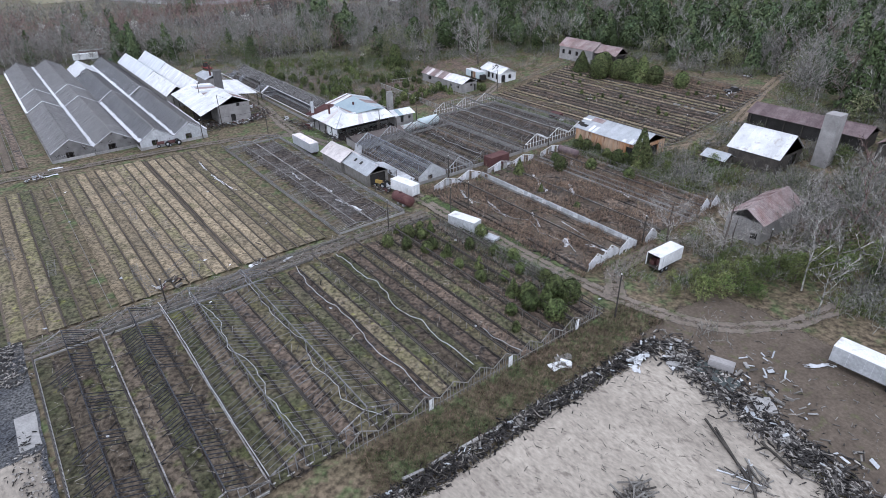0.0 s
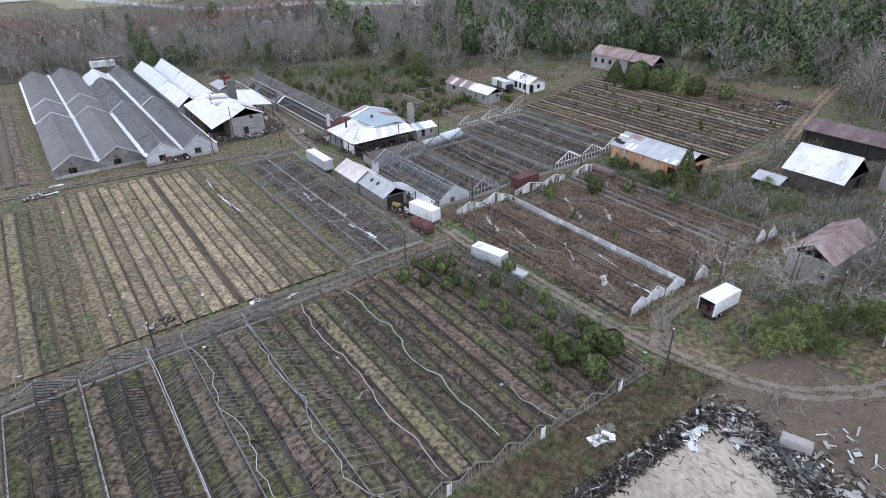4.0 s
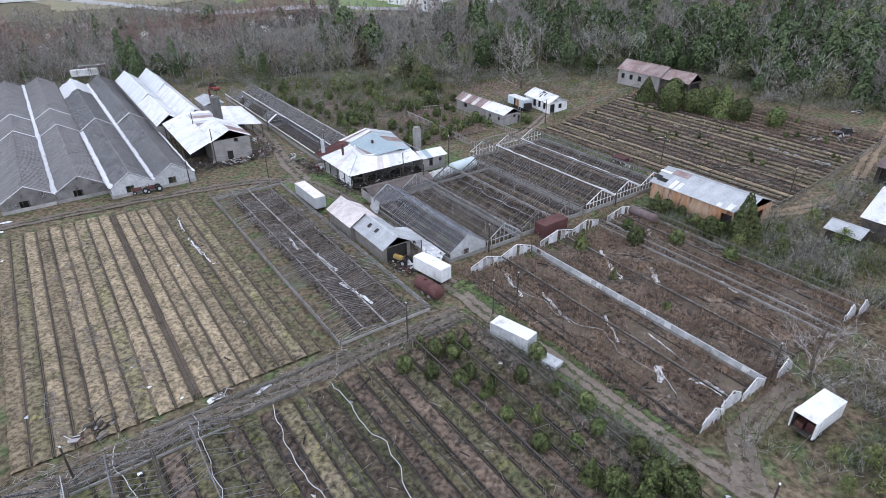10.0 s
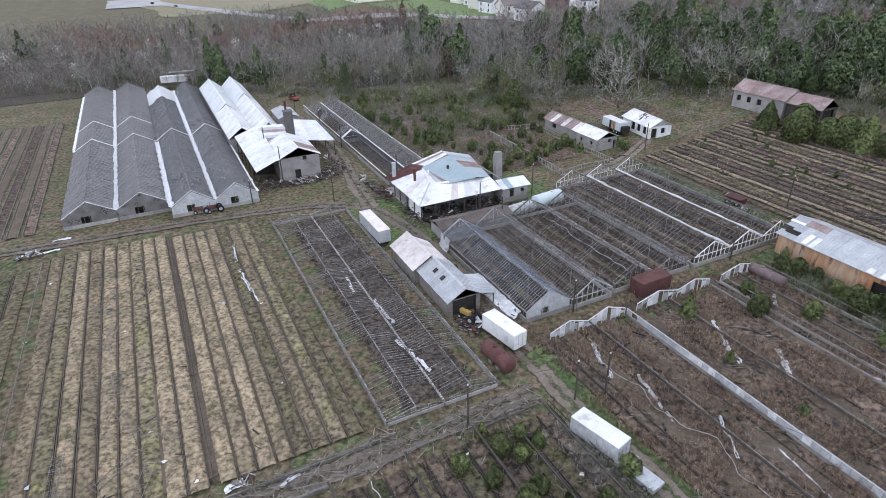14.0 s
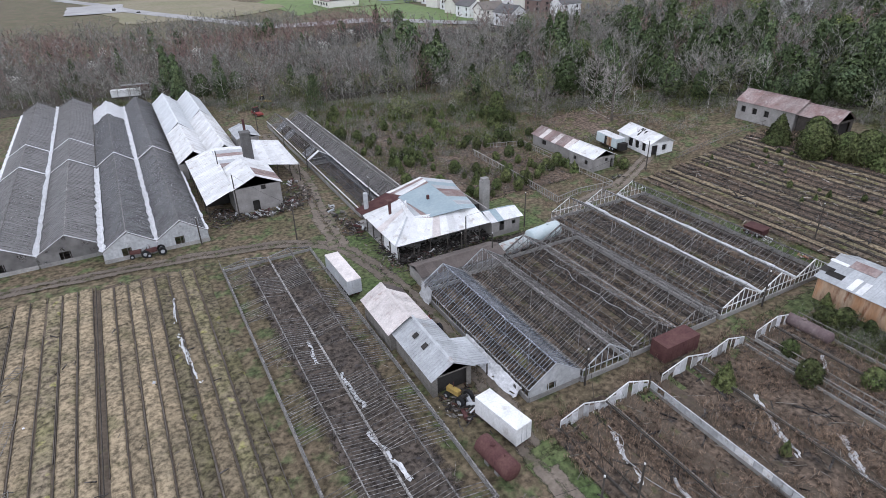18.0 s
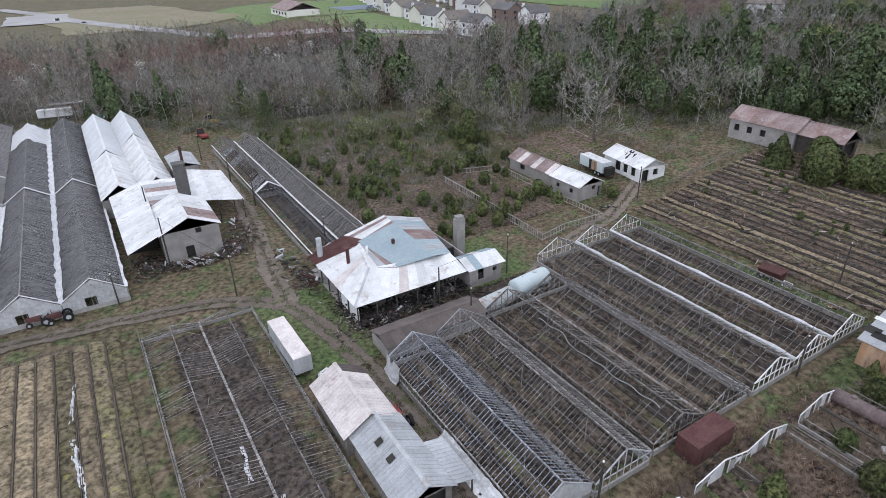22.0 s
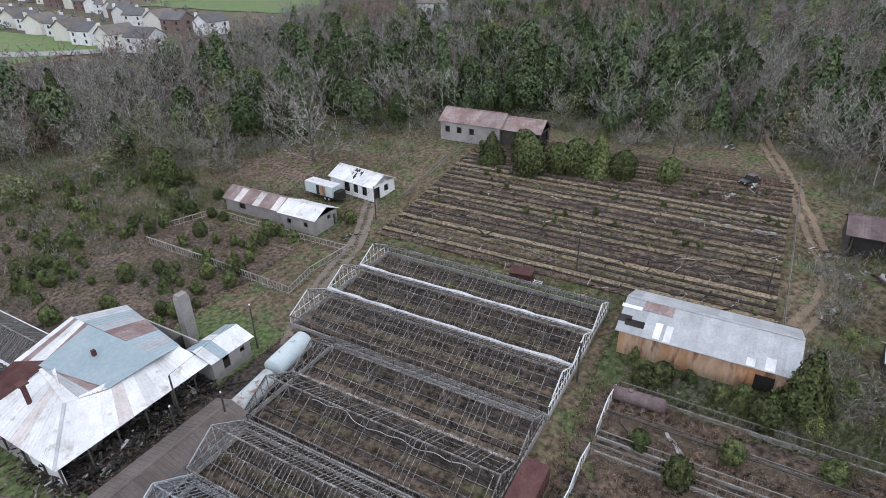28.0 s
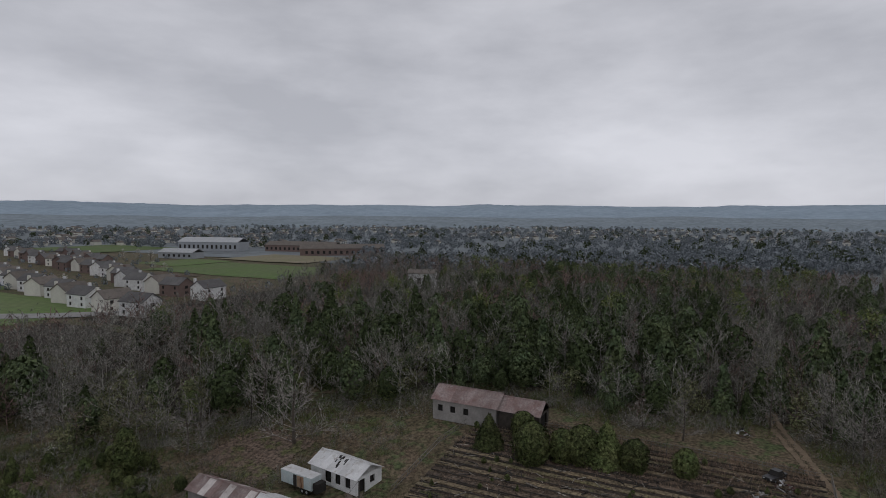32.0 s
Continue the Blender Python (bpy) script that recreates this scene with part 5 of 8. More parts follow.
def trailer(label, x, y, rz, length=6.4, z0=0.85, h=2.3, w=2.4, mat=WHITE, roof=WHITE, wheels=True, open_door=False, ribs=True):
    ob = thing("box_trailer", label, "trailer", "box trailers", m=pose(x, y, land(x, y), 0, 0, rz))
    L, t = length / 2, 0.06
    part("floor", Shape().box(-w / 2, w / 2, -L, L, z0, z0 + 0.12), DARKWOOD, ob)
    for sx in (-1, 1):
        part("side", Shape().box(min(sx * w / 2, sx * (w / 2 - t)), max(sx * w / 2, sx * (w / 2 - t)), -L, L, z0 + 0.12, z0 + h - t), mat, ob)
        if ribs:
            for i in range(int(length / 0.9) + 1):
                yy = -L + 0.03 + i * (length - 0.06) / int(length / 0.9)
                bar("rib", (sx * (w / 2 + 0.012), yy, z0 + 0.1), (sx * (w / 2 + 0.012), yy, z0 + h), 0.05, 0.025, mat, ob, up=(1, 0, 0))
    part("front", Shape().box(-w / 2 + t, w / 2 - t, L - t, L, z0 + 0.12, z0 + h - t), mat, ob)
    part("roof", Shape().box(-w / 2 - 0.02, w / 2 + 0.02, -L - 0.02, L + 0.02, z0 + h - t, z0 + h + 0.02), roof, ob, "pale flat roof")
    for sx in (-1, 1):
        dl = Shape().box(min(0, sx * w / 2), max(0, sx * w / 2), -L - 0.05, -L, z0 + 0.1, z0 + h - 0.05) if not open_door else Shape().box(sx * (w / 2 + 0.07) - 0.03, sx * (w / 2 + 0.07) + 0.03, -L, -L + w / 2, z0 + 0.1, z0 + h - 0.05)
        d = part("door", dl, mat, ob)
        part("latch_bar", Shape().tube((sx * 0.35, -L - 0.08, z0 + 0.2), (sx * 0.35, -L - 0.08, z0 + h - 0.1), 0.025, n=6) if not open_door else Shape().tube((sx * (w / 2 + 0.12), -L + 0.7, z0 + 0.2), (sx * (w / 2 + 0.12), -L + 0.7, z0 + h - 0.1), 0.025, n=6), GREYTIN, d)
    if open_door:
        # dark lining added so that the white box looks shaded inside
        for sx in (-1, 1):
            part("lining", Shape().box(min(sx * (w / 2 - 0.08), sx * (w / 2 - 0.1)), max(sx * (w / 2 - 0.08), sx * (w / 2 - 0.1)), -L + 0.05, L - 0.1, z0 + 0.14, z0 + h - 0.1), DARKWOOD, ob, "dark lining added for the shade inside the box")
        part("load", Shape().box(-w / 2 + 0.2, -0.1, -L + 0.5, -L + 1.5, z0 + 0.12, z0 + 0.9).box(0.1, w / 2 - 0.3, -L + 0.8, -L + 1.9, z0 + 0.12, z0 + 1.3), DARKRUST, ob, "junk stacked inside")
        part("lining", Shape().box(-w / 2 + 0.12, w / 2 - 0.12, L - 0.12, L - 0.08, z0 + 0.14, z0 + h - 0.1), DARKWOOD, ob)
    part("frame_rail", Shape().box(-0.5, -0.38, -L, L, z0 - 0.22, z0).box(0.38, 0.5, -L, L, z0 - 0.22, z0), DARKRUST, ob)
    if wheels:
        for sx in (-1, 1):
            wheel(ob, sx * (w / 2 - 0.2), -L + 1.2, 0.45)
            wheel(ob, sx * (w / 2 - 0.2), -L + 2.25, 0.45)
        bar("landing_leg", (0, L - 1.2, 0), (0, L - 1.2, z0), 0.12, 0.12, DARKRUST, ob, up=(1, 0, 0))
    else:
        for yy in (-L + 0.6, L - 0.6):
            part("skid", Shape().box(-w / 2 + 0.2, w / 2 - 0.2, yy - 0.12, yy + 0.12, 0, z0), DARKWOOD, ob)
    return ob


trailer("clean white truck box set down beside the lane", 21.1, 8.5, 10, wheels=False, z0=0.45, length=6.2, w=2.1)
trailer("white box trailer standing among weeds", 20.2, -11.6, 14, length=5.8, w=2.1, z0=0.6, h=2.0, mat=MILKY)
trailer("white box trailer with its rear doors open", 36.9, -41.5, -92, length=5.9, open_door=True)
trailer("long white box trailer beside the burnt lot", 33.4, -72.8, 2, length=9, w=2.6, mat=MILKY)
trailer("old grey box trailer with a ribbed white roof", 16.9, 45.0, 1, length=9.4, w=2.1, mat=GREYTIN, roof=PINKTIN)
trailer("dark red goods container with a rusted roof", 46.3, 8.45, 91, length=5.6, z0=0.2, mat=DARKRUST, roof=DARKRUST, wheels=False)
pt = trailer("pale green box body with a rusty orange side door", 92.9, 70.4, -5, length=7.4, mat=TANKPAINT, roof=TIN)
part("side_door", Shape().box(-1.26, -1.215, -1.9, -0.3, 1.0, 2.95), RUST, pt, "rusty orange side door")
# black sheet on the closed side paints the dark of an open doorway
part("doorway", Shape().box(-1.25, -1.212, -0.2, 0.6, 1.0, 2.95), GLOOM, pt, "black sheet for the dark in an open doorway")
part("cab", Shape().box(-1.0, 1.0, -5.0, -3.9, 0.7, 2.3), GLOOM, pt, "burnt-out cab")
trailer("white trailer parked behind the glasshouses", -4.5, 199, 80, length=9)
trailer("brown trailer parked behind the glasshouses", -1, 206, 84, length=9, mat=DARKRUST, roof=GREYTIN)


def tank(label, x, y, rz, length, r, mat):
    ob = thing("storage_tank", label, "tank", "steel tanks", m=pose(x, y, land(x, y) + r + 0.15, 0, 0, rz))
    L, n = length / 2, 28
    rings = [(-L - 0.32, 0.02), (-L - 0.27, r * 0.5), (-L - 0.12, r * 0.85), (-L, r), (-L / 3, r), (L / 3, r), (L, r), (L + 0.12, r * 0.85), (L + 0.27, r * 0.5), (L + 0.32, 0.02)]
    s = Shape()
    for xx, rr in rings:
        s.v += [(xx, rr * math.cos(2 * math.pi * i / n), rr * math.sin(2 * math.pi * i / n)) for i in range(n)]
    s.f = [(k * n + i, k * n + (i + 1) % n, (k + 1) * n + (i + 1) % n, (k + 1) * n + i) for k in range(len(rings) - 1) for i in range(n)]
    me = s.mesh("shell")
    for p in me.polygons:
        p.use_smooth = True
    part("shell", me, mat, ob)
    for xx in (-L / 3, L / 3):
        part("weld_seam", Shape().tube((xx - 0.04, 0, 0), (xx + 0.04, 0, 0), r + 0.015, n=28, caps=False), mat, ob)
        part("saddle", Shape().box(xx - 0.3, xx + 0.3, -r * 0.7, r * 0.7, -r - 0.3, -r * 0.75), CONCRETE, ob)
    part("hatch", Shape().tube((L * 0.3, 0, r - 0.03), (L * 0.3, 0, r + 0.16), 0.28, n=12), mat, ob)
    part("pipe_stub", Shape().tube((-L * 0.5, 0, r - 0.03), (-L * 0.5, 0, r + 0.3), 0.07, n=8), mat, ob)
    return ob


tank("rust-spotted pale steel tank beside the greenhouses", 44.0, 40.0, 6, 6.0, 1.15, RUSTYTANK)
tank("pale blue steel tank with rust blotches on top", 51.2, 41.2, 6, 6.0, 1.3, TANKPAINT)
tank("dark rusted steel tank lying in green grass", 17.9, 4.6, 96, 4.6, 1.05, DARKRUST)
tank("dark purple-brown tank behind the ruined wall", 63.8, 2.6, 92, 5.4, 0.8, PLUMTIN)


def vehicle(label, x, y, rz, paint, length=4.6, cab=1.5, cat="car", name="car", truck=False):
    ob = thing(name, label, cat, m=pose(x, y, land(x, y), 0, 0, rz))
    L, w = length / 2, 0.88
    s = Shape().box(-w, w, -L, L, 0.35, 0.85)
    part("body", s, paint, ob)
    y0, y1 = (L * 0.05, L * 0.62) if truck else (-L * 0.6, L * 0.3)
    c = Shape().add([(-w, y0, 0.85), (w, y0, 0.85), (w, y1, 0.85), (-w, y1, 0.85), (-w * 0.8, y0 + 0.35, cab), (w * 0.8, y0 + 0.35, cab), (w * 0.8, y1 - 0.5, cab), (-w * 0.8, y1 - 0.5, cab)], [(4, 5, 6, 7), (0, 1, 5, 4), (1, 2, 6, 5), (2, 3, 7, 6), (3, 0, 4, 7)])
    part("cabin", c, GLOOM, ob, "dark glazed cabin")
    part("roof", Shape().box(-w * 0.8, w * 0.8, y0 + 0.35, y1 - 0.5, cab, cab + 0.05), paint, ob)
    for sx in (-1, 1):
        for yy in (-L * 0.6, L * 0.62):
            wheel(ob, sx * (w - 0.08), yy, 0.34, 0.34, 0.22)
        part("headlight", Shape().box(sx * 0.62 - 0.16, sx * 0.62 + 0.16, L, L + 0.03, 0.6, 0.75), WHITE, ob)
    return ob


YELLOW = material("worn_yellow_paint", (0.45, 0.30, 0.06), (0.36, 0.25, 0.08), rough=0.6, big=1.0, fine=6.0, vary=0.12)
REDPAINT = material("faded_red_paint", (0.32, 0.06, 0.05), (0.24, 0.06, 0.05), rough=0.6, big=1.0, fine=6.0, vary=0.12)
GREENPAINT = material("faded_green_paint", (0.10, 0.25, 0.17), (0.12, 0.2, 0.15), rough=0.6, big=1.0, fine=6.0, vary=0.12)
BLACKPAINT = material("black_car_paint", (0.02, 0.02, 0.022), (0.03, 0.03, 0.03), rough=0.3, big=1.0, fine=6.0, vary=0.1, spec=0.5)
vehicle("pale pickup cab rusting behind the trailer", 21.0, -16.6, 10, GREYTIN, cab=1.7, cat="truck", name="pickup_truck", truck=True)
vehicle("black wrecked car by the clay track", 126.7, -2.3, 60, BLACKPAINT)
vehicle("white car behind the glasshouses", 10, 190, 70, WHITE)
vehicle("green truck behind the glasshouses", 5, 193, 80, GREENPAINT, cab=1.9, cat="truck", name="pickup_truck", truck=True)
vehicle("small white and red truck on the muddy lane", 28.6, 152, 10, REDPAINT, length=5, cab=2.2, cat="truck", name="pickup_truck", truck=True)
vehicle("yellow digger among scrap", 34, 166, 40, YELLOW, cab=2.2, cat="machine", name="digger", truck=True)
vehicle("white van by the road", 4, 535, 40, WHITE, length=6, cab=2.6, cat="van", name="van")
vehicle("black car on the far road", 20, 505, 20, BLACKPAINT)


def tractor(label, x, y, rz, paint):
    ob = thing("old_tractor", label, "tractor", m=pose(x, y, land(x, y), 0, 0, rz))
    part("hood", Shape().box(-0.3, 0.3, 0.2, 1.9, 0.7, 1.3), paint, ob)
    part("seat", Shape().box(-0.3, 0.3, -0.7, -0.2, 0.9, 1.0).box(-0.3, 0.3, -0.75, -0.68, 1.0, 1.4), GLOOM, ob)
    part("steering_column", Shape().tube((0, 0.1, 1.2), (0, -0.15, 1.55), 0.04, n=6), DARKRUST, ob)
    for sx in (-1, 1):
        wheel(ob, sx * 0.75, -0.5, 0.65, 0.65, 0.35)
        wheel(ob, sx * 0.6, 1.6, 0.4, 0.4, 0.22)
    part("exhaust", Shape().tube((0.15, 1.2, 1.3), (0.15, 1.2, 2.0), 0.05, n=6), DARKRUST, ob)
    return ob


tractor("rusty old tractor in front of the glasshouse", -9.0, 71.0, 80, DARKRUST)
tractor("rusty farm machine beside the glasshouse", -6.6, 70.6, 95, DARKRUST)
tractor("yellow and red machine in front of the open shed", 19.4, 14.2, 20, YELLOW)
tractor("red machine beside the shed", 22.9, 27.5, 0, REDPAINT)


# ---- poles and wires ----
def pole(x, y, h, lean=(0, 0), lamp=False, label="dark wooden pole with a pale insulator on top"):
    z = land(x, y)
    ob = thing("utility_pole", label, "pole", "utility poles", m=pose(x, y, z))
    part("shaft", Shape().tube((0, 0, -0.3), (lean[0], lean[1], h), 0.13, 0.09, 8), DARKWOOD, ob)
    part("insulator", Shape().tube((lean[0], lean[1], h), (lean[0], lean[1], h + 0.16), 0.09, n=8), WHITE, ob, "pale insulator cap")
    return Vector((x + lean[0], y + lean[1], z + h))


tops = [pole(*p) for p in ((9.4, -3.2, 6), (25.8, -6.0, 6), (22.3, -5.0, 5.5), (15.0, 63.5, 6.5), (8.5, 80.0, 8), (64.6, 9.6, 5.5), (51.5, 47.0, 6.5), (39.8, 39.4, 5), (38.4, 45.2, 6), (33.1, 9.4, 5), (0.2, 70.5, 5), (89.4, 55.4, 6.5), (36.2, 42.8, 4.5), (41.1, -34.6, 5), (94.6, -8.2, 5), (88.8, 17.6, 6.3), (19.8, -45.4, 7), (-29.3, -3.4, 5), (31.5, 70, 6), (27.0, 96, 6), (26.2, 112, 6), (24.2, 132, 6), (8.2, 95, 8.5), (50.5, -51, 6), (108, 98, 9))]
for i, j in ((0, 1), (3, 10), (3, 4), (8, 6), (9, 5), (9, 2), (5, 15), (6, 11), (12, 7), (18, 19), (1, 13)):
    a, b = tops[i], tops[j]
    cu = bpy.data.curves.new("wire", "CURVE")
    cu.dimensions, cu.bevel_depth, cu.bevel_resolution = "3D", 0.022, 0
    sp = cu.splines.new("POLY")
    sp.points.add(12)
    for k in range(13):
        p = a.lerp(b, k / 12)
        sp.points[k].co = (p.x, p.y, p.z - 0.02 * (b - a).length * math.sin(math.pi * k / 12), 1)
    cu.materials.append(GLOOM)
    tagged(new("overhead_wire", cu), "thin dark overhead wire slung between poles", "wire", "overhead wires")


# ---- fences ----
def stud_fence(label, pts, h=1.1, gap=0.65, mat=WOOD, miss=0.12, group="stud fences", thick=0.07):
    for (ax, ay), (bx, by) in zip(pts, pts[1:]):
        d = math.hypot(bx - ax, by - ay)
        k = max(1, round(d / 8))
        for s in range(k):
            x0, y0, x1, y1 = ax + (bx - ax) * s / k, ay + (by - ay) * s / k, ax + (bx - ax) * (s + 1) / k, ay + (by - ay) * (s + 1) / k
            ob = thing("stud_fence", label, "fence", group, m=pose(x0, y0, land(x0, y0)))
            ex, ey, ez = x1 - x0, y1 - y0, land(x1, y1) - land(x0, y0)
            bar("rail", (0, 0, h), (ex, ey, ez + h), thick, thick + 0.02, mat, ob)
            bar("rail", (0, 0, 0.35), (ex, ey, ez + 0.35), 0.08, 0.1, mat, ob)
            n = round(math.hypot(ex, ey) / gap)
            for i in range(n):
                if rng.random() > miss:
                    u = i / n
                    bar("stud", (ex * u, ey * u, ez * u), (ex * u + rng.uniform(-0.06, 0.06), ey * u + rng.uniform(-0.06, 0.06), ez * u + h), thick, thick * 0.7, mat, ob, up=(1, 0, 0))


FENCEWOOD = material("silver_grey_timber", (0.36, 0.34, 0.31), (0.26, 0.245, 0.22), big=1.0, fine=7.0, bump=0.3, vary=0.18)
stud_fence("silver-grey stud fence round the old nursery", [(62.9, 52.2), (63.3, 60.7), (63.7, 70.2), (63.9, 85)], 1.5, 0.6, FENCEWOOD, thick=0.13)
stud_fence("silver-grey stud fence round the old nursery", [(62.9, 52.2), (69.1, 53.5), (77.6, 53.0), (77.4, 62.8), (77.8, 76.2), (78, 84.6), (69.3, 87.4)], 1.3, 0.8, FENCEWOOD, thick=0.11)
stud_fence("grey stud fence at the edge of the far field", [(84, -10.5), (104, -10.6), (129.5, -10.4)], 1.5, 0.8)
stud_fence("white broken fence at the edge of the far field", [(129.8, 53.5), (116, 55.5), (98, 55)], 1.2, 0.9)
stud_fence("low dark fence before the barn", [(131, 52), (131, 28), (131, 8), (130, -9)], 0.9, 0.8)
stud_fence("dark stud wall at the end of the field", [(-62, 206), (-36, 206)], 2.2, 0.8, DARKWOOD)
stud_fence("dark stud fence beside the weedy trailer", [(18.9, -4.4), (19.3, -18), (19.6, -31), (19.2, -44)], 1.0, 0.6, DARKWOOD)
stud_fence("tall stud wall beside the straw beds", [(1.5, 0.8), (1.5, 30), (1.5, 61)], 0.9, 0.7)
stud_fence("low timber divider in the straw field", [(-16.2, 1.5), (-16.2, 32), (-16.2, 63)], 0.5, 2.4, DARKWOOD)
stud_fence("low timber divider beside the straw field", [(-35.8, 1), (-35.8, 62)], 0.45, 2.4, WOOD)

# ---- scrap and debris ----
SCRAP = [WOOD, DARKWOOD, GREYTIN, DARKRUST, MILKY, DARKWOOD, DARKRUST, CONCRETE, GLOOM]


def scrap_heap(label, x, y, rx, ry, n, seed, mats=SCRAP, size=1.0, h=0.8, name="scrap_heap", flat=False, beams=False):
    """A heap of loose boards, sheets and lumps, each one a part."""
    r = random.Random(seed)
    ob = thing(name, label, "scrap heap", "scrap heaps", m=pose(x, y, land(x, y)))
    for _ in range(n):
        a, q = r.uniform(0, 6.283), math.sqrt(r.random())
        px, py = rx * q * math.cos(a), ry * q * math.sin(a)
        pz = 0.1 + (1 - q) * h * r.random()
        L, yaw, pit = size * r.uniform(0.4, 1.7), r.uniform(0, 6.283), (0.05 if flat else 0.5) * r.uniform(-1, 1)
        d = Vector((math.cos(yaw) * math.cos(pit), math.sin(yaw) * math.cos(pit), math.sin(pit))) * L / 2
        c = Vector((px, py, pz + abs(d.z)))
        kind = 0.0 if beams else r.random()
        w, t = (r.uniform(0.08, 0.2), r.uniform(0.04, 0.1)) if kind < 0.6 else (r.uniform(0.3, 0.8) * size, 0.04) if kind < 0.82 else (r.uniform(0.25, 0.6) * size, r.uniform(0.2, 0.5) * size)
        bar("board" if kind < 0.6 else "sheet" if kind < 0.82 else "lump", c - d, c + d, w, t, r.choice(mats), ob)
    return ob


for k, (x, y, rx, ry, n) in enumerate(((27.5, 47.5, 1.8, 2.2, 60), (31.5, 47.0, 3.0, 1.2, 50), (36.5, 47.2, 3.5, 1.2, 60), (41.5, 47.2, 2.6, 1.0, 34), (29.5, 53, 2.0, 4.0, 40), (12.5, 77.5, 4.5, 1.6, 90), (18.5, 79, 2.0, 2.4, 50), (5.6, 80.5, 2.4, 3.0, 50), (21, 90, 2.0, 4.0, 40), (19.5, 12.6, 2.0, 1.6, 36), (26, 62, 1.2, 3, 24), (24.8, 70, 1.0, 4, 24), (34, 160, 6, 5, 60), (12, 186, 5, 4, 40), (-38, 66, 2, 1.2, 40), (-13.5, 0.8, 1.0, 0.6, 14), (-27, 3.0, 2.4, 1.6, 40), (91.5, -15.5, 3, 1.5, 30), (107, -14.5, 2.0, 2.5, 40), (82, 55.8, 1.5, 0.8, 16), (104, -24, 2, 3, 30), (144.5, 3, 2.5, 1.5, 40), (124.5, -3.5, 3.2, 1.6, 60), (120, 0.5, 2.5, 1.2, 40), (102, -20, 2.5, 3, 50), (82, -31, 2, 1.2, 24))):
    scrap_heap("heap of burnt boards, sheet metal and scrap", x, y, rx, ry, round(n * 0.5), 40 + k, size=0.85)
BURNT = [DARKWOOD, GLOOM, GLOOM, WOOD, CONCRETE, GREYTIN]
for k in range(20):
    u = k / 19
    x, y = -24 + 43 * u, -50.9 - 1.2 * u
    scrap_heap("ridge of burnt rubble along the concrete pad", x, y, 1.6, 0.9, 8, 90 + k, BURNT, 0.65, 0.8, name="rubble_heap")
for k, (x, y, rx, ry, n) in enumerate(((20.5, -55, 2.5, 1.5, 50), (21.5, -64.5, 1.5, 2.5, 60), (21.5, -69, 1.8, 3, 60), (24, -66, 2, 3, 50), (16.5, -68, 1.2, 4, 40), (15.8, -74, 1.5, 4, 40), (18.5, -76, 2, 3, 50), (17, -52.6, 2, 1.0, 40), (26, -63, 3, 2, 36))):
    scrap_heap("scatter of burnt beams, pale boards and rubble", x, y, rx, ry, n // 3, 130 + k, BURNT + [MILKY, WOOD, WOOD], 0.75, 0.5, name="rubble_heap")
scrap_heap("tangle of pale and charred boards on the pad", 7.6, -71, 2.2, 1.6, 34, 160, [DARKWOOD, WOOD, WOOD, MILKY], 1.8, 0.4, name="beam_pile", flat=True, beams=True)
for k, (x, y, l, a) in enumerate(((9.3, -68.3, 9.5, 62), (9.0, -68.9, 8.2, 57), (7.0, -72.0, 5.0, 40), (12.6, -72.0, 5.0, 78))):
    lb_ = thing("long_beam", "long charred roof beam lying on the pad", "beam", "charred beams", m=pose(x, y, 0.16, 0, 0, a))
    bar("beam", (-l / 2, 0, 0), (l / 2, 0, 0.25), 0.2, 0.2, DARKWOOD, lb_)
scrap_heap("pile of sticks on the pad", -3.0, -65.2, 2.0, 1.4, 60, 161, [DARKWOOD, WOOD, WOOD], 1.4, 0.5, name="beam_pile", beams=True)
scrap_heap("heap of torn white sheets at the corner of the pad", 14.0, -53.2, 1.8, 1.0, 22, 163, [WHITE, PLASTIC, MILKY, DARKWOOD], 1.0, 0.4, name="rubble_heap")
for k, (x, y, w, l, a) in enumerate(((18.2, -56.2, 1.5, 2.6, 35), (16.2, -70.5, 1.2, 2.2, 70), (19.0, -67.0, 1.3, 2.4, 50))):
    solid("concrete_slab", Shape().box(-w, w, -l / 2, l / 2, 0, 0.16), CONCRETE, "loose grey concrete slab at the edge of the pad", "slab", "loose slabs", m=pose(x, y, 0.1, 3, 2, a))
solid("charred_box", Shape().box(-0.7, 0.7, -1.5, 1.5, 0, 0.9).box(-0.6, 0.6, -1.4, 1.4, 0.9, 1.0), BLOCK, "pale dusty metal box among the burnt scrap", "box", m=pose(21.3, -60.4, 0.05, 0, 4, 20))
scrap_heap("pallets and boards beside the fence", 6.5, -47.5, 1.6, 0.8, 16, 162, [WOOD, WHITE], 1.4, 0.3, name="pallet_pile", flat=True)
def tarp_shape():
    """A rumpled sheet of about two by five metres."""
    s, n, m = Shape(), 12, 6
    for i in range(n + 1):
        for j in range(m + 1):
            x, y = (j / m - 0.5) * 2.2, (i / n - 0.5) * 5.4
            s.v.append((x + 0.2 * noise.noise(Vector((y, x, 3))), y + 0.2 * noise.noise(Vector((x, y, 5))), 0.22 + 0.22 * noise.noise(Vector((x * 0.9, y * 0.7, 1)))))
    s.f = [(i * (m + 1) + j, i * (m + 1) + j + 1, (i + 1) * (m + 1) + j + 1, (i + 1) * (m + 1) + j) for i in range(n) for j in range(m)]
    return s


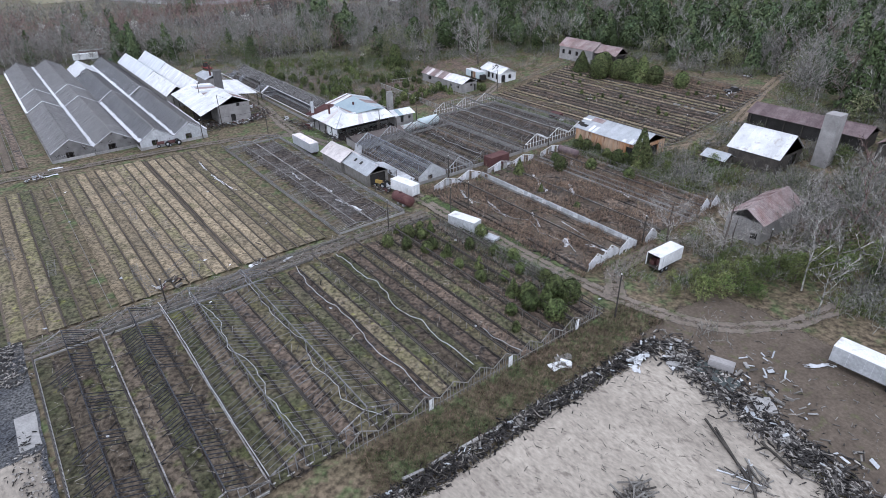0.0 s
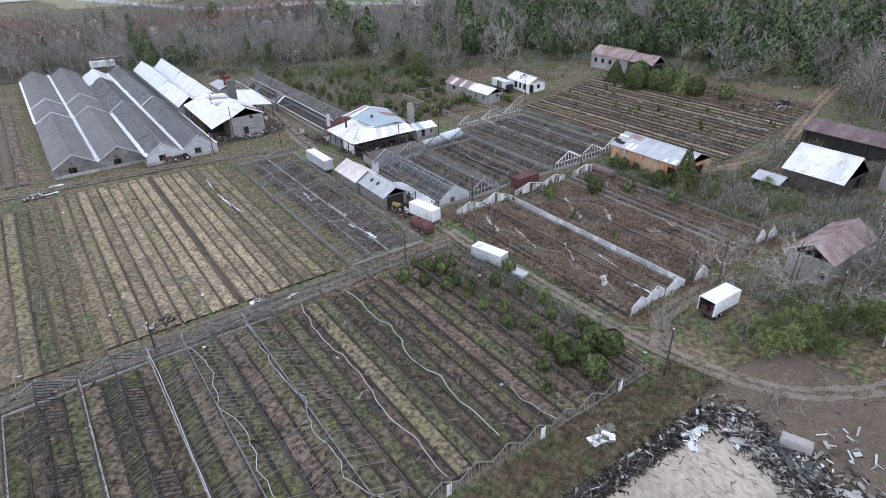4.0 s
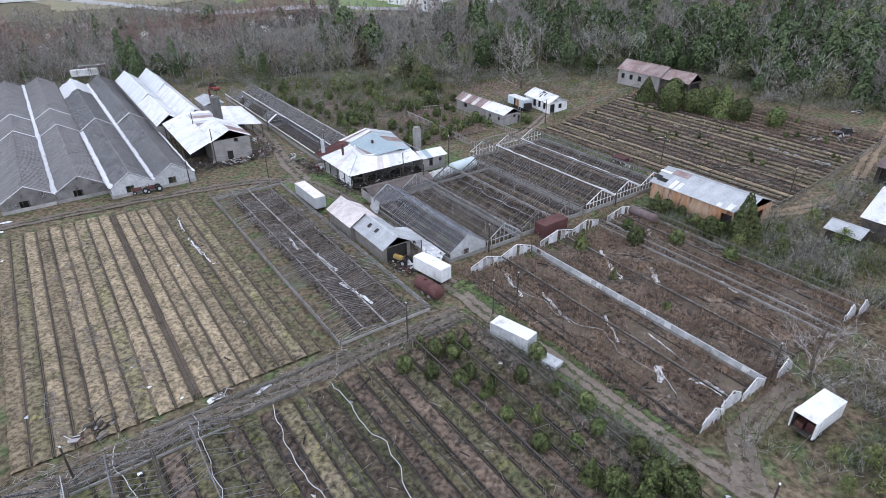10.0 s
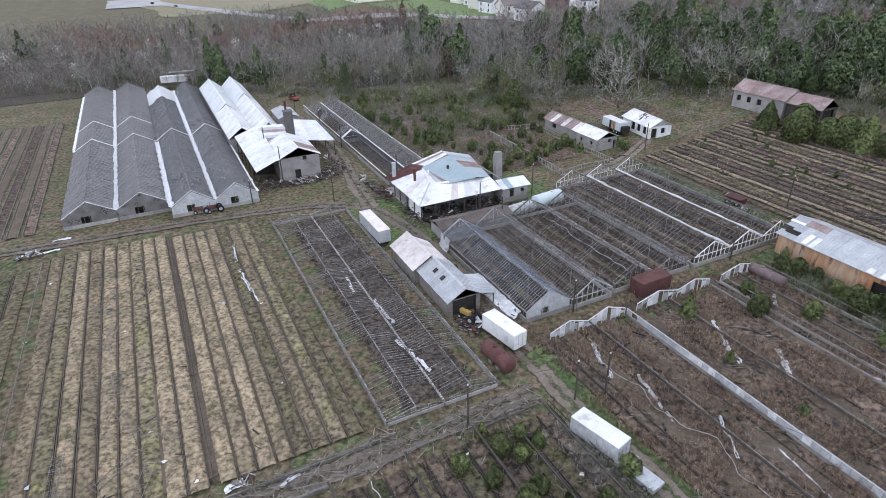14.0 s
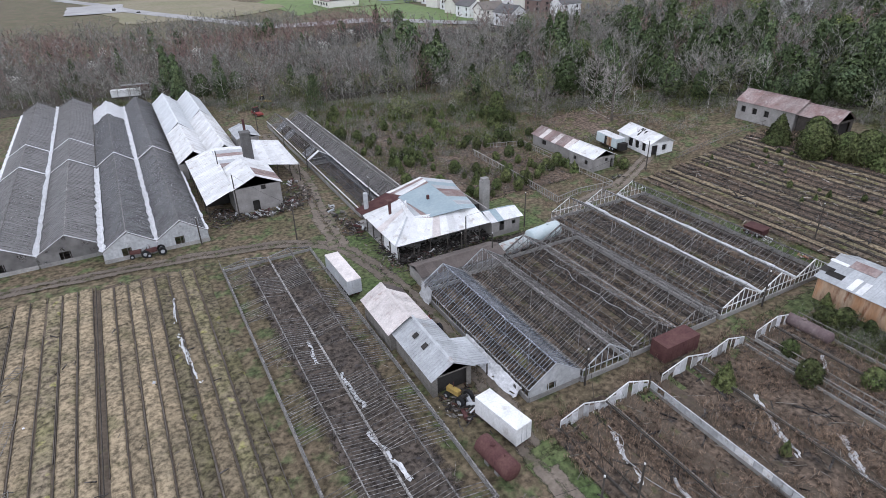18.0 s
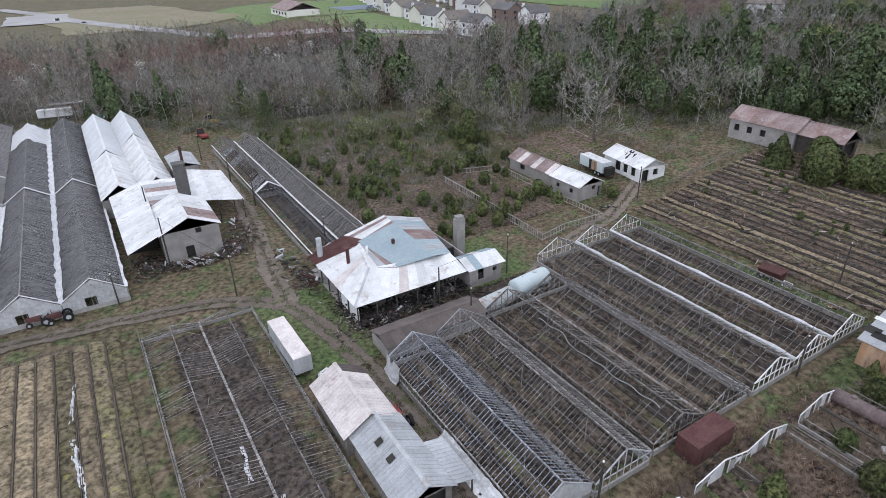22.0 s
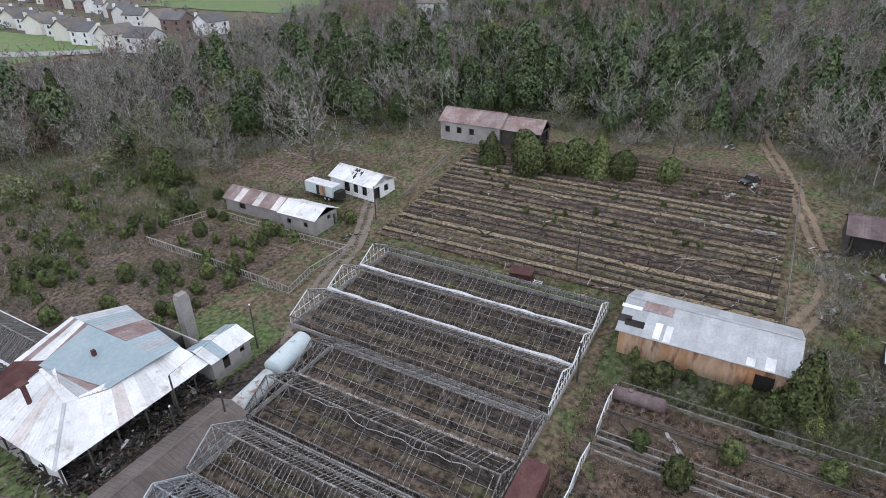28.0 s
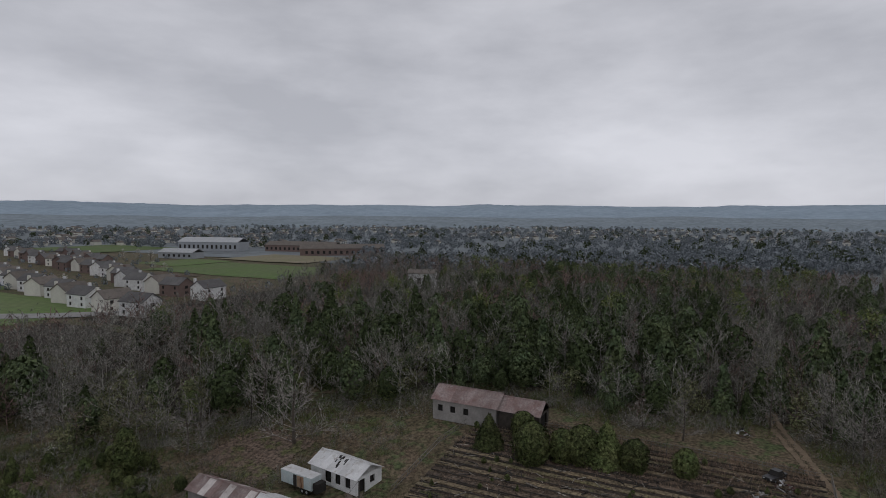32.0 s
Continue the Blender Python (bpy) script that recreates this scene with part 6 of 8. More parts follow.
TARP = material("dark_green_tarpaulin", (0.035, 0.048, 0.042), (0.05, 0.06, 0.055), rough=0.55, big=0.6, fine=4.0, bump=0.2, vary=0.2, spec=0.4)
solid("tarpaulin", tarp_shape(), TARP, "dark green tarpaulin sagging over scrap", "tarpaulin", m=pose(19.2, -61.0, 0.1, 0, 0, -3))
kw = thing("kerb_wall", "broken low concrete kerb behind the rubble", "wall", m=pose(-23, -49.9, 0, 0, 0, -2.8))
for i in range(12):
    if rng.random() < 0.75:
        y = rng.uniform(-0.3, 0.3)
        part("kerb_piece", Shape().beam((i * 3.5, y, 0.1), (i * 3.5 + rng.uniform(2, 3.4), y + rng.uniform(-0.25, 0.25), 0.05), 0.3, rng.uniform(0.4, 0.8)), CONCRETE, kw)
# collapsed bar ladders lying in the straw field
for k, (x, y, a) in enumerate(((-25.5, 33, 80), (-24.6, 22, 95), (-26, 44, 60), (-23.4, 14, 110), (-24.8, 8, 40), (-30.5, 10, 85), (-29.8, 5, 92), (-22.5, 5, 70), (-41, 20, 85), (-46, 30, 95), (-52, 12, 80), (-44, 8, 40), (-20.5, 12, 120))):
    ob = thing("glazing_ladder", "fallen glazing frame like a ladder lying in the field", "frame", "fallen frames", m=pose(x, y, 0.2, 0, 0, a))
    for q in (-0.45, 0.45):
        bar("stile", (-3, q, 0.1), (3, q * 1.2, 0.18), 0.05, 0.05, WOOD, ob)
    for i in range(14):
        if rng.random() < 0.85:
            bar("rung", (-2.8 + i * 0.43, -0.62, 0.15), (-2.8 + i * 0.43 + rng.uniform(-0.2, 0.2), 0.62, 0.17), 0.04, 0.04, WOOD, ob)
for k in range(40):
    x, y = rng.uniform(-45, 60), rng.uniform(-42, 60)
    if 1 < x < 25 and y > 0 or x > 24 and y > 6:
        continue
    solid("litter", Shape().slab((0, 0, 0.02), (rng.uniform(0.2, 0.55), 0, 0.05), (rng.uniform(0.2, 0.5), rng.uniform(0.2, 0.6), 0.12), (0, rng.uniform(0.2, 0.5), 0.04), 0.02), rng.choice((WHITE, PLASTIC, WOOD, GREYTIN)), "small pale scrap lying on the soil", "litter", "litter", m=pose(x, y, 0.2, 0, 0, rng.uniform(0, 360)))


def on_roof(x, y, dx, dy):
    """A patch lying on the west slope of the rusted shed's roof."""
    z = lambda q: 5.2 + 1.8 / 4.8 * q + 0.14
    return Shape().slab((x - dx, y - dy, z(x - dx)), (x + dx, y - dy, z(x + dx)), (x + dx, y + dy, z(x + dx)), (x - dx, y + dy, z(x - dx)), 0.03)


# GLOOM patches paint the dark below torn sheets; the roof is whole
for x, y, dx, dy, mat, lab in ((-0.9, 5.7, 0.7, 1.7, REDTIN, "flaking red sheet"), (-3.9, 5.1, 1.1, 0.4, WHITE, "white translucent roof panel"), (-4.0, 3.9, 1.1, 0.4, WHITE, "white translucent roof panel"), (-4.6, -4.9, 0.5, 0.45, WHITE, "white translucent roof panel"), (-4.3, -6.8, 0.8, 0.5, WHITE, "white translucent roof panel"), (-3.3, 9.1, 0.5, 0.8, GLOOM, "black patch for the dark below torn-away sheets"), (-3.7, 7.8, 0.45, 1.1, GLOOM, "black patch for the dark below torn-away sheets"), (-1.5, 8.7, 0.25, 1.2, WHITE, "bent loose sheet")):
    part("roof_patch", on_roof(x, y, dx, dy), mat, rs, lab)
jc = thing("junk_cart", "dark red cart body beside the green strip", "cart", m=pose(83.0, 24.2, land(83, 24), 0, 0, 8))
part("body", Shape().box(-1.1, 1.1, -1.6, 1.6, 0.3, 1.3).box(-1.25, 1.25, -1.7, 1.7, 1.3, 1.45), DARKRUST, jc)
for sy in (-1, 1):
    wheel(jc, -1.05, sy * 0.9, 0.4, 0.4)
    wheel(jc, 1.05, sy * 0.9, 0.4, 0.4)
pl = thing("white_pallet", "white slatted pallet leaning beside the red cart", "pallet", m=pose(82.6, 21.4, land(82, 21), 0, -55, 0))
for i in range(5):
    bar("slat", (-0.5 + 0.25 * i, -0.7, 0.45), (-0.5 + 0.25 * i, 0.7, 0.45), 0.1, 0.03, WHITE, pl)
for sy in (-0.6, 0.6):
    bar("bearer", (-0.6, sy, 0.42), (0.6, sy, 0.42), 0.1, 0.06, WHITE, pl)
scrap_heap("orange drum and boards beside the strip", 82.4, 15.2, 0.8, 1.0, 10, 170, [RUST, WHITE, REDPAINT], 0.8, 0.3)
bw = thing("block_row", "row of pale concrete blocks across the far field", "wall", m=pose(109.6, -8, land(109, 0)))
for i in range(12):
    if rng.random() < 0.85:
        part("block", Shape().box(-0.2, 0.2, i * 1.1, i * 1.1 + 0.9, -0.3, 0.55 + rng.uniform(-0.1, 0.1)), CONCRETE, bw)

# ---- loose chips, sticks and rubble too small to pick apart ----
CHIPS = leafy("burnt_chips", (0.10, 0.088, 0.078), (0.035, 0.032, 0.03), vary=0.4)
PALECHIPS = leafy("pale_chips", (0.36, 0.33, 0.29), (0.22, 0.20, 0.175), vary=0.4)
RUSTCHIPS = leafy("rusty_scraps", (0.17, 0.085, 0.06), (0.10, 0.055, 0.045), vary=0.4)
STICKS = leafy("grey_sticks", (0.25, 0.225, 0.19), (0.13, 0.115, 0.095), vary=0.4)


def chips(name, label, mat, n, seed, where, lo=0.12, hi=0.5, thin=0.35, tilt=0.25):
    """Loose bits scattered by where(r) -> x, y, z."""
    r, s = random.Random(seed), Shape()
    for _ in range(n):
        x, y, z = where(r)
        L, a, p = r.uniform(lo, hi), r.uniform(0, 6.283), r.uniform(-tilt, tilt)
        d = Vector((math.cos(a) * math.cos(p), math.sin(a) * math.cos(p), math.sin(p))) * L / 2
        c = Vector((x, y, land(x, y) + z + abs(d.z)))
        w = L * thin * r.uniform(0.5, 1.2)
        s.beam(c - d, c + d, w, w * r.uniform(0.3, 0.8))
    return tagged(solid(name, s, mat, label, "debris"), kind="stuff")


def ridge_at(r):
    u, q = r.random(), r.gauss(0, 0.75)
    return -24 + 43 * u, -51.0 - 1.2 * u + q, max(0, 0.7 - 0.5 * abs(q)) * r.random()


def pad_at(r):
    u = r.random()
    return 20.2 - 6.5 * u + r.gauss(0, 1.5), -53 - 26 * u + r.gauss(0, 1.5), 0.08 + 0.25 * r.random()


def box_at(x0, x1, y0, y1, z=0.12):
    return lambda r: (r.uniform(x0, x1), r.uniform(y0, y1), z * (0.6 + 0.8 * r.random()))


chips("rubble", "black burnt rubble in a ridge along the pad", CHIPS, 2400, 1, ridge_at, 0.15, 0.9, 0.22, 0.5)
chips("rubble", "grey bits of timber in the rubble ridge", STICKS, 900, 2, ridge_at, 0.2, 1.2, 0.1, 0.4)
chips("rubble", "burnt rubble spread across the corner of the pad", CHIPS, 1500, 3, pad_at, 0.15, 1.1, 0.2)
chips("rubble", "pale chips and boards spread across the pad corner", PALECHIPS, 1100, 4, pad_at, 0.12, 1.1, 0.16)
chips("loose_sticks", "thin sticks lying on the concrete pad", STICKS, 900, 5, box_at(-16, 14, -85, -54, 0.09), 0.1, 0.8, 0.08, 0.05)
chips("rubble", "grey rubble along the edge of the paved lot", PALECHIPS, 500, 6, lambda r: (-48.9 + r.gauss(0, 1.0), r.choice((r.uniform(-9, 1), r.uniform(-44, -22))), 0.1 + 0.25 * r.random()), 0.1, 0.45, 0.4)
chips("rubble", "dark rubble along the edge of the paved lot", CHIPS, 500, 7, lambda r: (-49.2 + r.gauss(0, 1.2), r.choice((r.uniform(-9, 1), r.uniform(-44, -18))), 0.1 + 0.15 * r.random()), 0.1, 0.6, 0.25)
chips("loose_sticks", "grey sticks and bars strewn over the near beds", STICKS, 1000, 8, box_at(-46, 19, -43, -5, 0.2), 0.3, 1.6, 0.05, 0.12)
chips("loose_sticks", "dark sticks strewn over the near beds", CHIPS, 700, 9, box_at(-46, 19, -43, -5, 0.2), 0.3, 1.4, 0.09, 0.1)
chips("loose_sticks", "grey sticks and bars strewn along the walkway", STICKS, 900, 10, box_at(-46, 19, -4.4, 0.4, 0.15), 0.4, 2.2, 0.035, 0.2)
chips("loose_sticks", "broken glazing bars among the weedy strips", STICKS, 600, 11, box_at(24, 66, -35, 7, 0.25), 0.4, 2.2, 0.035, 0.25)
chips("loose_sticks", "dark rotten boards among the weedy strips", CHIPS, 500, 12, box_at(24, 66, -35, 7, 0.15), 0.4, 2.0, 0.1, 0.1)
chips("loose_sticks", "broken bars below the bare greenhouse frames", STICKS, 120, 13, box_at(26, 80, 11, 45, 0.25), 0.4, 2.0, 0.035, 0.3)
chips("loose_sticks", "black boards below the bare greenhouse frames", CHIPS, 350, 14, box_at(26, 80, 11, 45, 0.15), 0.4, 2.0, 0.1, 0.1)
chips("loose_sticks", "rotten boards strewn over the far field", CHIPS, 380, 15, lambda r: (r.uniform(85, 129), r.uniform(-9, 52), 0.2), 0.5, 2.6, 0.09, 0.06)
chips("loose_sticks", "grey boards strewn over the far field", STICKS, 450, 16, lambda r: (r.uniform(85, 129), r.uniform(-9, 52), 0.2), 0.5, 2.4, 0.07, 0.08)
chips("loose_sticks", "sticks on the soil of the collapsed greenhouse", STICKS, 160, 17, box_at(2.8, 15, 1, 57, 0.12), 0.4, 2.0, 0.035, 0.1)
chips("loose_sticks", "bits of dark timber in the straw beds", CHIPS, 140, 18, box_at(-35, 0, 1, 63, 0.2), 0.2, 1.2, 0.12, 0.06)
SCRAPPY = ((12.5, 77.3, 3.4, 1.0), (18.5, 79.5, 1.6, 1.8), (5.5, 79.5, 1.6, 2.4), (28.0, 46.2, 2.2, 1.3), (27.0, 51, 1.2, 2.5), (21.5, 84, 1.4, 3.0), (25.0, 64, 1.2, 3.5), (34, 45.8, 4.0, 0.8), (19.2, 13.4, 1.3, 1.3))


def scrap_at(r):
    x, y, sx, sy = r.choice(SCRAPPY)
    return x + r.gauss(0, sx), y + r.gauss(0, sy), 0.06 + 0.3 * r.random() ** 2


chips("rubble", "pale scrap and rubble strewn round the yard sheds", PALECHIPS, 700, 19, scrap_at, 0.1, 0.7, 0.22, 0.4)
chips("rubble", "dark scrap strewn round the yard sheds", CHIPS, 1700, 20, scrap_at, 0.12, 0.9, 0.22, 0.4)
chips("rubble", "rusty scrap strewn round the yard sheds", RUSTCHIPS, 500, 21, scrap_at, 0.12, 0.9, 0.2, 0.4)
chips("loose_sticks", "pale sticks and scraps on the trampled dirt", PALECHIPS, 260, 23, box_at(19, 36, -78, -50, 0.08), 0.1, 0.8, 0.12, 0.1)
chips("rubble", "burnt timber and scrap below the office roof", CHIPS, 700, 22, lambda r: (r.uniform(27, 44), 47.5 + r.gauss(0, 1.2), 0.1 + 0.6 * r.random()), 0.15, 1.0, 0.3, 0.5)


# ---- trees and brush ----
def big_mesh(name, V, T, mat):
    """A mesh of triangles from arrays."""
    me = bpy.data.meshes.new(name)
    me.vertices.add(len(V))
    me.vertices.foreach_set("co", np.asarray(V, np.float32).ravel())
    me.loops.add(len(T) * 3)
    me.loops.foreach_set("vertex_index", np.asarray(T, np.int32).ravel())
    me.polygons.add(len(T))
    me.polygons.foreach_set("loop_start", np.arange(0, len(T) * 3, 3, dtype=np.int32))
    me.update()
    me.validate()
    for m in (mat if isinstance(mat, (list, tuple)) else [mat]):
        me.materials.append(m)
    return me


class Twigs:
    """Triangles of a plant in the making."""

    def __init__(self, seed):
        self.r = random.Random(seed)
        self.v, self.t = [], []

    def limb(self, p, q, r0, r1, n=4):
        d = (q - p).normalized()
        a = d.orthogonal().normalized()
        b = d.cross(a)
        k = len(self.v)
        for o, r in ((p, r0), (q, r1)):
            self.v += [tuple(o + (a * math.cos(2 * math.pi * i / n) + b * math.sin(2 * math.pi * i / n)) * r) for i in range(n)]
        for i in range(n):
            j = (i + 1) % n
            self.t += [(k + i, k + j, k + n + j), (k + i, k + n + j, k + n + i)]

    def twig(self, p, q, w):
        s = (q - p).cross(Vector((self.r.uniform(-1, 1), self.r.uniform(-1, 1), self.r.uniform(-1, 1))))
        s = s.normalized() * (w / 2) if s.length > 1e-6 else Vector((w / 2, 0, 0))
        k = len(self.v)
        self.v += [tuple(p - s), tuple(p + s), tuple(q)]
        self.t.append((k, k + 1, k + 2))

    def leaf(self, p, size):
        k = len(self.v)
        r = self.r
        a = Vector((r.gauss(0, 1), r.gauss(0, 1), r.gauss(0, 0.7))).normalized() * size
        b = Vector((r.gauss(0, 1), r.gauss(0, 1), r.gauss(0, 0.7))).normalized() * size
        self.v += [tuple(p), tuple(p + a), tuple(p + b)]
        self.t.append((k, k + 1, k + 2))

    def done(self):
        return np.array(self.v), np.array(self.t)


def bent(r, d, amount):
    return (d + Vector((r.uniform(-amount, amount), r.uniform(-amount, amount), r.uniform(-amount, amount)))).normalized()


def bare_tree(seed, H=13.0, limbs=11, branches=5, twigs=5, wide=0.42, tw=0.06, light=False, low=0.9):
    """A bare tree; a light one has flat limbs, for woods far off."""
    g = Twigs(seed)
    r = g.r
    p, d, rad = Vector((0, 0, -0.3)), Vector((0, 0, 1)), H * 0.009
    spine = [p]
    for i in range(4):
        q = p + bent(r, d, 0.12) * H * 0.2
        if light:
            g.twig(p, q + (q - p) * 0.3, rad * 3)
        else:
            g.limb(p, q, rad, rad * 0.72, 4)
        p, rad = q, rad * 0.72
        spine.append(p)
    for i in range(limbs):
        k = r.uniform(low, 3.9)
        a = spine[int(k)].lerp(spine[int(k) + 1], k % 1)
        az = r.uniform(0, 6.283)
        lift = (0.45 if low > 0.5 else 0.2) + 0.35 * k / 4
        dr = Vector((math.cos(az), math.sin(az), lift * r.uniform(0.8, 1.6))).normalized()
        L = H * wide * r.uniform(0.65, 1.1) * (1.15 - 0.14 * k)
        m = a + dr * L * 0.5
        d2 = bent(r, (dr + Vector((0, 0, 0.35))).normalized(), 0.3)
        e = m + d2 * L * 0.55
        if light:
            g.twig(a, m, tw * 2)
            g.twig(m, e, tw * 1.6)
        else:
            g.limb(a, m, H * 0.0045, H * 0.0025, 3)
            g.twig(m, e, H * 0.005)
        for j in range(branches):
            u = r.uniform(0.25, 1.0)
            o = a.lerp(m, u * 2) if u < 0.5 else m.lerp(e, u * 2 - 1)
            db = bent(r, (dr if u < 0.5 else d2) + Vector((0, 0, 0.25)), 0.85)
            e2 = o + db * L * r.uniform(0.22, 0.45)
            g.twig(o, e2, tw * 1.6)
            for _ in range(twigs):
                o2 = o.lerp(e2, r.uniform(0.2, 1.0))
                g.twig(o2, o2 + bent(r, db + Vector((0, 0, 0.2)), 0.9) * L * r.uniform(0.12, 0.28), tw)
    return g.done()


def brush(seed, H=2.2, stems=20, w=0.046):
    g = Twigs(seed)
    r = g.r
    for _ in range(stems):
        o = Vector((r.gauss(0, 0.35 * H), r.gauss(0, 0.35 * H), -0.1))
        e = o + bent(r, Vector((0, 0, 1)), 0.7) * H * r.uniform(0.5, 1.1)
        g.twig(o, e, w * 1.5)
        for _ in range(3):
            m = o.lerp(e, r.uniform(0.3, 0.95))
            g.twig(m, m + bent(r, Vector((0, 0, 0.6)), 1.0) * H * r.uniform(0.2, 0.45), w)
    return g.done()


def crown(seed, H, R, base, clumps, leaves, size, shape="cone"):
    """Leaf clumps round a stem: an uneven crown with gaps."""
    g = Twigs(seed)
    r = g.r
    for _ in range(clumps):
        u = r.random() ** (1.25 if shape == "cone" else 0.8)
        z = base + (H - base) * u
        lim = R * ((1 - u) ** 0.8 + 0.08) if shape == "cone" else R * math.sqrt(max(0.02, 1 - (2 * u - 0.85) ** 2 * 0.8))
        az, q = r.uniform(0, 6.283), lim * math.sqrt(r.uniform(0.1, 1)) * r.uniform(0.75, 1.2)
        c = Vector((math.cos(az) * q, math.sin(az) * q, z))
        cr = size * r.uniform(1.0, 2.0)
        for _ in range(leaves):
            g.leaf(c + Vector((r.gauss(0, cr), r.gauss(0, cr), r.gauss(0, cr * 0.7))), size * r.uniform(0.6, 1.3))
    return g.done()


def bush(seed, H, R, n, size, cone=False, base=0.0):
    """A dense crown: leaf sprays lying on a lumpy round or pointed surface."""
    g = Twigs(seed)
    r = g.r
    for _ in range(n):
        az, u = r.uniform(0, 6.283), r.random()
        if cone:
            u = 1 - math.sqrt(u)
            q, up = (1 - u) ** 0.85 + 0.03, 0.35
        else:
            q, up = math.sqrt(max(0.0, 1 - (1.75 * u - 0.75) ** 2)), 1.75 * u - 0.75
        out = Vector((math.cos(az), math.sin(az), up)).normalized()
        lump = 1 + 0.30 * noise.noise(Vector((math.cos(az) * 1.7, math.sin(az) * 1.7, u * 4 + seed))) + 0.16 * noise.noise(Vector((math.cos(az) * 5, math.sin(az) * 5, u * 11 + seed)))
        depth = lump * r.uniform(0.78, 1.05)
        p = Vector((math.cos(az) * q * R * depth, math.sin(az) * q * R * depth, base + (H - base) * u * (0.9 + 0.1 * lump)))
        a = out.cross(Vector((r.gauss(0, 1), r.gauss(0, 1), r.gauss(0, 1)))).normalized()
        b = out.cross(a)
        k, s = len(g.v), size * r.uniform(0.6, 1.3)
        tilt = out * r.uniform(-0.55, 0.55)
        g.v += [tuple(p - (a + tilt) * s * 0.6), tuple(p + (a + tilt) * s * 0.6), tuple(p + (b * r.choice((-1, 1)) + out * r.uniform(-0.5, 0.5)) * s)]
        g.t.append((k, k + 1, k + 2))
    return g.done()


def scatter(places, kinds):
    """Many plants in one pair of arrays: places are (x, y, scale, turn, kind)."""
    Vs, Ts, k = [], [], 0
    for x, y, s, a, i in places:
        V, T = kinds[i]
        c, n = math.cos(a), math.sin(a)
        W = V * s
        W = np.stack([W[:, 0] * c - W[:, 1] * n + x, W[:, 0] * n + W[:, 1] * c + y, W[:, 2] + land(x, y)], 1)
        Vs.append(W)
        Ts.append(T + k)
        k += len(V)
    return np.concatenate(Vs), np.concatenate(Ts)


def stuff(name, places, kinds, mat, label, category):
    V, T = scatter(places, kinds)
    return tagged(new(name, big_mesh(name, V, T, mat)), label, category, kind="stuff")


EDGE = [(-160, 214), (-58, 212), (-9, 192), (4, 178), (22, 168), (43, 152), (73, 142), (86, 120), (96, 108), (119, 92), (126, 72), (136, 66), (146, 62), (146, 34), (140, 26), (152, 4), (150, -8), (134, -16), (124, -20), (122, -55), (104, -62), (80, -52), (70, -55), (50, -56), (41, -62), (40, -80), (60, -160), (-160, -160)]


def on_site(x, y):
    inside, n = False, len(EDGE)
    for i in range(n):
        (ax, ay), (bx, by) = EDGE[i], EDGE[(i + 1) % n]
        if (ay > y) != (by > y) and x < (bx - ax) * (y - ay) / (by - ay) + ax:
            inside = not inside
    return inside


ROAD = [(-40, 700), (-3, 600), (14, 529), (42, 457), (84, 352), (128, 303), (152, 262), (190, 230)]


def near_line(x, y, line, d):
    for (ax, ay), (bx, by) in zip(line, line[1:]):
        u = max(0, min(1, ((x - ax) * (bx - ax) + (y - ay) * (by - ay)) / ((bx - ax) ** 2 + (by - ay) ** 2)))
        if math.hypot(ax + u * (bx - ax) - x, ay + u * (by - ay) - y) < d:
            return True
    return False


def open_land(x, y):
    """Fields, roads and house plots beyond the woods."""
    if near_line(x, y, ROAD, 9):
        return True
    if y > 0.9 * (x - 128) + 318 and y > 318 - 2.2 * (x - 100):
        return True
    return x > 126 and y > 222 and y > 222 + 0.5 * (x - 232)


wr = random.Random(11)
BARE = [bare_tree(s, 13, wide=0.40 + 0.03 * (s % 3)) for s in range(6)]
BARE_FAR = [bare_tree(40 + s, 13, limbs=7, branches=3, twigs=2, tw=0.17, light=True) for s in range(5)]
PINES = [bush(60 + s, 13.5 - 1.5 * (s % 2), 3.0 + 0.5 * (s % 2), 560, 0.8, cone=s % 2 == 0, base=1.2 + 1.5 * (s % 2)) for s in range(4)]
CEDARS = [bush(70 + s, 2.5 + 0.3 * (s % 2), 1.12 - 0.12 * (s % 2), 1900, 0.155, cone=s == 3) for s in range(4)]
LEAFY = [crown(80 + s, 7, 2.8, 0.3, 130, 11, 0.36, "round") for s in range(3)]
LEAFY_FAR = [crown(85 + s, 7, 2.6, 0.8, 40, 7, 0.6, "round") for s in range(3)]
BRUSH = [brush(90 + s) for s in range(5)]

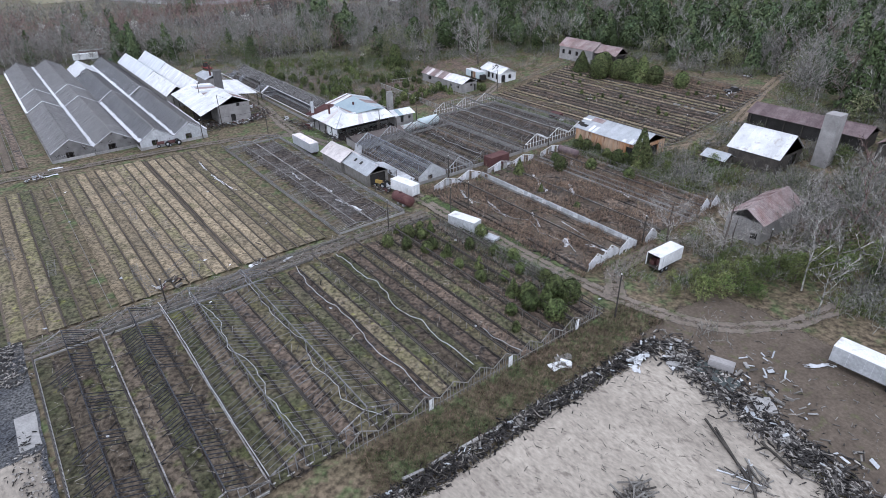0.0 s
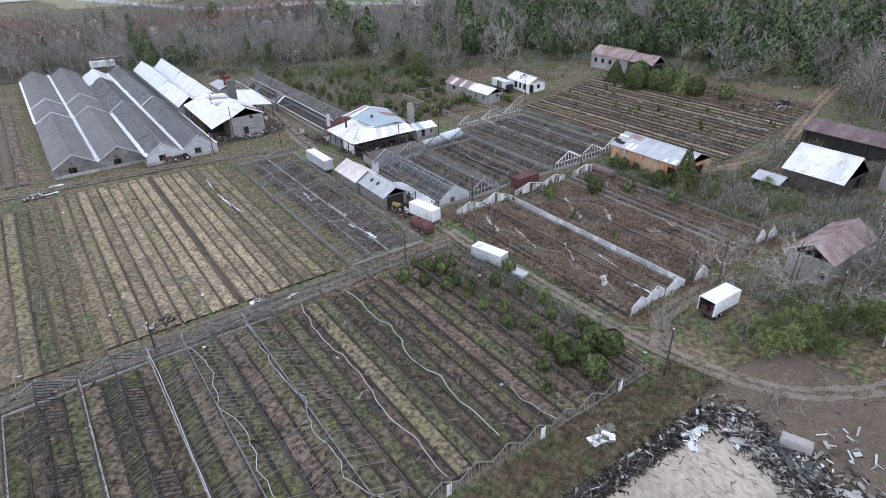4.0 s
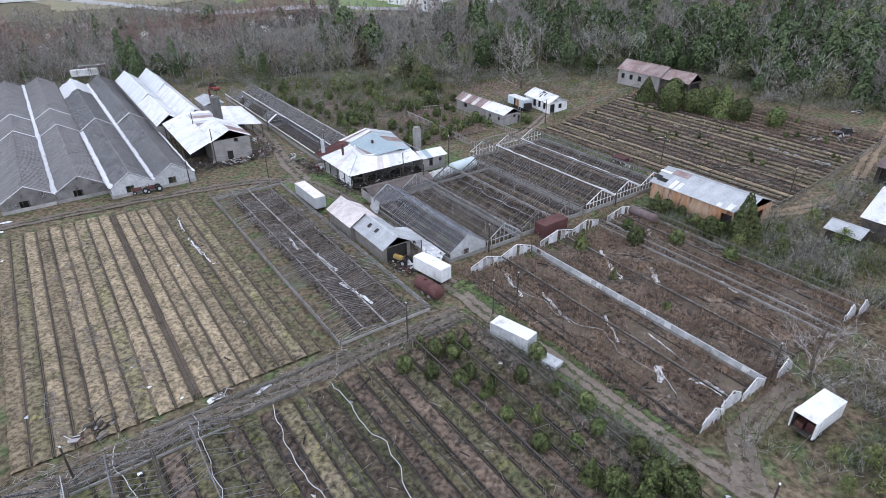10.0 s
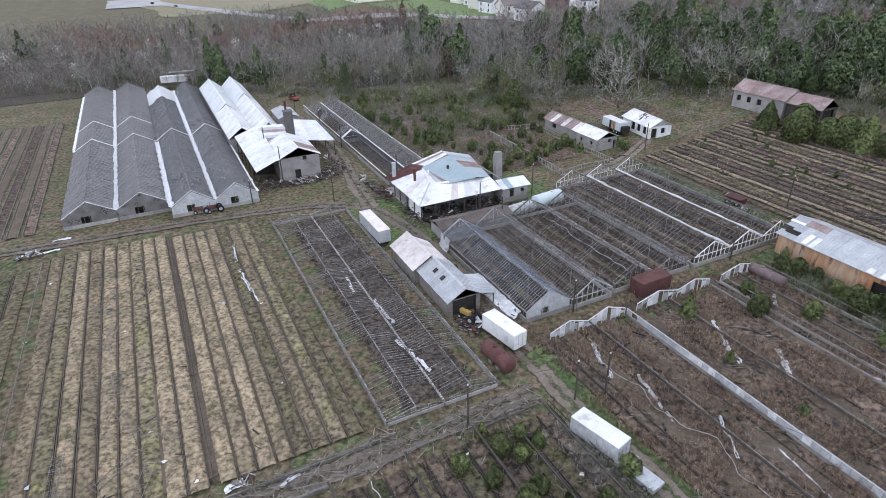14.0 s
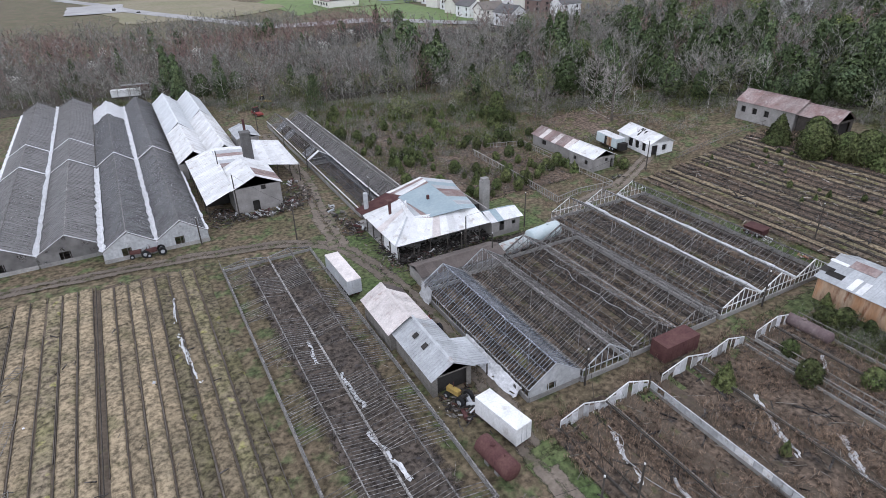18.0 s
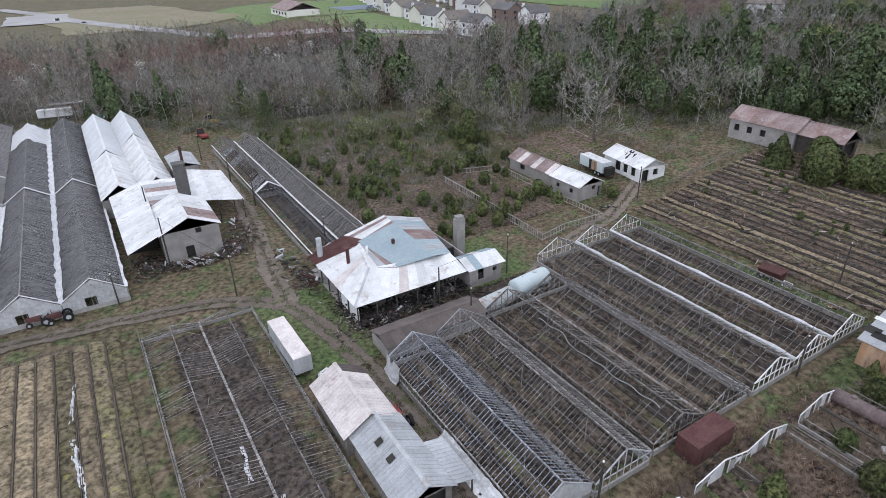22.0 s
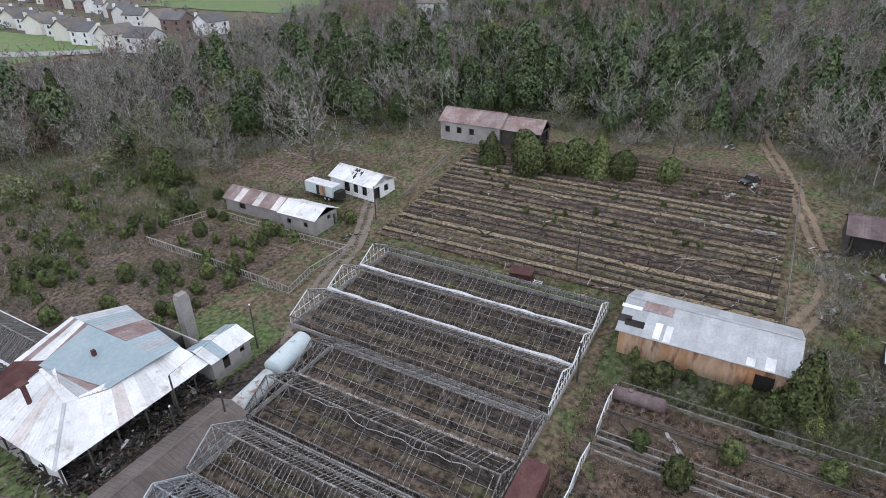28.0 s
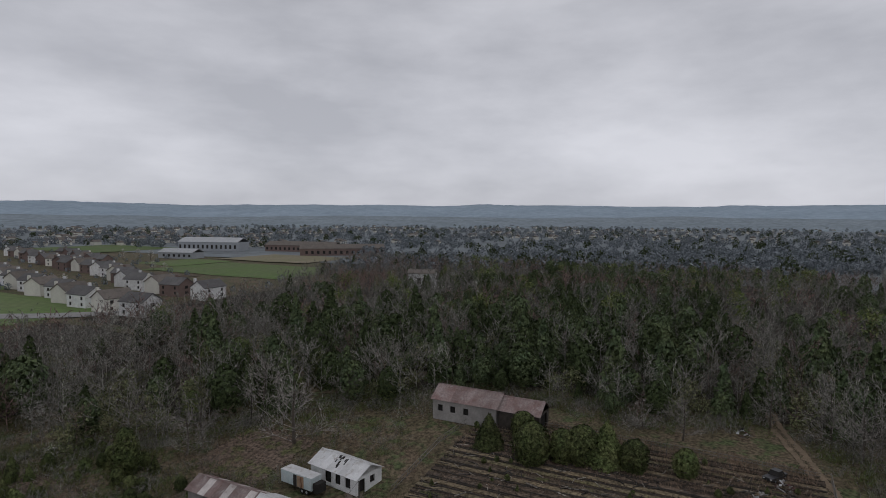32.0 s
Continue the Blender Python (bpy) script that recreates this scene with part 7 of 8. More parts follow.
near, far, farred, red, pines, lightpines, pale, blooms, under, green_under, yellow = [], [], [], [], [], [], [], [], [], [], []
for _ in range(13500):
    x, y = wr.uniform(-165, 460), wr.uniform(-90, 350)
    if on_site(x, y) or open_land(x, y):
        continue
    d = math.hypot(x - 10, y)
    az = math.degrees(math.atan2(x - 0, y + 30))
    if az < -28 or az > 128 or d > 540:
        continue
    s, a, q = wr.choice((0.6, 0.8, 0.9, 1.0, 1.1, 1.25)) * wr.uniform(0.9, 1.1), wr.uniform(0, 6.283), wr.random()
    if d > 210:
        s *= 0.82
    patchy = noise.noise(Vector((x / 28, y / 28, 3)))
    green = (0.46 if x > 108 and 14 < y < 130 else 0.17 if x > 108 and -60 < y < 14 else 0.12 if x > 84 and 90 < y < 190 else 0.0) + 0.38 * patchy
    if d < 230:
        if wr.random() < green:
            (pines if wr.random() < 0.55 else lightpines).append((x, y, s * wr.choice((0.6, 0.85, 1.1)), a, wr.randrange(4)))
        else:
            (red if q < 0.11 else pale if q < 0.24 else near).append((x, y, s, a, wr.randrange(6)))
        for _ in range(wr.choice((1, 1, 2))):
            bx, by = x + wr.gauss(0, 4), y + wr.gauss(0, 4)
            if not on_site(bx, by):
                (under if wr.random() < 0.6 else green_under).append((bx, by, wr.uniform(0.7, 1.7), a, wr.randrange(5)))
    else:
        if wr.random() < green * 0.6:
            (pines if wr.random() < 0.7 else lightpines).append((x, y, s * 0.9, a, wr.randrange(4)))
        elif q > 0.985:
            blooms.append((x, y, s * 0.9, a, wr.randrange(3)))
        elif q > 0.95 and y < 200:
            yellow.append((x, y, s * 1.6, a, wr.randrange(3)))
        else:
            (farred if noise.noise(Vector((x / 60, y / 60, 9))) + wr.uniform(-0.2, 0.2) > 0.16 else far).append((x, y, s, a, wr.randrange(5)))
stuff("woodland", near, BARE, BARK, "dense woodland of bare grey-brown trees", "woods")
stuff("woodland", red, BARE, BARKRED, "reddish budding trees in the woodland", "woods")
stuff("woodland", pale, BARE, PALEBARK, "pale-barked bare trees in the woodland", "woods")
stuff("far_woodland", far, BARE_FAR, BARK, "distant bare woodland", "woods")
stuff("far_woodland", farred, BARE_FAR, BARKRED, "distant woodland with reddish buds", "woods")
stuff("pine_wood", pines, PINES, PINE, "dark green pines among the bare trees", "woods")
stuff("pine_wood", lightpines, PINES, LEAFGREEN, "lighter green pines among the bare trees", "woods")
stuff("yellow_trees", yellow, LEAFY_FAR, SPRING, "yellow-green trees coming into leaf", "woods")
stuff("blossom_trees", blooms, LEAFY_FAR, BLOSSOM, "white blossoming trees in the far woods", "woods")
stuff("undergrowth", under, BRUSH, BARK, "tangled bare undergrowth in the woods", "undergrowth")
stuff("green_undergrowth", green_under, BRUSH, SPRING, "green undergrowth in the woods", "undergrowth")


def tree(label, x, y, kind, s=1.0, foliage=CEDAR, name="tree", group="", category="tree"):
    """One tree that can be told apart, with its stem and its crown."""
    V, T = kind
    H = V[:, 2].max()
    ob = thing(name, label, category, group, m=pose(x, y, land(x, y), 0, 0, rng.uniform(0, 360)) @ Matrix.Scale(s, 4))
    st = Shape().tube((0, 0, -0.2), (0.03 * H, 0, H * 0.35), 0.022 * H, 0.015 * H, 6).tube((0.03 * H, 0, H * 0.35), (0, 0.02 * H, H * 0.8), 0.015 * H, 0.004 * H, 6)
    part("trunk", st, TRUNK, ob)
    part("crown", big_mesh("crown", V, T, foliage), foliage, ob)
    return ob


def tree_copy(ob, x, y, s):
    return copy_thing(ob, pose(x, y, land(x, y), 0, 0, rng.uniform(0, 360)) @ Matrix.Scale(s / ob.scale[0], 4))


# cedar shrubs in the old beds, the nursery and round the sheds
masters = [tree("bushy green cedar shrub among dead weeds", 6.0 + i * 2, -8.0 - 3 * i, CEDARS[i], 0.9, name="cedar_shrub", group="cedar shrubs", category="shrub") for i in range(4)]
SHRUBS = [(10.0, -4.5, 0.8), (10.8, -7.5, 0.9), (12.0, -9.3, 0.8), (13.6, -7.0, 0.9), (14.8, -8.8, 0.8), (11.8, -13.5, 0.85), (13.5, -16.0, 0.7), (11.0, -17.5, 0.6),
          (10.5, -21.5, 0.85), (13.8, -23.0, 0.8), (10.8, -27.0, 0.9), (14.5, -28.5, 0.75), (12.0, -32.5, 1.1), (13.6, -34.5, 1.15), (11.2, -37.0, 1.1), (14.5, -37.5, 1.3), (16.4, -36.5, 1.5), (13.2, -40.5, 1.2), (17.8, -38.5, 1.4), (18.4, -33.0, 1.0),
          (16.5, -18.0, 0.9), (18.0, -22.0, 0.8), (18.8, -26.0, 1.0), (17.5, -29.0, 0.7), (8.5, -35.5, 0.7), (6.8, -39.0, 0.6), (20.0, -16.5, 0.9),
          (46.5, 1.5, 1.35), (54.5, -3.0, 1.3), (60.0, -7.0, 1.2), (57.5, 1.0, 0.9), (43.5, -8.0, 0.7), (42.6, -18.5, 0.6), (62.5, -16.0, 1.2),
          (67.2, 3.0, 1.3), (68.2, 1.0, 1.1), (69.0, -2.0, 0.9), (68.6, -5.0, 1.0), (69.4, -7.6, 0.8), (70.5, 4.2, 0.9),
          (87.0, 62.0, 0.9), (86.5, 58.8, 1.0), (77.0, 63.5, 0.8)]
for x, y, s in SHRUBS:
    tree_copy(rng.choice(masters), x + rng.uniform(-0.4, 0.4), y + rng.uniform(-0.4, 0.4), s * rng.uniform(0.85, 1.15))
sr = random.Random(5)
for _ in range(270):
    x, y = sr.uniform(39, 88), sr.uniform(60, 140)
    if x > 78 and y < 86 or y > 150 - 0.45 * (x - 30) or noise.noise(Vector((x / 11, y / 11, 8))) < -0.2:
        continue
    tree_copy(sr.choice(masters), round(x / 3.2) * 3.2 + sr.uniform(-0.7, 0.7), y, sr.uniform(0.5, 1.2))
for _ in range(46):
    x, y = sr.uniform(98, 128), sr.uniform(-8, 52)
    tree_copy(sr.choice(masters), x, y, sr.uniform(0.25, 0.55))
# larger trees that stand apart
for i, (x, y, k) in enumerate(((118.6, 46, 0.95), (116.2, 36.5, 1.1), (118.8, 31.5, 0.85), (119.4, 28, 1.0), (120.6, 24, 1.15), (120.4, 19.2, 0.8), (121.8, 11, 0.7), (124, 41, 0.8))):
    tree("large dark cedar in front of the barn", x, y, bush(110 + i, 6.2, 2.7, 3800, 0.32, cone=i % 4 == 0), k * 1.1, CEDAR, name="cedar_tree", group="big cedars")
tree("tall ivy-clad tree with green leaves", 82.5, 103.5, bush(130, 9, 2.4, 3000, 0.36), 1.0, CEDAR)
tree("big cedar with rusty green foliage by the shed", 70.2, -12.9, bush(131, 8.4, 2.9, 3600, 0.32, cone=True), 1.0, CEDAR, name="cedar_tree")
tree("dark cedar at the edge of the woods", 46, 150, crown(132, 10, 3.0, 0.3, 300, 14, 0.32), 1.0, PINE, name="cedar_tree")
for i, (x, y, k) in enumerate(((122, 128, 1.0), (127, 122, 1.1), (133, 100, 0.9), (120, 96, 0.7), (128, 76, 0.6), (104, 112, 0.7))):
    tree("broad green evergreen at the edge of the woods", x, y, bush(180 + i, 10, 3.4, 3000, 0.42), k, CEDAR, name="evergreen_tree", group="edge evergreens")
tree("cedar against the shed wall", 66.4, -9.5, bush(133, 4, 1.5, 1500, 0.24), 1.0, CEDAR, name="cedar_tree")
for i, (x, y, s) in enumerate(((112, 98, 1.2), (105, 83, 1.45), (99, 103, 0.9), (93, 100, 0.8), (136.4, 13, 0.75), (139.3, 21, 0.5), (152, -2, 0.7), (148, -12, 0.9), (140, -16, 0.9), (46, -46, 0.95), (44, -37.5, 0.8), (63, -52, 0.85), (69, -40, 0.7), (48, -54, 0.6), (57, -52, 0.75), (61.5, -50.5, 0.65), (51.5, -45, 0.5), (73, -47, 0.75), (66, -54, 0.8), (76, -14, 0.35), (124, 84, 0.8))):
    tree("bare spreading tree with pale grey branches", x, y, bare_tree(150 + i, 12, 24, 8, 7, 0.55, 0.055, low=0.2), s, PALEBARK, name="bare_tree", group="bare trees")
for i, (x, y, s) in enumerate(((88.7, 146, 0.75), (78, 120, 0.5), (60, 158, 0.6), (98, 130, 0.6), (92, 260, 0.9), (120, 255, 0.8), (360.5, 527.6, 1.3), (367.5, 516.1, 1.3), (372.8, 504.7, 1.2), (225.3, 380.1, 0.8), (304.8, 392.5, 0.9), (311.0, 414.5, 0.9))):
    tree("small tree in white blossom", x, y, crown(170 + i, 8, 2.8, 2.0, 70, 9, 0.26, "round"), s, BLOSSOM, name="blossom_tree", group="blossom trees")

# brush: thickets round the trailers and along the edges
th, thg = [], []
for _ in range(2600):
    x, y = sr.uniform(26, 112), sr.uniform(-78, -14)
    clear = near_line(x, y, [(22, -10), (24, -42), (30, -52), (44, -58), (70, -62)], 4.5) or (x < 67 and y > -38) or (50 < x < 68 and -51 < y < -38) or (84 < x < 99 and -34 < y < -19) or (106 < x < 119 and y > -50) or (32 < x < 44 and -46 < y < -36) or (69 < x < 81 and y > -13) or (26 < x < 46 and y < -60 + 0.1 * x)
    if clear or noise.noise(Vector((x / 9, y / 9, 4))) < -0.22:
        continue
    (th if sr.random() < 0.7 else thg).append((x, y, sr.uniform(0.6, 1.9), sr.uniform(0, 6.28), sr.randrange(5)))
for _ in range(150):
    x, y = 18.6 + sr.gauss(0, 1.0), sr.uniform(-36, -8)
    (th if sr.random() < 0.75 else thg).append((x, y, sr.uniform(0.4, 1.1), 0, sr.randrange(5)))
for _ in range(260):
    x, y = sr.uniform(81.2, 84.6), sr.uniform(-9, 50)
    if noise.noise(Vector((x / 3, y / 5, 14))) > -0.05:
        (th if sr.random() < 0.35 else thg).append((x, y, sr.uniform(0.25, 0.6), 0, sr.randrange(5)))
for _ in range(500):
    x, y = sr.uniform(64.8, 70.3), sr.uniform(-30, 4)
    (th if sr.random() < 0.4 else thg).append((x, y, sr.uniform(0.3, 0.9), 0, sr.randrange(5)))
for _ in range(1700):
    x, y = sr.uniform(38, 118), sr.uniform(60, 152)
    if not on_site(x, y) or 62 < x < 79 and y < 86 and sr.random() < 0.6 or 76 < x < 107 and 58 < y < 75 or 77 < x < 87 and y < 85 or 92 < x < 108 and 78 < y < 97:
        continue
    (th if sr.random() < 0.5 else thg).append((x, y, sr.uniform(0.3, 1.0) * (1.5 if y > 92 else 1.0), 0, sr.randrange(5)))
for (ax, ay), (bx, by) in zip(EDGE[2:22], EDGE[3:23]):
    for _ in range(round(math.hypot(bx - ax, by - ay) * 2.6)):
        u = sr.random()
        x, y = ax + u * (bx - ax) + sr.gauss(0, 3.2), ay + u * (by - ay) + sr.gauss(0, 3.2)
        if near_line(x, y, [(92, -15), (106, -14.2), (124, -11), (143, -5), (168, -3)], 2.5) or 124 < x < 134 and 37 < y < 64 or 105 < x < 119 and y < -12:
            continue
        (th if sr.random() < 0.6 else thg).append((x, y, sr.uniform(0.4, 1.5), 0, sr.randrange(5)))
OLIVES = [crown(400 + k, 6, 2.7, 0.2, 55, 8, 0.5, "round") for k in range(3)]
olives = []
for _ in range(900):
    x, y = sr.uniform(40, 210), sr.uniform(-70, 185)
    if (on_site(x, y) and not (62 < x < 88 and 100 < y < 150)) or open_land(x, y) or noise.noise(Vector((x / 22, y / 22, 12))) < 0.02 or x < 100 and y < 90:
        continue
    olives.append((x, y, sr.uniform(0.45, 1.25), 0, sr.randrange(3)))
stuff("olive_bushes", olives, OLIVES, OLIVE, "olive-green bushes among the bare trees", "bushes")
stuff("thicket", th, BRUSH, BARK, "thicket of bare grey brush", "brush")
stuff("green_thicket", thg, BRUSH, SPRING, "brush coming into green leaf", "brush")
leafies = [tree("bush coming into pale green leaf", 33 + 3 * i, -50.5 - 1.5 * i, LEAFY[i % 3], 0.55, SPRING, name="leafing_bush", group="leafing bushes", category="bush") for i in range(3)]
for x, y, s in ((37, -49.5, 0.55), (41, -51.5, 0.6), (45, -53.5, 0.6), (48, -57, 0.7), (52, -58.5, 0.7), (55, -61, 0.6), (43, -48, 0.45), (39.5, -55.5, 0.45), (60, -60, 0.6), (81, -24, 0.5), (84, -17.5, 0.5), (100, -42, 0.6), (69.5, -20, 0.5), (74, -17, 0.45), (36, -47.5, 0.4), (40, -49.5, 0.5), (44, -51, 0.5), (47.5, -54.5, 0.6), (50.5, -56, 0.55), (53.5, -58, 0.6), (57, -57.5, 0.6), (62, -62, 0.7), (66, -58, 0.6), (31, -47.5, 0.3), (34, -45, 0.3), (67.5, -7, 0.3), (68.5, -10, 0.35), (66.8, 1.5, 0.3), (68.3, 3.2, 0.35), (67.2, -14, 0.35)):
    tree_copy(rng.choice(leafies), x, y, s)

# dead weeds and grass in the fields
TUFT = [brush(200 + i, 0.8, 7, 0.03) for i in range(4)]
weeds, tufts = [], []
for _ in range(5600):
    x, y = sr.uniform(24, 66), sr.uniform(-36, 8)
    if noise.noise(Vector((x / 6, y / 6, 2))) > -0.15:
        weeds.append((x, y, sr.uniform(0.8, 1.9), 0, sr.randrange(4)))
for _ in range(2600):
    x, y = sr.uniform(84, 129), sr.uniform(-10, 53)
    weeds.append((x, y, sr.uniform(0.4, 1.1), 0, sr.randrange(4)))
for _ in range(1800):
    x, y = sr.uniform(26, 80), sr.uniform(11, 46)
    weeds.append((x, y, sr.uniform(0.4, 1.2), 0, sr.randrange(4)))
for _ in range(2200):
    x, y = sr.uniform(-22, 24), sr.uniform(-50.6, -44)
    tufts.append((x, y, sr.uniform(0.4, 1.3), 0, sr.randrange(4)))
for _ in range(1300):
    x, y = sr.uniform(2, 19), sr.uniform(-43, -5)
    weeds.append((x, y, sr.uniform(0.4, 1.1), 0, sr.randrange(4)))
for _ in range(1500):
    x, y = sr.uniform(60, 98), sr.uniform(52, 106)
    if near_line(x, y, [(66, 50), (80, 53), (88, 57), (96, 61)], 2.5) or 77.5 < x < 106 and 58 < y < 84:
        continue
    weeds.append((x, y, sr.uniform(0.5, 1.4), 0, sr.randrange(4)))
for _ in range(1500):
    x, y = sr.uniform(117, 133), sr.uniform(-8, 52)
    weeds.append((x, y, sr.uniform(0.6, 1.8), 0, sr.randrange(4)))
for _ in range(700):
    x, y = sr.uniform(84, 112), sr.uniform(54, 100)
    if near_line(x, y, [(80, 53), (88, 57), (96, 61)], 2.5) or 79 < x < 104 and 58 < y < 86:
        continue
    weeds.append((x, y, sr.uniform(0.5, 1.5), 0, sr.randrange(4)))
DRY = leafy("dry_stalks", (0.29, 0.205, 0.14), (0.165, 0.115, 0.082))
stuff("dead_weeds", weeds, TUFT, DRY, "dead brown weed stalks in the ruined beds", "weeds")
stuff("rough_grass_tufts", tufts[::2], TUFT, OLIVE, "rough olive tufts along the wall", "grass")
stuff("rough_grass_tufts", tufts[1::2], TUFT, DRY, "dry brown tufts along the wall", "grass")


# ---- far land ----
# the ridge's pale blue is distance haze mixed into its base colour
HILL = material("wooded_hills_haze_tint", (0.36, 0.455, 0.54), (0.3, 0.385, 0.46), big=0.004, fine=0.03, bump=0, vary=0.1)
# blue-grey of the plain includes the haze over the valley
PLAIN = material("distant_plain_haze_tint", (0.2, 0.225, 0.235), (0.16, 0.18, 0.19), big=0.01, fine=0.05, bump=0, vary=0.2)
MEADOW = material("spring_meadow", (0.12, 0.19, 0.05), (0.14, 0.175, 0.07), big=0.02, fine=0.3, bump=0, vary=0.12)
TILTH = material("bare_field", (0.25, 0.21, 0.14), (0.20, 0.19, 0.10), big=0.02, fine=0.3, bump=0, vary=0.12)
ASPHALT = material("pale_asphalt", (0.38, 0.37, 0.355), (0.31, 0.30, 0.29), big=0.05, fine=0.6, bump=0.1, vary=0.08)


def ridge_line(name, dist, height, seed, label, mat):
    s = Shape()
    for k in range(481):
        i = k / 3
        a = radians(-40 + 180 * i / 160)
        n = noise.noise(Vector((i / 13, seed, 0))) + 0.5 * noise.noise(Vector((i / 4, seed, 3))) + 0.16 * noise.noise(Vector((i * 1.3, seed, 5))) + 0.12 * noise.noise(Vector((i * 3.1, seed, 8)))
        for q, z in ((0.72, -2), (0.86, height * 0.5 * (1 + 0.4 * n)), (1.0, height * (1 + 0.16 * n)), (1.05, -2)):
            s.v.append((math.sin(a) * dist * q, math.cos(a) * dist * q, z))
    s.f = [(4 * i + k, 4 * i + k + 1, 4 * i + 5 + k, 4 * i + 4 + k) for i in range(480) for k in range(3)]
    return solid(name, s, mat, label, "backdrop", kind="structure")


# nearer hills: a weaker haze blue painted into the colour
VALE = material("valley_side_haze_tint", (0.27, 0.325, 0.36), (0.22, 0.27, 0.3), big=0.01, fine=0.05, bump=0, vary=0.2)
ridge_line("backdrop_ridge", 3900, 116, 2.0, "long wooded ridge on the horizon, coloured blue for haze", HILL)
ridge_line("backdrop_hills", 2750, 44, 7.0, "lower wooded hills before the ridge, tinted for haze", VALE)
patch("backdrop_plain", 430, 2600, -500, 2600, PLAIN, "distant valley of woods and suburbs, greyed with painted haze", lift=0.5, step=90, ragged=20)
patch("meadow", 134.3, 182.9, 256.4, 371.2, MEADOW, "bright green meadow beside the houses", lift=0.3, step=15, ragged=4)
patch("meadow", 107.8, 222.6, 375.7, 494.9, MEADOW, "green playing field", lift=0.3, step=15, ragged=4)
patch("meadow", 306.6, 390.5, 282.9, 424.3, MEADOW, "green field beyond the houses", lift=0.35, step=12, ragged=5)
patch("meadow", 341.9, 403.8, 427.8, 486.1, MEADOW, "small green field by the school", lift=0.35, step=12, ragged=5)
patch("meadow", 399.3, 518.6, 645.1, 795.3, MEADOW, "green field beyond the suburb", lift=0.8, step=20, ragged=6)
patch("bare_bank", 280.1, 305.7, 340.3, 397.8, CLAY, "bare orange bank by the houses", lift=0.4, step=8, ragged=3)
patch("ploughed_field", 10, 115, 430, 640, TILTH, "bare brown field by the road", lift=0.3, step=20, ragged=6, skew=lambda x, y: (x + (y - 430) * -0.15, y))
patch("ploughed_field", 409.9, 487.7, 353.6, 459.6, TILTH, "pale bare field", lift=0.8, step=20, ragged=6)
track("road", ROAD, 9, ASPHALT, "pale asphalt road beyond the woods", lift=0.5, step=10)
patch("car_park", -30, 12, 520, 600, ASPHALT, "pale paved forecourt by the road", lift=0.6, step=10, ragged=3)
patch("sports_court", 176, 232, 395, 425, material("blue_court", (0.20, 0.24, 0.30), (0.17, 0.2, 0.26), big=0.05, fine=0.5), "blue-grey sports court", lift=0.5, step=10, ragged=0.2)

DARKROOF = material("charcoal_shingle", (0.12, 0.115, 0.115), (0.16, 0.155, 0.15), big=0.2, fine=1.5, bump=0.2, vary=0.12)
TANROOF = material("brown_shingle", (0.19, 0.165, 0.14), (0.15, 0.13, 0.115), big=0.2, fine=1.5, bump=0.2, vary=0.12)
CREAM = material("cream_siding", (0.70, 0.68, 0.60), (0.62, 0.60, 0.53), big=0.2, fine=2.0, bump=0.05, vary=0.06)
BRICK = material("red_brick", (0.22, 0.155, 0.135), (0.18, 0.13, 0.115), big=0.2, fine=3.0, bump=0.2, vary=0.1)


def suburb_house(x, y, rz, wall, roof, label, w=11.5, l=15, h=6.4):
    ob = thing("suburban_house", label, "house", "suburban houses", m=pose(x, y, land(x, y), 0, 0, rz))
    part("wall", Shape().box(-w / 2, w / 2, -l / 2, l / 2, -0.5, h).add([(-w / 2, -l / 2, h), (w / 2, -l / 2, h), (0, -l / 2, h + 3.2), (-w / 2, l / 2, h), (w / 2, l / 2, h), (0, l / 2, h + 3.2)], [(0, 1, 2), (5, 4, 3)]), wall, ob)
    for sg in (-1, 1):
        p = [(sg * (w / 2 + 0.5), -l / 2 - 0.5, h - 0.1), (sg * (w / 2 + 0.5), l / 2 + 0.5, h - 0.1), (0, l / 2 + 0.5, h + 3.5), (0, -l / 2 - 0.5, h + 3.5)]
        part("roof", Shape().slab(*(p if sg > 0 else p[::-1]), 0.25), roof, ob)
    for z in (1.2, 4.0):
        for k in (-1, 1):
            part("window", Shape().box(-w / 2 - 0.06, -w / 2 + 0.02, k * 4 - 0.6, k * 4 + 0.6, z, z + 1.5), GLOOM, ob)
        part("window", Shape().box(-1.0, 1.0, -l / 2 - 0.06, -l / 2 + 0.02, z, z + 1.5), GLOOM, ob)
    part("chimney", Shape().box(w / 2 - 1.4, w / 2 - 0.3, l / 2 - 3, l / 2 - 1.8, h, h + 4.2), wall, ob)
    return ob


hr = random.Random(3)
def along(pts, n):
    """n places evenly spaced along a bent street."""
    seg = [math.hypot(b[0] - a[0], b[1] - a[1]) for a, b in zip(pts, pts[1:])]
    for i in range(n):
        u = sum(seg) * i / (n - 1)
        k = 0
        while k < len(seg) - 1 and u > seg[k]:
            u -= seg[k]
            k += 1
        f = u / seg[k]
        yield pts[k][0] + f * (pts[k + 1][0] - pts[k][0]), pts[k][1] + f * (pts[k + 1][1] - pts[k][1])


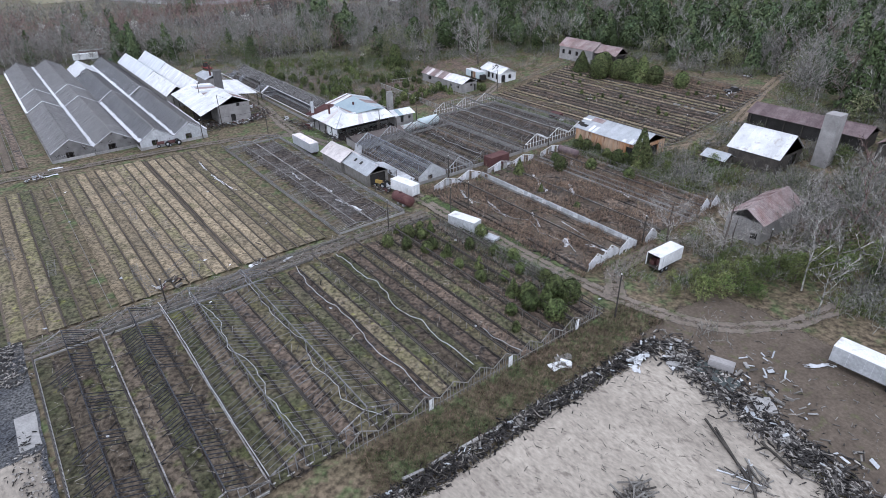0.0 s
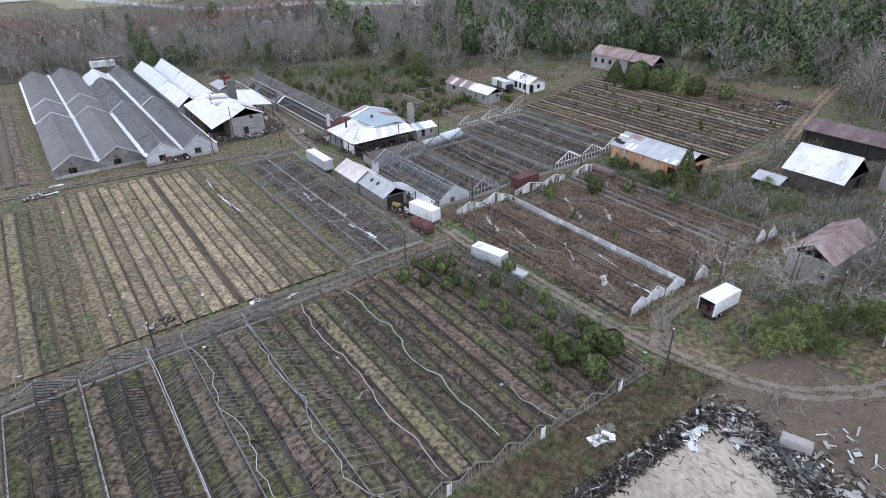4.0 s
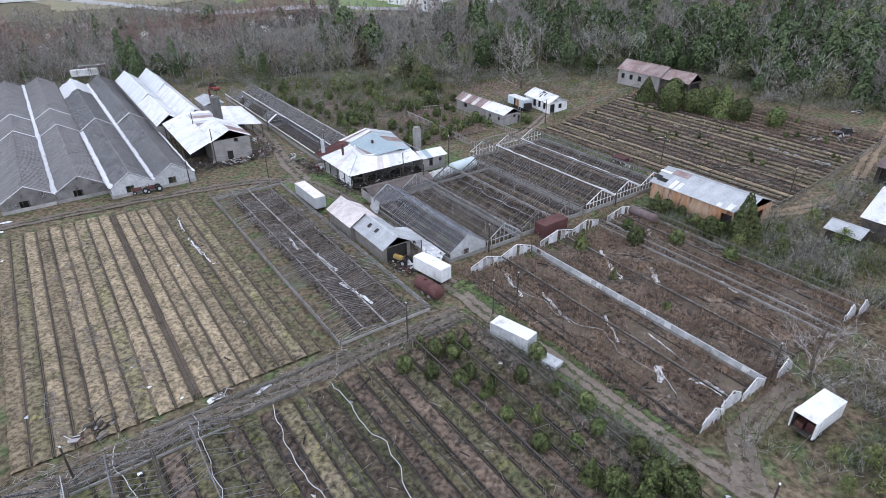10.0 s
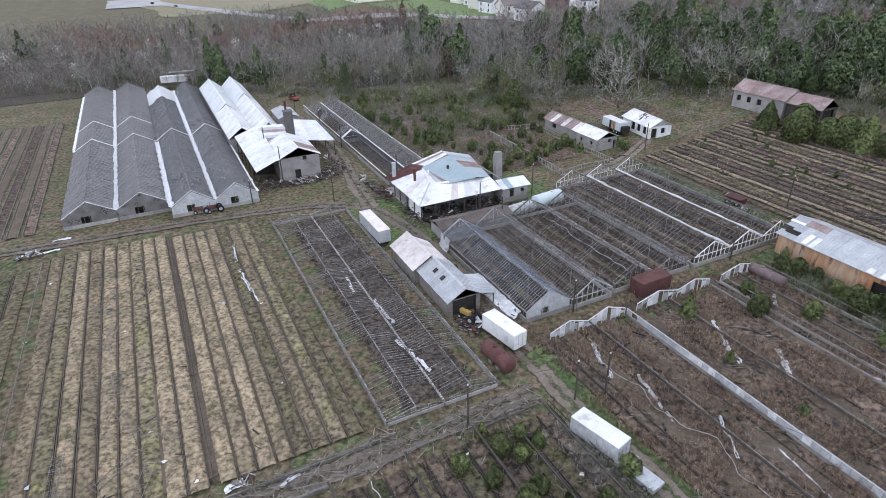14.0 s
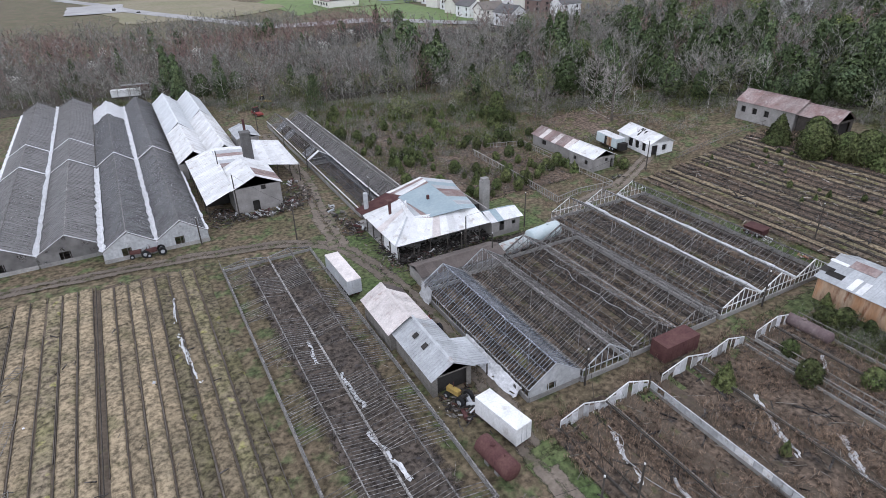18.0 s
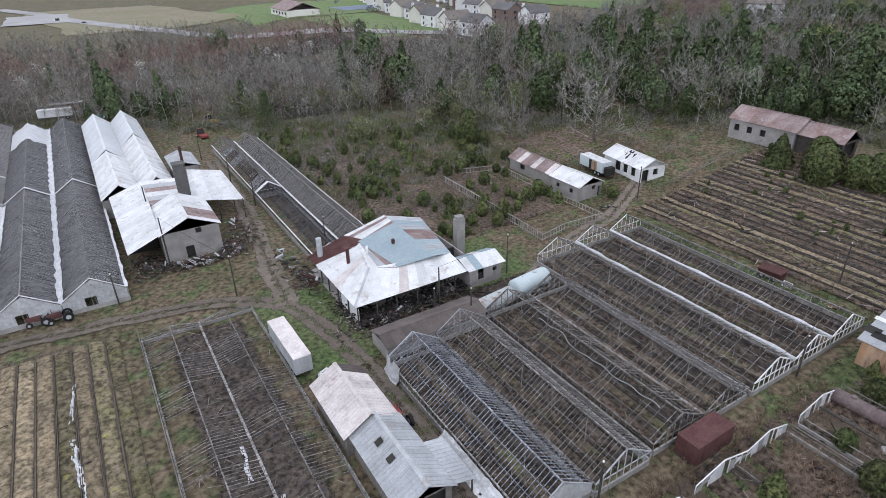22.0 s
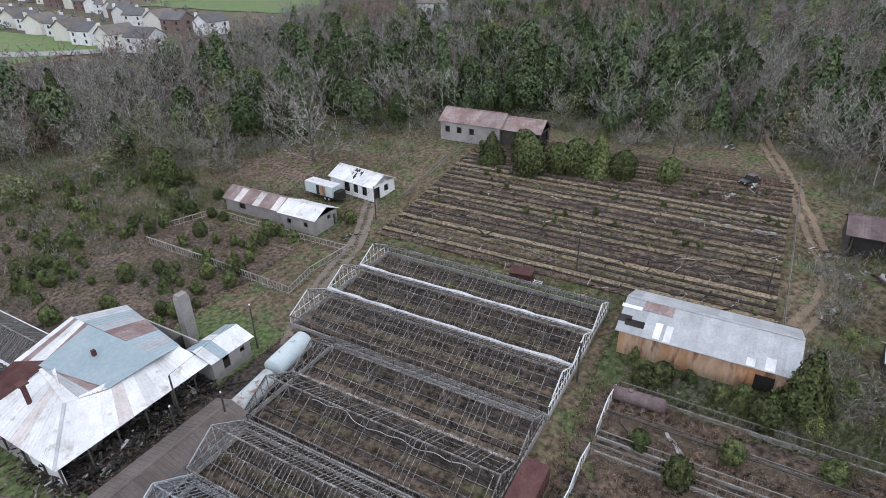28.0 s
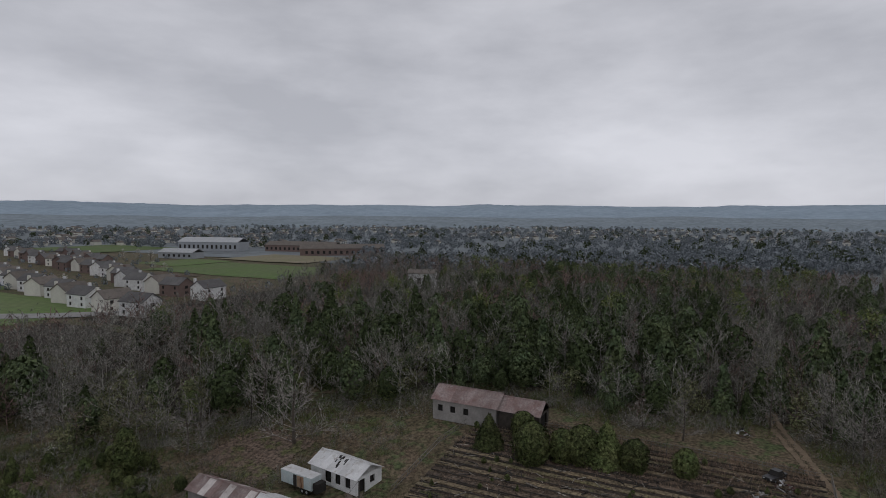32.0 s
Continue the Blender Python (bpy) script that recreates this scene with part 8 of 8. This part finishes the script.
STREETS = (([(176.7, 233.4), (175.8, 250.2), (180.2, 276.7), (192.6, 337.7), (206.7, 393.3), (224.4, 459.6)], 12, 0), ([(222.6, 251.1), (226.2, 278.5), (231.5, 318.2), (263.3, 388.9), (273.9, 433.1), (293.3, 494.9)], 13, 1), ([(280.1, 469.3), (297.7, 530.3), (318.1, 605.4), (341.9, 680.5)], 10, 2), ([(311.0, 481.7), (330.4, 539.1), (355.2, 609.8)], 7, 2), ([(483.3, 883.7), (554.0, 910.2)], 6, 0))
for pts, count, k in STREETS:
    for i, (x, y) in enumerate(along(pts, count)):
        wall, roof, lab = ((WHITE, DARKROOF, "white two-storey suburban house with a charcoal roof"), (CREAM, TANROOF, "cream two-storey suburban house with a brown roof"), (BRICK, DARKROOF, "brick two-storey suburban house with a charcoal roof"))[(0, 1, 0, 1)[i % 4] if k == 0 else (0, 2, 1, 0)[i % 4] if k == 1 else (2, 2, 1, 2, 0)[i % 5]]
        suburb_house(x + hr.uniform(-2, 2), y + hr.uniform(-2, 2), (8, 98)[(i + k) % 2] + hr.uniform(-10, 10), wall, roof, lab, w=10.5, l=13.5)
GREYWALL = material("grey_cladding", (0.36, 0.38, 0.40), (0.32, 0.34, 0.36), big=0.05, fine=0.5, bump=0, vary=0.05)
for nm, x, y, rz, w, l, h, mat, lab in (("school_building", 507.1, 576.2, 16, 26, 78, 11, GREYWALL, "long grey institutional building"), ("brick_block", 523.0, 396.0, 38, 22, 88, 8, BRICK, "long low brick building"), ("brick_block", 547.8, 472.8, 10, 22, 90, 8, BRICK, "low brick building with a brown roof"), ("school_annexe", 408.2, 507.3, 12, 18, 40, 6, GREYWALL, "grey annexe with a gabled roof"), ("pavilion", 141.4, 399.5, 0, 22, 34, 4, CREAM, "low pavilion with a pink roof"), ("lookout_building", 320, 178, 20, 10, 16, 9, WHITE, "pale building half hidden in the woods")):
    b = thing(nm, lab, "building", m=pose(x, y, land(x, y), 0, 0, rz))
    part("wall", Shape().box(-w / 2, w / 2, -l / 2, l / 2, -0.5, h), mat, b)
    for sg in (-1, 1):
        p = [(sg * (w / 2 + 0.6), -l / 2 - 0.6, h), (sg * (w / 2 + 0.6), l / 2 + 0.6, h), (0, l / 2 + 0.6, h + w * 0.2), (0, -l / 2 - 0.6, h + w * 0.2)]
        part("roof", Shape().slab(*(p if sg > 0 else p[::-1]), 0.3), REDTIN if nm == "pavilion" else GREYTIN if nm.startswith("school") else TANROOF, b)
    for i in range(int(l / 6)):
        part("window", Shape().box(-w / 2 - 0.08, -w / 2 + 0.02, -l / 2 + 2 + i * 6, -l / 2 + 4.5 + i * 6, h * 0.3, h * 0.7), GLOOM, b)
# the far valley: tree clumps and roofs too small to pick apart
FARTREE = [bush(300 + i, 9, 4.6, 56, 1.7, base=0.6) for i in range(4)]
ft, fg = [], []
for _ in range(5200):
    a, d = radians(wr.uniform(8, 108)), 430 * (2300 / 430) ** wr.random()
    x, y = 15 + d * math.sin(a), d * math.cos(a)
    if x < 580 and y > 222 + 0.5 * (x - 232) and d < 840 or noise.noise(Vector((x / 130, y / 130, 1))) < -0.2:
        continue
    (ft if wr.random() < 0.8 else fg).append((x, y, wr.uniform(0.8, 1.3), wr.uniform(0, 6.28), wr.randrange(4)))
for _ in range(120):
    x, y = wr.uniform(175, 390), wr.uniform(240, 700)
    if 305 < x < 392 and 280 < y < 425:
        continue
    ft.append((x, y, wr.uniform(0.3, 0.5), 0, wr.randrange(4)))
# twig colour lightened and blued to carry the haze of the distance
VALLEY = leafy("distant_twigs_haze_tint", (0.27, 0.305, 0.33), (0.205, 0.235, 0.255))
stuff("valley_trees", ft, FARTREE, VALLEY, "distant bare trees across the valley, tinted with haze", "woods")
stuff("valley_trees", fg, FARTREE, PINE, "distant evergreens across the valley", "woods")
town, roofs = Shape(), Shape()
for _ in range(1500):
    a, d = radians(hr.uniform(12, 105)), hr.uniform(820, 2300)
    x, y, s = 15 + d * math.sin(a), d * math.cos(a), hr.uniform(0.55, 0.95)
    if noise.noise(Vector((x / 260, y / 260, 6))) < -0.05:
        continue
    w, l, e, h = 6.6 * s, 5.6 * s, 5.4 + 5.9 * s, 5.5 + 9 * s
    town.box(x - 6 * s, x + 6 * s, y - 5 * s, y + 5 * s, 3, 5.5 + 6 * s)
    roofs.add([(x - w, y - l, e), (x + w, y - l, e), (x + w, y + l, e), (x - w, y + l, e), (x - w, y, h), (x + w, y, h)], [(0, 1, 5, 4), (2, 3, 4, 5), (0, 4, 3), (1, 2, 5), (3, 2, 1, 0)])
tagged(solid("far_town", town, CREAM, "pale houses scattered across the valley", "town"), kind="stuff")
tagged(solid("far_town", roofs, TANROOF, "brown roofs scattered across the valley", "town"), kind="stuff")
